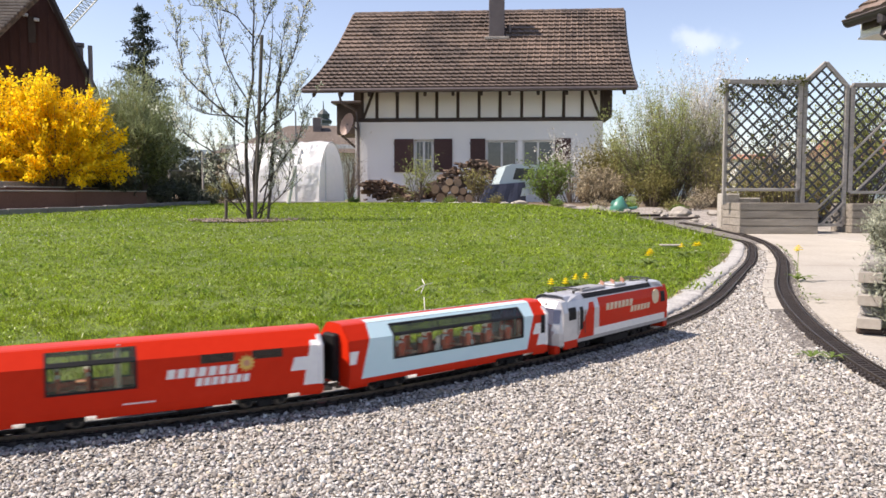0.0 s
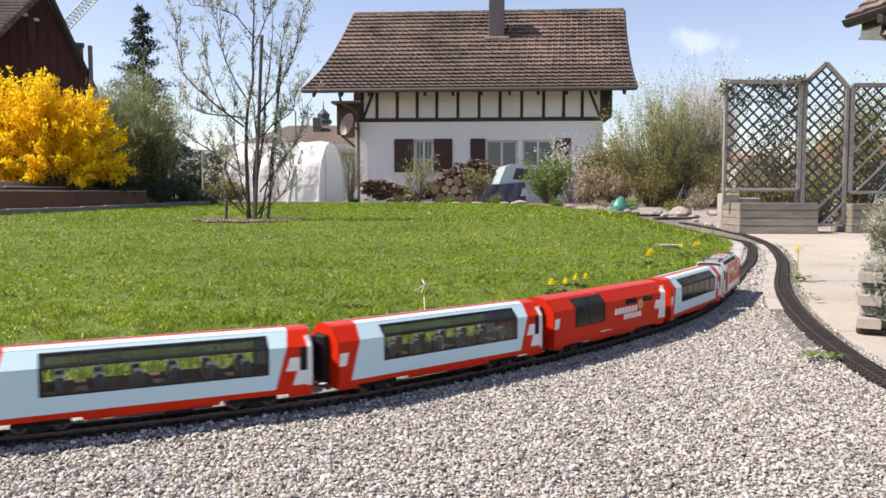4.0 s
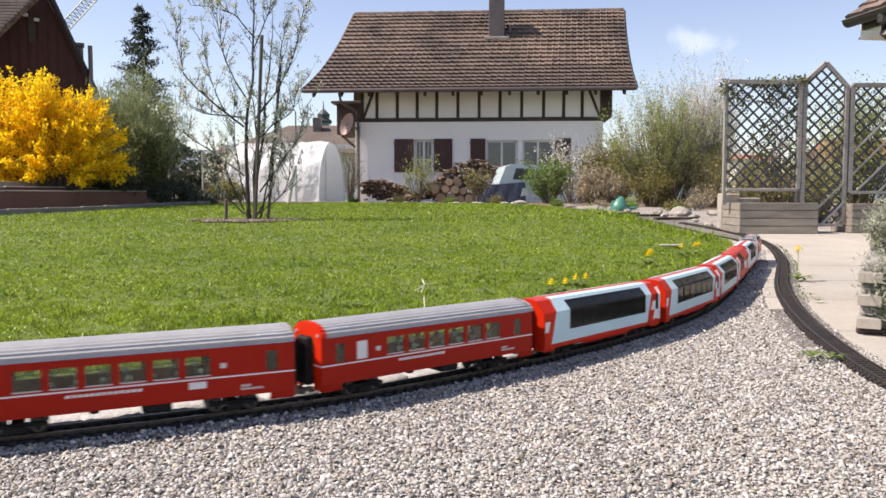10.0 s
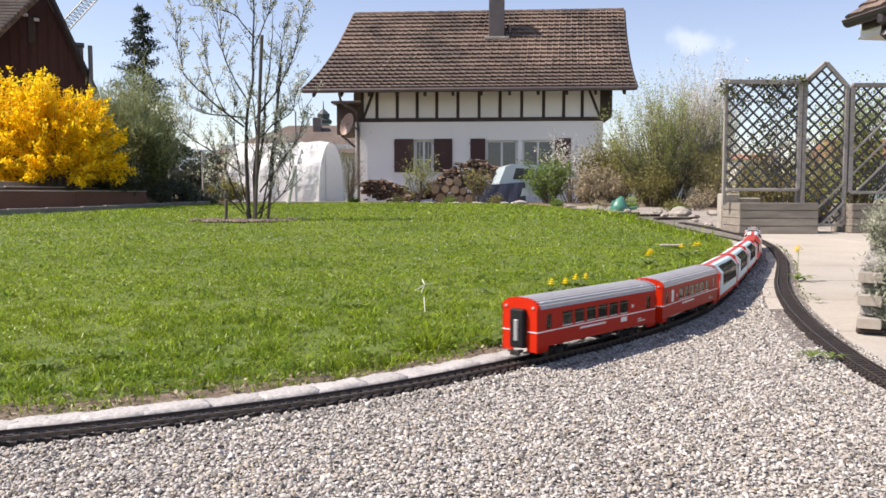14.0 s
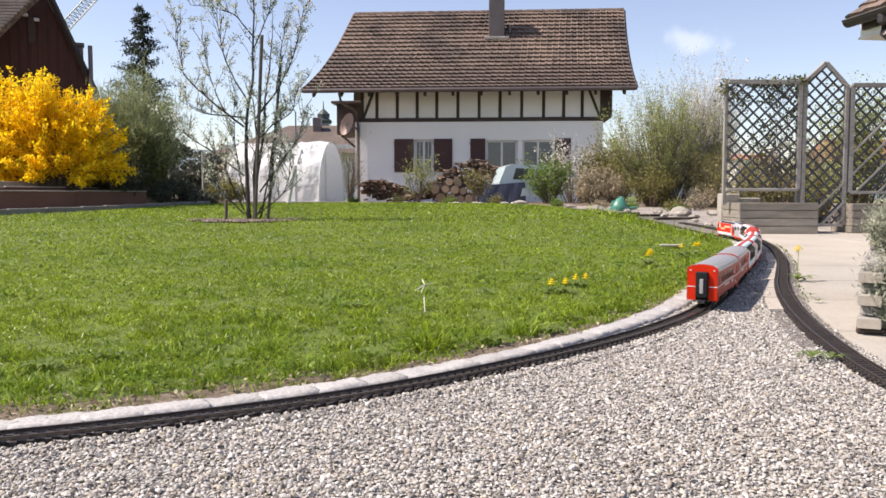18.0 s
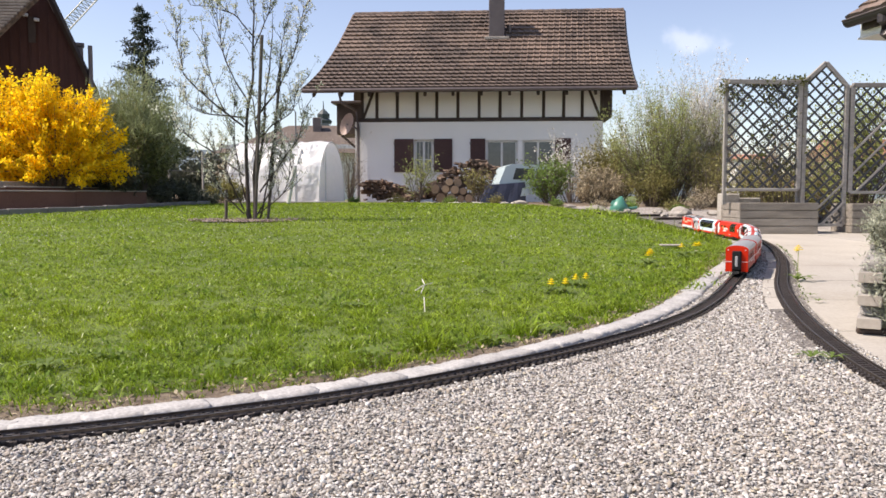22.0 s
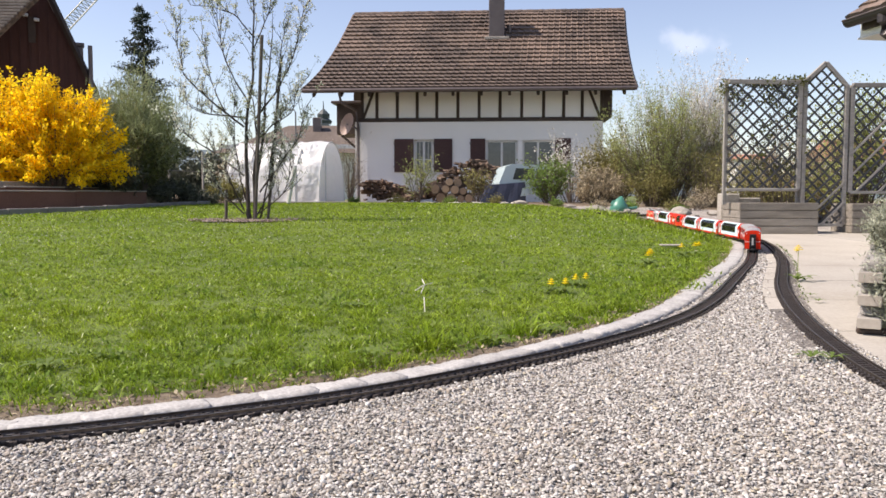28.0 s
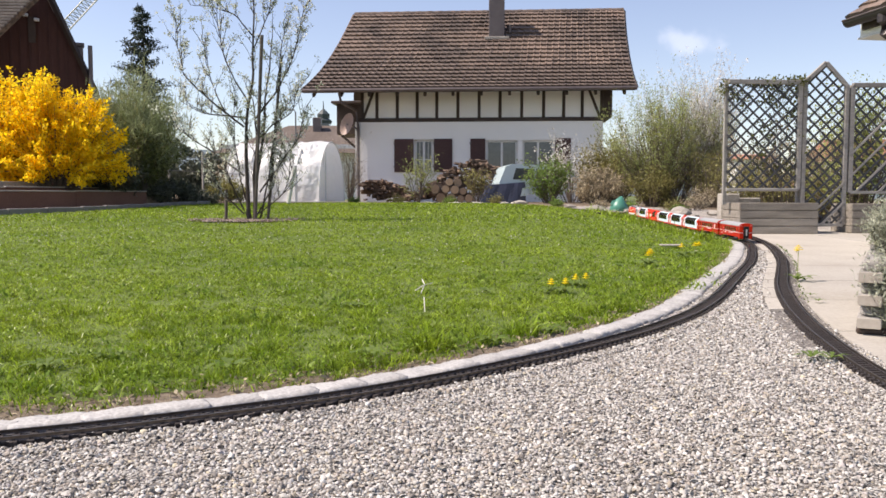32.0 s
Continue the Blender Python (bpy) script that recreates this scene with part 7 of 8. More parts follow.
forsythia("large forsythia bush in full yellow bloom", -9.0, 16.4, 0.50, 360, 1.75, 0.95, 2.48, 31)
forsythia("forsythia bush in full yellow bloom beside a larger one", -7.85, 16.2, 0.50, 330, 1.36, 0.85, 2.22, 36)
shrub("broom_shrub", "grey-green broom shrub with fine whippy shoots", -7.0, 18.2, 0.45, 110, 2.3, 2.2, "grey", 19000, 0.26, 33, jitter=0.05, deep=0.6, aspect=0.05, up=1.3, lift=0.0, spread=0.35, r=0.01)
shrub("broom_shrub", "low dark green shrub at the bed's corner", -6.75, 17.7, 0.45, 40, 1.35, 1.5, "climber", 6500, 0.10, 34, jitter=0.07, deep=0.6, aspect=0.3, up=0.3)
shrub("willow_shrub", "tall loose shrub with fresh yellow-green shoots", 5.1, 18.3, rz(18), 130, 2.45, 3.1, "spring", 23000, 0.055, 41, jitter=0.03, deep=0.6, aspect=0.28, up=0.9, lift=0.10, spread=0.30, r=0.010, kids=4, bend=0.09)
shrub("willow_shrub", "silvery catkin shoots standing above the shrub", 5.3, 18.5, rz(18), 60, 2.65, 3.2, "white", 5200, 0.045, 141, jitter=0.02, deep=0.6, aspect=0.32, up=0.9, lift=0.10, spread=0.26, r=0.008, kids=3, bend=0.07)
shrub("willow_shrub", "pale flowering shrub beside the trellis", 6.15, 18.7, rz(18), 70, 2.75, 1.9, "white", 19000, 0.05, 42, bend=0.08, kids=4, jitter=0.035, deep=0.8, aspect=0.4, up=0.8, spread=0.32)
shrub("blossom_shrub", "low olive twiggy shrub before the flowering shrub", 5.95, 17.3, rz(17), 40, 1.15, 1.5, "olive", 4200, 0.045, 142, jitter=0.04, aspect=0.4, up=0.6)
shrub("olive_shrub", "olive-green shrub at the house corner", 5.05, 23.4, rz(23), 60, 1.7, 2.2, "olive", 14000, 0.08, 43, jitter=0.09, deep=0.8, aspect=0.4)
shrub("laurel_bush", "small round fresh green bush by the parked van", 2.9, 21.6, rz(21.6), 34, 1.2, 1.3, "bush", 3000, 0.065, 44, jitter=0.05, deep=0.9, aspect=0.55)
shrub("dry_shrub", "low straw-brown shrub on the bed's edge", 3.85, 19.6, rz(19.6), 44, 0.82, 1.8, "dry", 6500, 0.07, 45, jitter=0.05, aspect=0.3)
shrub("dry_shrub", "low straw-brown shrub in the bed", 4.7, 17.8, rz(17.8), 34, 0.8, 1.3, "olive", 4200, 0.07, 46, jitter=0.06, aspect=0.3)
shrub("blossom_shrub", "thin shrub with white spring blossom", 3.85, 23.6, rz(23.4), 26, 1.85, 2.5, "white", 2100, 0.06, 47, jitter=0.06, aspect=0.7)
shrub("rose_bush", "thin young bush with yellow-green leaves by the woodpile", -0.75, 23.4, rz(23.4), 12, 1.45, 0.8, "spring", 900, 0.07, 48, jitter=0.05)
shrub("rose_bush", "small bush with reddish twigs before the logs", 0.95, 22.6, rz(22.6), 14, 1.1, 0.7, "olive", 800, 0.07, 49, jitter=0.05)
shrub("rose_bush", "bare climbing twigs by the house corner", -3.0, 25.6, rz(25), 16, 2.1, 0.6, "dry", 500, 0.06, 50, jitter=0.05)
shrub("hedge_shrub", "brown beech hedge behind the bed", -5.9, 25.0, 0.3, 30, 1.4, 2.4, "dry", 4500, 0.10, 51, jitter=0.12, aspect=0.5)
shrub("hedge_shrub", "low green shrub behind the bed", -5.6, 20.6, 0.35, 24, 0.5, 1.5, "olive", 3400, 0.06, 52, jitter=0.07, aspect=0.5)
shrub("garden_shrub", "leafy green shrub behind the trellis", 5.55, 10.6, rz(10), 44, 1.75, 1.2, "spring", 6000, 0.05, 53, jitter=0.06)
shrub("garden_shrub", "olive shrub glimpsed through the trellis", 4.5, 11.6, rz(11), 22, 0.9, 1.2, "olive", 2400, 0.05, 54, jitter=0.06)
shrub("garden_shrub", "bare brown shrub glimpsed through the trellis", 5.5, 13.5, rz(13), 30, 1.5, 1.8, "dry", 1100, 0.06, 55, jitter=0.06)
shrub("garden_shrub", "brown twiggy shrub behind the pointed trellis", 5.75, 12.2, rz(12), 40, 1.25, 1.3, "dry", 2600, 0.05, 58, jitter=0.05)
shrub("garden_shrub", "olive shrub behind the pointed trellis", 5.35, 11.4, rz(11), 24, 0.75, 0.9, "olive", 2200, 0.05, 59, jitter=0.05)
shrub("lavender", "grey-green lavender spilling over the timber bed", 1.462, 2.575, 0.0, 90, 0.27, 0.10, "lavender", 7000, 0.020, 56, jitter=0.012, r=0.0022, aspect=0.2, up=0.8, depth=1)
shrub("lavender", "grey lavender clump at the bed's far end", 1.875, 3.34, 0.22, 60, 0.20, 0.17, "lavender", 5200, 0.022, 57, jitter=0.014, r=0.0022, aspect=0.2, up=0.8, depth=1)

for i, (gx, gy, gl, gn) in enumerate(((-8.9, 16.25, "climber", 1500), (-8.2, 16.8, "hedge", 1500), (-7.5, 17.35, "hedge", 1500), (-6.9, 17.8, "climber", 1300), (-9.5, 15.75, "olive", 1500), (-6.2, 18.5, "hedge", 1600), (-8.5, 16.55, "dry", 1300), (-7.2, 17.6, "dry", 1200))):
    shrub("ground_cover", "low leafy ground cover on the flower bed", gx, gy, 0.5, 30, 0.36, 1.0, gl, gn * 2, 0.05, 70 + i, jitter=0.06, group="ground cover plants", r=0.006, depth=1)
for i, (gx, gy, gh, gw, gl) in enumerate(((3.75, 15.8, 0.16, 0.5, "bush"), (4.3, 14.9, 0.22, 0.6, "olive"), (3.3, 16.6, 0.18, 0.6, "dry"), (2.6, 18.2, 0.16, 0.6, "bush"), (4.9, 15.4, 0.35, 0.8, "dry"), (4.1, 13.7, 0.14, 0.4, "bush"), (1.4, 20.6, 0.25, 0.7, "olive"), (0.2, 21.6, 0.2, 0.7, "bush"), (-1.3, 22.2, 0.25, 0.9, "climber"), (-2.5, 22.6, 0.2, 0.8, "bush"), (5.4, 16.6, 0.5, 1.0, "dry"))):
    shrub("ground_cover", "low tuft of spring growth on the bed's edge", gx, gy, rz(gy), 22, gh, gw, gl, 900, 0.035, 90 + i, jitter=0.03, group="tufts along the bed", r=0.004, depth=1)
# added dark plants stand in for the foliage shadow beside the bed wall
for gx, gy, gz in ((-6.35, 18.1, 0.36), (-6.05, 18.75, 0.28), (-6.6, 17.9, 0.42), (-5.85, 19.5, 0.25)):
    shrub("dark_shrub", "low dark shrub added for the foliage shadow at the end of the bed wall", gx, gy, gz, 26, 0.34, 0.9, "hedge", 2600, 0.06, int(-gx * 100), jitter=0.06, group="dark shrubs in the bed", r=0.006, depth=1)
shrub("dark_shrub", "low dark shrub under the forsythia", -7.0, 17.0, 0.5, 30, 0.75, 1.5, "hedge", 4000, 0.08, 77, jitter=0.07)


def climber():
    """The climbing plant in the first trellis."""
    rng = np.random.default_rng(8)
    root = thing("climbing_plant", "climbing plant with small green leaves on the trellis", "climbing plant", at=Matrix.Translation((3.9, 9.05, 0.36)))
    tw = Twigs(61)
    for i in range(7):
        tw.limb((0.03 * i - 0.1, 0.0, 0), (-0.05 + 0.04 * i - 0.12, 0, 1), 1.0 + 0.06 * i, 0.006, 2, bend=0.22, lift=0.12, kids=4, spread=0.6, sides=4, shrink=0.4, leafy_from=1)
    for i in range(16):
        tw.limb((-0.66 + 0.055 * i, -0.01, 1.34), (tw.rnd.uniform(-1, 1), 0.0, tw.rnd.uniform(-0.3, 0.25)), 0.26, 0.004, 1, bend=0.3, lift=0.0, kids=3, spread=0.7, sides=3, leafy_from=1)
    for i in range(len(tw.g.v)):
        x, y, z = tw.g.v[i]
        tw.g.v[i] = (max(-0.72, min(0.14, x)), y * 0.25, min(z, 1.40 + 0.02 * math.sin(x * 40)))
    tw.tips = [(max(-0.74, min(0.16, x)), y * 0.3, min(z, 1.40 + 0.02 * math.sin(x * 40))) for x, y, z in tw.tips]
    clothe("climbing_plant", tw, root, LEAF["climber"], rng, 2300, 0.036, 0.026, 0.6, 0.1)


climber()


def spruce():
    rng = np.random.default_rng(12)
    root = thing("spruce_tree", "slim dark green spruce tree", "tree", at=Matrix.Translation((-14.2, 38, 0.2)))
    g = Geo().tube([(0, 0, 0), (0.05, 0, 5), (0, 0, 9.3)], [0.16, 0.09, 0.015], 7)
    cs = []
    rnd = random.Random(6)
    z = 2.0
    while z < 9.2:
        reach = (9.4 - z) * 0.34 + 0.10
        for k in range(5):
            a = rnd.uniform(0, 6.283)
            L = reach * rnd.uniform(0.55, 1.25)
            d = Vector((math.cos(a), math.sin(a), rnd.uniform(-0.25, 0.15)))
            tip = Vector((0, 0, z)) + d * L + Vector((0, 0, 0.12 * L))
            g.tube([(0, 0, z), tuple(Vector((0, 0, z)).lerp(tip, 0.5) - Vector((0, 0, 0.06 * L))), tuple(tip)], [0.025, 0.016, 0.006], 4, cap=False)
            m = int(20 + 40 * L)
            t = np.array([rnd.uniform(0.15, 1.05) for _ in range(m)])[:, None]
            c = np.array([[0, 0, z]]) * (1 - t) + np.array([tuple(tip)]) * t + rng.normal(size=(m, 3)) * np.array([0.07, 0.07, 0.045]) * (0.5 + L * 0.5)
            cs.append(c)
        z += 0.27
    c = np.vstack(cs)
    part("trunk", g, MAT["bark"], root)
    v, f = kites(c, rng.uniform(0.12, 0.26, len(c)), rng, 0.28, -0.3)
    part("needles", raw_mesh("needles", v, f, LEAF["dark"]), None, root)


spruce()


def far_woods():
    """Wooded hills on the skyline and trees beyond the garden."""
    rng = np.random.default_rng(15)
    g = Geo()
    pts = [(-3200, 0), (-2400, 110), (-1600, 150), (-900, 148), (-500, 118), (-100, 62), (400, 40), (900, 52), (1500, 66), (2300, 58), (3200, 20)]
    xs = np.linspace(-3200, 3200, 120)
    top = np.interp(xs, [p[0] for p in pts], [p[1] for p in pts])
    v, f = [], []
    for j, (yy, k) in enumerate(((1500, 0.0), (1800, 0.55), (2200, 1.0), (3000, 0.6))):
        for x, h in zip(xs, top):
            v.append((x, yy, -1 + h * k + 6 * k * noise.noise(Vector((x * 0.01, yy * 0.01, 0)))))
    n = len(xs)
    for j in range(3):
        f += [(j * n + i, j * n + i + 1, (j + 1) * n + i + 1, (j + 1) * n + i) for i in range(n - 1)]
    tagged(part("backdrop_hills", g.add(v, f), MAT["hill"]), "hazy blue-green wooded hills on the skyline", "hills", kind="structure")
    cs = []
    for x, y, w, h in ((-24, 70, 10, 4.6), (-34, 80, 12, 5.5), (-16, 75, 6, 4.2), (-45, 90, 14, 7), (-20, 110, 14, 5.6), (52, 110, 12, 4.0), (-9.5, 46, 3, 1.8), (-13, 44, 4, 2.2), (-17, 46, 4, 2.4), (-21, 46, 4, 2.4)):
        m = int(2000 + 60 * w * h)
        d = rng.normal(size=(m, 3))
        d /= np.linalg.norm(d, axis=1)[:, None]
        lump = 1 + 0.25 * np.sin(d[:, 0] * 7 + x) * np.cos(d[:, 2] * 6)
        cs.append(np.c_[x + d[:, 0] * w / 2 * lump, y + d[:, 1] * w / 3 * lump, np.maximum(0.1, h * 0.45 + d[:, 2] * h * 0.55 * lump)])
    c = np.vstack(cs)
    v, f = kites(c, rng.uniform(0.2, 0.5, len(c)), rng, 0.6, 0.1)
    tagged(part("far_trees", raw_mesh("far_trees", v, f, LEAF["hedge"]), None), "dark far trees and hedges beyond the garden", "trees", kind="stuff")


# the haze of distance is mixed into the hills' blue-grey colour
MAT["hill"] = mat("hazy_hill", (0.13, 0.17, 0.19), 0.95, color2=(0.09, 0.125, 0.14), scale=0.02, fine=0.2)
far_woods()


def cloud_material():
    """Thin vapour: densest in the middle of the sheet, torn by noise, clear at the edges."""
    m = bpy.data.materials.new("cloud_vapour")
    m.use_nodes = True
    t = m.node_tree
    # the cloud's sunlit white is a glow of the sheet itself
    em = t.nodes.new("ShaderNodeEmission")
    em.inputs["Color"].default_value = (0.93, 0.95, 1.0, 1)
    em.inputs["Strength"].default_value = 1.45
    tr = t.nodes.new("ShaderNodeBsdfTransparent")
    co = t.nodes.new("ShaderNodeTexCoord")
    mp = t.nodes.new("ShaderNodeMapping")
    mp.inputs["Location"].default_value = (-1.0, -1.0, 0)
    mp.inputs["Scale"].default_value = (2, 2, 0)
    t.links.new(co.outputs["Generated"], mp.inputs["Vector"])
    ln = t.nodes.new("ShaderNodeVectorMath")
    ln.operation = "LENGTH"
    t.links.new(mp.outputs[0], ln.inputs[0])
    nz = t.nodes.new("ShaderNodeTexNoise")
    nz.inputs["Scale"].default_value, nz.inputs["Detail"].default_value = 0.017, 6
    t.links.new(co.outputs["Object"], nz.inputs["Vector"])
    add = t.nodes.new("ShaderNodeMath")
    add.operation = "MULTIPLY_ADD"
    add.inputs[1].default_value = -1.7
    t.links.new(nz.outputs["Fac"], add.inputs[0])
    t.links.new(ln.outputs["Value"], add.inputs[2])
    mr = t.nodes.new("ShaderNodeMapRange")
    mr.interpolation_type = "SMOOTHERSTEP"
    mr.inputs["From Min"].default_value, mr.inputs["From Max"].default_value = -0.85, 0.10
    mr.inputs["To Min"].default_value, mr.inputs["To Max"].default_value = 0.84, 1.0
    t.links.new(add.outputs[0], mr.inputs["Value"])
    mx = t.nodes.new("ShaderNodeMixShader")
    t.links.new(mr.outputs[0], mx.inputs[0])
    t.links.new(em.outputs[0], mx.inputs[1])
    t.links.new(tr.outputs[0], mx.inputs[2])
    t.links.new(mx.outputs[0], t.nodes["Material Output"].inputs["Surface"])
    return m


MAT["cloud"] = cloud_material()


def cloud():
    """A small fair-weather cloud: a thin, slightly domed sheet in the far sky."""
    g = Geo()
    n, k = 16, 8
    v = [(-105 + 210 * i / n, 12 * math.sin(math.pi * i / n), -50 + 100 * j / k) for j in range(k + 1) for i in range(n + 1)]
    v = [(x, z, -y) for x, y, z in v]
    g.add(v, [(j * (n + 1) + i, j * (n + 1) + i + 1, (j + 1) * (n + 1) + i + 1, (j + 1) * (n + 1) + i) for j in range(k) for i in range(n)])
    ob = part("cloud", g, MAT["cloud"], smooth=True)
    return tagged(ob, "small white fair-weather cloud in the blue sky", "cloud", kind="structure")


CLOUD = cloud()
# ---- loose gravel ----
def near_line(line, x, y, step=5):
    """Distance from each point x, y to a line."""
    q = line[::step]
    best = np.full(len(x), 9.0)
    for i in range(0, len(x), 4000):
        d = (x[i:i + 4000, None] - q[None, :, 0]) ** 2 + (y[i:i + 4000, None] - q[None, :, 1]) ** 2
        best[i:i + 4000] = np.sqrt(d.min(axis=1))
    return best


def pebbles():
    rng = np.random.default_rng(2)
    bm = bmesh.new()
    bmesh.ops.create_icosphere(bm, subdivisions=1, radius=1)
    bm.verts.ensure_lookup_table()
    ball = np.array([v.co[:] for v in bm.verts]), np.array([[v.index for v in f.verts] for f in bm.faces])
    bm.free()
    chip = np.array([[1, 0, 0], [0, 1, 0], [-1, 0, 0], [0, -1, 0], [0.15, 0.1, 0.9], [0, 0, -0.9], [0.6, 0.62, 0.62], [-0.62, 0.58, 0.62], [-0.6, -0.6, 0.6], [0.58, -0.62, 0.62]]) * 0.97, \
        np.array([[0, 6, 4], [6, 1, 4], [1, 7, 4], [7, 2, 4], [2, 8, 4], [8, 3, 4], [3, 9, 4], [9, 0, 4], [0, 1, 6], [1, 2, 7], [2, 3, 8], [3, 0, 9]])
    main_in = beside(-0.02, 120, 1880, 4)
    xs, ys, rs = [], [], []
    for y0, y1, gap, r in ((0.95, 1.6, 0.0054, 0.0034), (1.6, 2.5, 0.0053, 0.0032), (2.5, 3.5, 0.0062, 0.0035), (3.5, 6.5, 0.0088, 0.0046)):
        x0, x1 = -0.62 * y1 - 0.15, 0.62 * y1 + 0.15
        gx, gy = np.meshgrid(np.arange(x0, x1, gap), np.arange(y0, y1, gap))
        gx = gx.ravel() + rng.uniform(-0.5, 0.5, gx.size) * gap
        gy = gy.ravel() + rng.uniform(-0.5, 0.5, gy.size) * gap
        ok = (np.abs(gx) < 0.58 * gy + 0.06) & rect_inside(GRAVEL, gx, gy)
        gx, gy = gx[ok], gy[ok]
        rr = np.minimum(r * rng.lognormal(0, 0.28, len(gx)), 1.9 * r)
        xs.append(gx), ys.append(gy), rs.append(rr)
    # coarser stones where nobody looks closely: behind and beside
    gx, gy = np.meshgrid(np.arange(-2.6, 2.2, 0.026), np.arange(-1.0, 1.9, 0.026))
    gx = gx.ravel() + rng.uniform(-0.5, 0.5, gx.size) * 0.026
    gy = gy.ravel() + rng.uniform(-0.5, 0.5, gy.size) * 0.026
    ok = rect_inside(GRAVEL, gx, gy) & ~((gy > 0.95) & (np.abs(gx) < 0.58 * gy + 0.06)) & (gy < 1.9)
    xs.append(gx[ok]), ys.append(gy[ok]), rs.append(0.0105 * rng.lognormal(0, 0.25, int(ok.sum())))
    x, y, r = np.concatenate(xs), np.concatenate(ys), np.clip(np.concatenate(rs), 0.0024, 0.018)
    dm, ds = near_line(MAIN, x, y), near_line(SIDE, x, y)
    d = np.minimum(dm, ds)
    inside = d < 0.042
    keep = ~inside | (rng.random(len(x)) < 0.5)
    keep &= ~((ds < 0.096) & (dm > 0.10) & (y > 2.35) & (y < 6.3) & (rng.random(len(x)) < 0.93))
    x, y, r, d = x[keep], y[keep], r[keep], d[keep]
    r = np.where(d < 0.046, np.minimum(r, 0.0055), r)
    n = len(x)
    z = rise(y) + r * rng.uniform(-0.5, 1.0, n)
    z = np.where(d < 0.046, rise(y) + 0.002, z)
    z += np.where((d > 0.044) & (d < 0.09), 0.004, 0)
    sc = np.c_[r * rng.uniform(0.8, 1.35, n), r * rng.uniform(0.7, 1.1, n), r * rng.uniform(0.45, 0.8, n)]
    q = rng.normal(size=(n, 4)) * np.array([1, 0.22, 0.22, 1])
    q /= np.linalg.norm(q, axis=1)[:, None]
    w, a, b, c = q.T
    R = np.stack([np.stack([1 - 2 * (b * b + c * c), 2 * (a * b - c * w), 2 * (a * c + b * w)], 1), np.stack([2 * (a * b + c * w), 1 - 2 * (a * a + c * c), 2 * (b * c - a * w)], 1),
                  np.stack([2 * (a * c - b * w), 2 * (b * c + a * w), 1 - 2 * (a * a + b * b)], 1)], 1)
    vs, fs, k = [], [], 0
    for (base, tri), pick in ((ball, (y < 1.15) & (y > 0.93)), (chip, (y >= 1.15) | (y <= 0.93))):
        m = int(pick.sum())
        lumps = base[None] * (1 + rng.uniform(-0.32, 0.32, (m, len(base), 1)))
        v = np.einsum("nij,nkj->nki", R[pick], lumps * sc[pick][:, None, :]) + np.c_[x, y, z][pick][:, None, :]
        vs.append(v.reshape(-1, 3))
        fs.append((tri[None] + (np.arange(m) * len(base))[:, None, None]).reshape(-1, 3) + k)
        k += m * len(base)
    tagged(part("pebbles", raw_mesh("pebbles", np.vstack(vs), np.vstack(fs), MAT["pebble"]), None), "loose pale grey and beige pebbles", "gravel", kind="stuff")


pebbles()


# ---- grass ----
GRASSY = [tuple(p) for p in beside(0.055, 120, 1880, 12)] + LAWN[len(lawn_edge):]


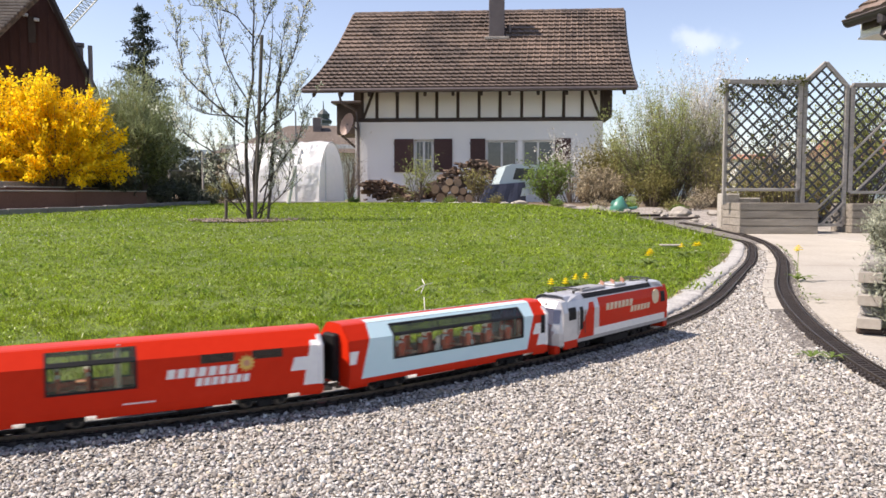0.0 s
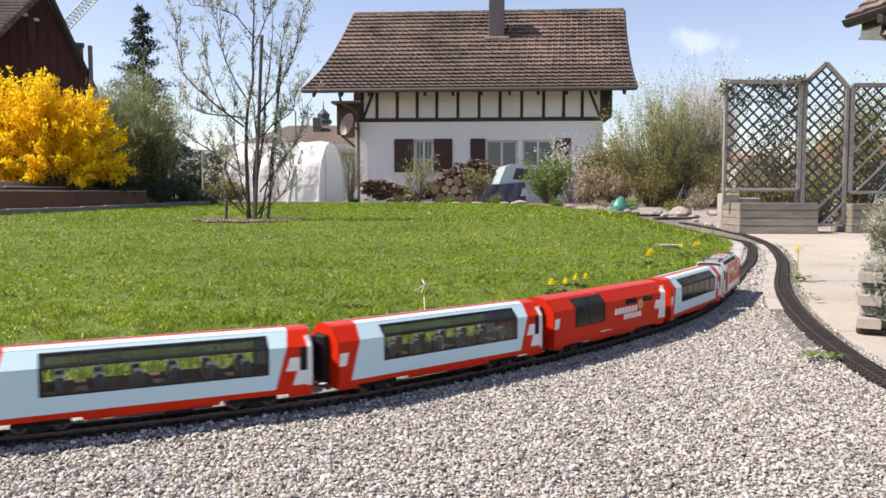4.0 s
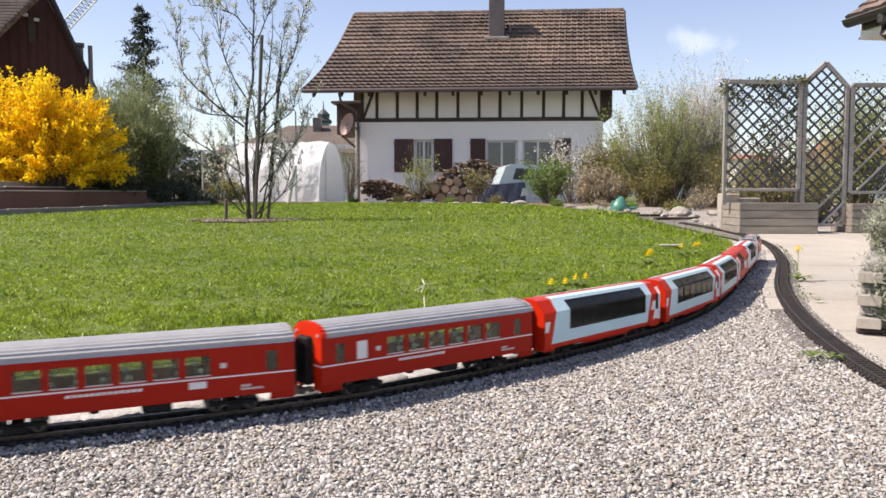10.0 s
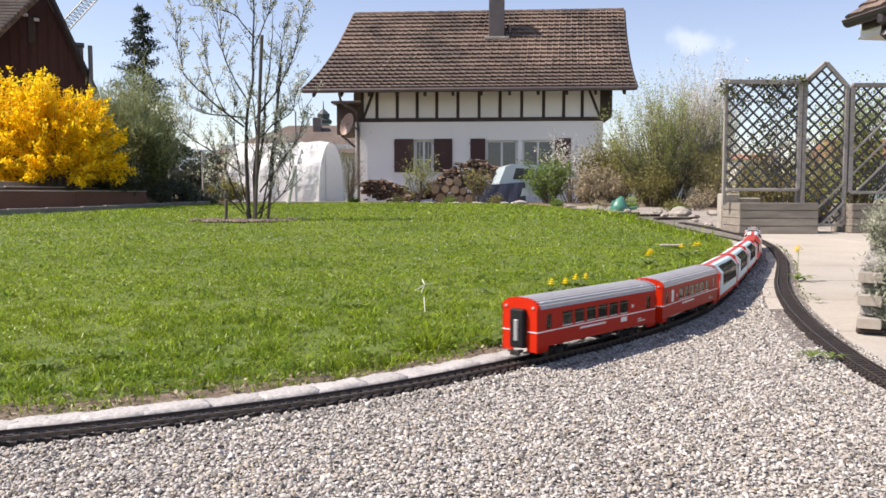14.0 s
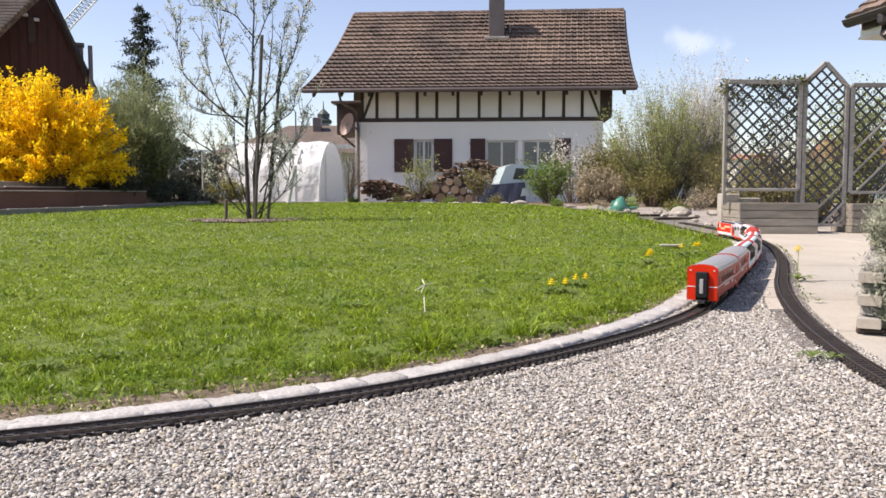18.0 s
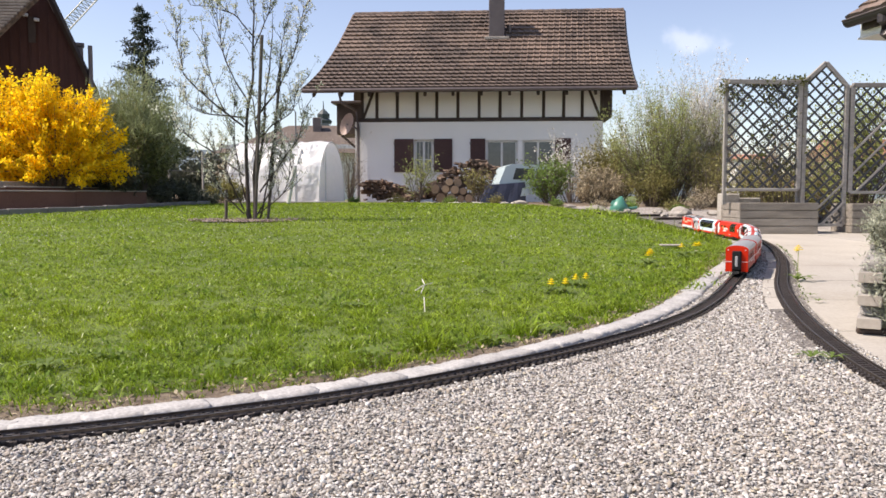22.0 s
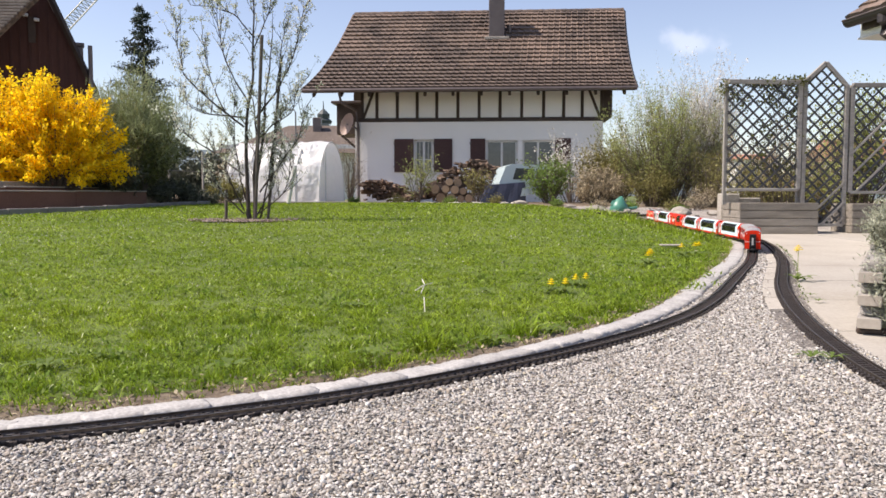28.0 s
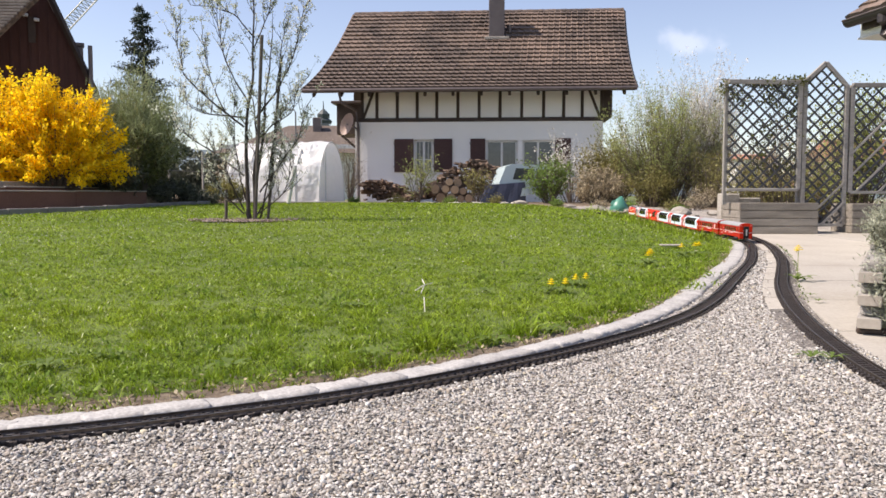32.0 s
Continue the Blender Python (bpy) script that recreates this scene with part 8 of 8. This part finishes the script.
def grass():
    rng = np.random.default_rng(3)
    edge = beside(0.045, 120, 1880, 4)
    cs, hs, ws = [], [], []
    for y0, y1, dens, h, w in ((1.3, 2.2, 30000, 0.016, 0.0032), (2.2, 3.2, 20000, 0.016, 0.0040), (3.2, 4.6, 11500, 0.015, 0.0046), (4.6, 7.0, 6200, 0.015, 0.0058), (7.0, 11.0, 2300, 0.017, 0.0090), (11.0, 21.5, 760, 0.026, 0.016)):
        xl, xr = -0.60 * y1, min(3.4, 0.60 * y1)
        n = int((xr - xl) * (y1 - y0) * dens)
        x, y = rng.uniform(xl, xr, n), rng.uniform(y0, y1, n)
        ok = (np.abs(x) < 0.58 * y + 0.05) & rect_inside(GRASSY, x, y)
        x, y = x[ok], y[ok]
        tuft = np.array([noise.noise(Vector((a * 2.3, b * 2.3, 0))) for a, b in zip(x, y)])
        fine = np.array([noise.noise(Vector((a * 9, b * 9, 5))) for a, b in zip(x, y)])
        dk = near_line(edge, x, y)
        wide = np.interp(y, [1.3, 1.7, 2.2, 3.0], [0.21, 0.19, 0.13, 0.06])
        bare = (dk < wide) & (fine + tuft * 0.8 > 0.5 * (dk / wide) - 0.34) & (rng.random(len(x)) < 0.93)
        ok = ~bare & (rng.random(len(x)) < np.maximum(0.72 + 0.9 * fine, 0.50))
        x, y, tuft, fine, dk = x[ok], y[ok], tuft[ok], fine[ok], dk[ok]
        hh = h * np.maximum(1 + 0.45 * tuft + (0.6 + 0.5 * (y1 < 4)) * fine, 0.62) * rng.lognormal(0, 0.3, len(x)) * np.where(dk < 0.22, 1.0 + 1.2 * np.clip(fine + 0.4, 0, 1) + 0.5 * (y > 6) + 1.1 * (y > 7.2), 1.0)
        cs.append(np.c_[x, y, rise(y) + 0.010]), hs.append(hh), ws.append(np.full(len(x), w))
    # thinner turf outside the view
    x, y = rng.uniform(-10.5, 3.2, 30000), rng.uniform(0.2, 21.5, 30000)
    ok = rect_inside(GRASSY, x, y) & (np.abs(x) >= 0.58 * y + 0.05)
    x, y = x[ok], y[ok]
    cs.append(np.c_[x, y, rise(y) + 0.010]), hs.append(0.02 * rng.lognormal(0, 0.3, len(x))), ws.append(np.full(len(x), 0.014))
    c, h, w = np.vstack(cs), np.concatenate(hs), np.concatenate(ws)
    n = len(c)
    a = rng.uniform(0, 2 * np.pi, n)
    side = np.c_[np.cos(a), np.sin(a), np.zeros(n)] * w[:, None] * 0.5
    lean = rng.normal(size=(n, 2)) * 0.75
    mid = c + np.c_[lean * h[:, None] * 0.35, h * 0.6]
    tip = c + np.c_[lean * h[:, None] * 1.25, h * rng.uniform(0.75, 1.0, n)]
    v = np.stack([c - side, c + side, mid + side * 0.75, mid - side * 0.75, tip], axis=1).reshape(-1, 3)
    k = (np.arange(n) * 5)[:, None]
    f = np.concatenate([k + np.array([[0, 1, 2]]), k + np.array([[0, 2, 3]]), k + np.array([[3, 2, 4]])])
    tagged(part("grass", raw_mesh("grass", v, f, LEAF["grass"]), None), "fresh green grass blades of the lawn", "grass", kind="stuff")
    # daisies and pale stalks
    m = 2300
    x, y = rng.uniform(-9, 3.2, m * 4), 2.8 + 16 * rng.random(m * 4) ** 1.6
    ok = (np.abs(x) < 0.58 * y + 0.05) & rect_inside(LAWN, x, y)
    x, y = x[ok][:m], y[ok][:m]
    c = np.c_[x, y, rise(y) + 0.034]
    v, f = kites(c, rng.uniform(0.003, 0.0075, len(c)) * np.clip(y / 4, 0.7, 2.0), rng, 0.9, 0.2)
    tagged(part("daisies", raw_mesh("daisies", v, f, LEAF["white"]), None), "tiny white daisies scattered in the lawn", "flowers", kind="stuff")
    # lush weeds in clumps along the edge
    k = rng.integers(0, len(edge), 260)
    base = edge[k] + rng.uniform(0.08, 0.23, (260, 1)) * np.array([[-0.5, 0.85]])
    p = np.repeat(base, 26, axis=0) + rng.normal(size=(260 * 26, 2)) * 0.022
    c = np.c_[p, rise(p[:, 1]) + rng.uniform(0.012, 0.058, len(p))]
    v, f = kites(c, rng.uniform(0.008, 0.019, len(c)), rng, 0.5, 0.8)
    tagged(part("edge_weeds", raw_mesh("edge_weeds", v, f, LEAF["weed"]), None), "lush clover and weeds along the lawn's edge", "weeds", kind="stuff")
    # broad-leaved plants spread through the turf
    m = 420
    y = 1.6 + 4.0 * rng.random(m) ** 1.3
    x = rng.uniform(-0.58, 0.58, m) * y
    ok = rect_inside(LAWN, x, y)
    p = np.repeat(np.c_[x, y][ok], 14, axis=0)
    p = p + rng.normal(size=p.shape) * 0.020
    c = np.c_[p, rise(p[:, 1]) + rng.uniform(0.016, 0.032, len(p))]
    v, f = kites(c, rng.uniform(0.007, 0.017, len(c)) * np.clip(p[:, 1] / 3, 0.8, 1.6), rng, 0.6, 0.3)
    tagged(part("lawn_clover", raw_mesh("lawn_clover", v, f, LEAF["weed"]), None), "clover and broad-leaved weeds in the lawn", "weeds", kind="stuff")
    # dry litter at the lawn's edge
    k = rng.integers(0, len(edge), 9000)
    off = rng.uniform(0.0, 0.19, (9000, 1)) * np.array([[-0.5, 0.85]])
    p = edge[k] + off + rng.normal(size=(9000, 2)) * 0.012
    c = np.c_[p, rise(p[:, 1]) + 0.016]
    v, f = kites(c, rng.uniform(0.008, 0.026, 9000), rng, 0.38, 0.0)
    v[:, 2] = np.clip(v[:, 2], np.repeat(c[:, 2], 4) - 0.006, np.repeat(c[:, 2], 4) + 0.012)
    tagged(part("dry_litter", raw_mesh("dry_litter", v, f, LEAF["dry"]), None), "dry straw-coloured litter along the lawn's edge", "litter", kind="stuff")


LEAF["weed"] = leafy("clover_leaf", (0.125, 0.215, 0.025), (0.27, 0.36, 0.06), 0.50, 0.40, 0.6)
LEAF["grass"] = leafy("grass_blade", (0.145, 0.236, 0.013), (0.285, 0.375, 0.034), 0.68, 0.40, 0.33)
grass()


# ---- dandelions and weeds ----
def dandelion(x, y, z, heads, leaves, seed, size=1.0):
    rnd = random.Random(seed)
    root = thing("dandelion", "dandelion with yellow flower heads and toothed leaves", "dandelion", "dandelions", at=Matrix.Translation((x, y, z)))
    for i in range(leaves):
        a = i * 6.283 / max(leaves, 1) + rnd.uniform(-0.3, 0.3)
        L = rnd.uniform(0.06, 0.11) * size
        g = Geo()
        v, f = [], []
        n = 7
        for k in range(n + 1):
            t = k / n
            w = 0.014 * size * math.sin(math.pi * min(1, t * 0.9 + 0.08)) * (1.25 if k % 2 else 0.6)
            px, pz = L * t * 1.25, 0.026 * size * math.sin(t * 2.6) + 0.012
            v += [(px * math.cos(a) - w * math.sin(a), px * math.sin(a) + w * math.cos(a), pz), (px * math.cos(a) + w * math.sin(a), px * math.sin(a) - w * math.cos(a), pz)]
        f = [(2 * k, 2 * k + 1, 2 * k + 3, 2 * k + 2) for k in range(n)]
        part("leaf", g.add(v, f), LEAF["rosette"], root)
    for dx, dy, h in heads:
        st = part("stalk", Geo().tube([(0, 0, 0), (dx * 0.6, dy * 0.6, h * 0.6), (dx, dy, h)], 0.0018, 5), LEAF["spring"], root)
        fl = Geo()
        for ring, (r, dz, m) in enumerate(((0.027, 0.0, 16), (0.022, 0.010, 13), (0.014, 0.018, 9), (0.007, 0.023, 6))):
            for k in range(m):
                a = 6.283 * k / m + ring * 0.3
                ca, sa = math.cos(a), math.sin(a)
                r2 = r * size
                fl.add([(dx, dy, h + dz), (dx + r2 * 0.7 * ca - 0.003 * sa, dy + r2 * 0.7 * sa + 0.003 * ca, h + dz + 0.006), (dx + r2 * ca, dy + r2 * sa, h + dz + 0.005), (dx + r2 * 0.7 * ca + 0.003 * sa, dy + r2 * 0.7 * sa - 0.003 * ca, h + dz + 0.006)], [(0, 1, 2, 3)])
        part("flower_head", fl, LEAF["dandelion"], st, "yellow flower head")


LEAF["rosette"] = leafy("rosette_leaf", (0.085, 0.14, 0.028), (0.17, 0.23, 0.055), 0.3, 0.3)
LEAF["dandelion"] = leafy("dandelion_petal", (0.88, 0.68, 0.012), (0.92, 0.75, 0.03), 0.1, 0.3)
dandelion(1.31, 5.02, rz(5.0) + 0.01, [(0, 0, 0.07), (0.010, 0.01, 0.085)], 12, 1, 1.1)
dandelion(1.75, 5.76, rz(5.8) + 0.01, [(-0.01, 0, 0.075)], 10, 2, 1.05)
dandelion(1.88, 5.82, rz(5.8) + 0.01, [(-0.022, 0, 0.08), (0.008, 0.01, 0.082)], 10, 3, 1.05)
dandelion(0.495, 3.60, rz(3.6) + 0.01, [(0, 0, 0.045)], 10, 4, 0.75)
dandelion(0.555, 3.60, rz(3.6) + 0.01, [(0.005, 0, 0.048)], 9, 5, 0.75)
dandelion(0.65, 3.86, rz(3.9) + 0.01, [(0.0, 0, 0.04), (0.05, 0.0, 0.045)], 9, 6, 0.75)
dandelion(2.80, 6.25, rz(6.2), [(0.0, 0, 0.02)], 0, 7, 0.9)
dandelion(1.90, 4.22, rz(4.2), [(0.0, 0.0, 0.17)], 5, 8, 1.0)
for i, (x, y, s) in enumerate(((1.020, 2.17, 0.45), (1.075, 2.16, 0.45), (1.040, 2.20, 0.35), (1.93, 4.2, 0.4), (1.60, 3.35, 0.3), (1.66, 3.55, 0.3))):
    dandelion(x, y, rz(y) + 0.002, [], 6, 20 + i, s)
for i, (x, y) in enumerate(((-0.9, 2.12), (-1.02, 2.0), (-0.35, 3.1), (0.2, 3.6), (-1.9, 4.2), (0.4, 5.2), (-0.6, 5.0), (1.1, 4.9), (-2.6, 6.0), (-0.55, 2.0), (-0.2, 2.15), (0.15, 2.35), (1.5, 6.6), (1.7, 5.6), (0.35, 2.55))):
    dandelion(x, y, rz(y) + 0.012, [], 8, 40 + i, 0.6)


def lawn_weeds():
    """Sprawling broad-leaved weeds in the turf, in loose clumps."""
    rng = np.random.default_rng(200)
    cs, ss = [], []
    for x, y, w in ((-4.04, 9.16, 0.14), (-2.99, 7.67, 0.13), (-2.75, 7.36, 0.12), (-1.83, 3.42, 0.06), (-1.86, 3.98, 0.07), (-0.71, 2.75, 0.05), (-1.23, 3.54, 0.06), (-0.42, 3.17, 0.05), (-0.95, 5.0, 0.08), (0.22, 4.0, 0.05),
                    (0.81, 5.0, 0.07), (1.18, 3.75, 0.06), (1.37, 4.29, 0.06), (-0.88, 2.08, 0.045), (-0.70, 2.14, 0.04), (-2.6, 6.4, 0.1), (0.3, 6.6, 0.1), (1.55, 5.9, 0.08)):
        p = np.array([x, y]) + rng.normal(size=(80, 2)) * np.array([w, w * 0.7])
        cs.append(np.c_[p, rise(p[:, 1]) + rng.uniform(0.015, 0.05, 80)])
        ss.append(rng.uniform(0.35, 0.75, 80) * (0.026 + 0.0042 * y))
    v, f = kites(np.vstack(cs), np.concatenate(ss), rng, 0.42, 0.7)
    tagged(part("lawn_weeds", raw_mesh("lawn_weeds", v, f, LEAF["weed"]), None), "sprawling broad-leaved weeds in the lawn", "weeds", kind="stuff")


lawn_weeds()


def pale_stalks():
    for i, pts in enumerate((((-0.070, 3.02, 0.012), (-0.072, 3.04, 0.04), (-0.074, 3.07, 0.065)), ((-0.128, 3.58, 0.03), (-0.09, 3.62, 0.05), (-0.05, 3.72, 0.05)), ((-0.10, 3.56, 0.02), (-0.085, 3.64, 0.05), (-0.10, 3.78, 0.06)))):
        tagged(part("dry_stalk", Geo().tube([(x, y, z + rz(y)) for x, y, z in pts], 0.0026, 5), LEAF["white"]), "pale dry stalk lying in the lawn", "stalk", "dry stalks")
    tagged(part("marker_slab", Geo().soft(-0.085, -0.05, 0, 0.085, 0.05, 0.012, 0.004), MAT["rock"], at=pose(1.93, 6.70, rz(6.7) + 0.03)), "flat pale stone lying in the lawn", "stone")


pale_stalks()


def joint_weeds():
    """Small weeds in the open joint beside the siding."""
    rng = np.random.default_rng(19)
    line = offset_line(SIDE, 0.078, 380, 800, 1)
    k = (rng.random(260) * len(line)).astype(int)
    p = line[k] + rng.normal(size=(260, 2)) * 0.006
    c = np.c_[p, rise(p[:, 1]) + rng.uniform(0.002, 0.014, 260)]
    v, f = kites(c, rng.uniform(0.007, 0.018, 260), rng, 0.45, 0.8)
    tagged(part("joint_weeds", raw_mesh("joint_weeds", v, f, LEAF["rosette"]), None), "small weeds in the joint beside the siding", "weeds", kind="stuff")


joint_weeds()


# ---- what moves ----
def motions():
    for i, vehicle in enumerate(TRAIN):
        walk(vehicle, [(k * 0.5, vehicle_pose(k * 0.5, i)) for k in range(65)])

    # the cloud drifts slowly
    stand = Matrix.Rotation(radians(90), 4, "X")
    walk(CLOUD, [(0.0, Matrix.Translation((645, 2000, 390)) @ stand), (32.0, Matrix.Translation((612, 2000, 386)) @ stand)])


motions()
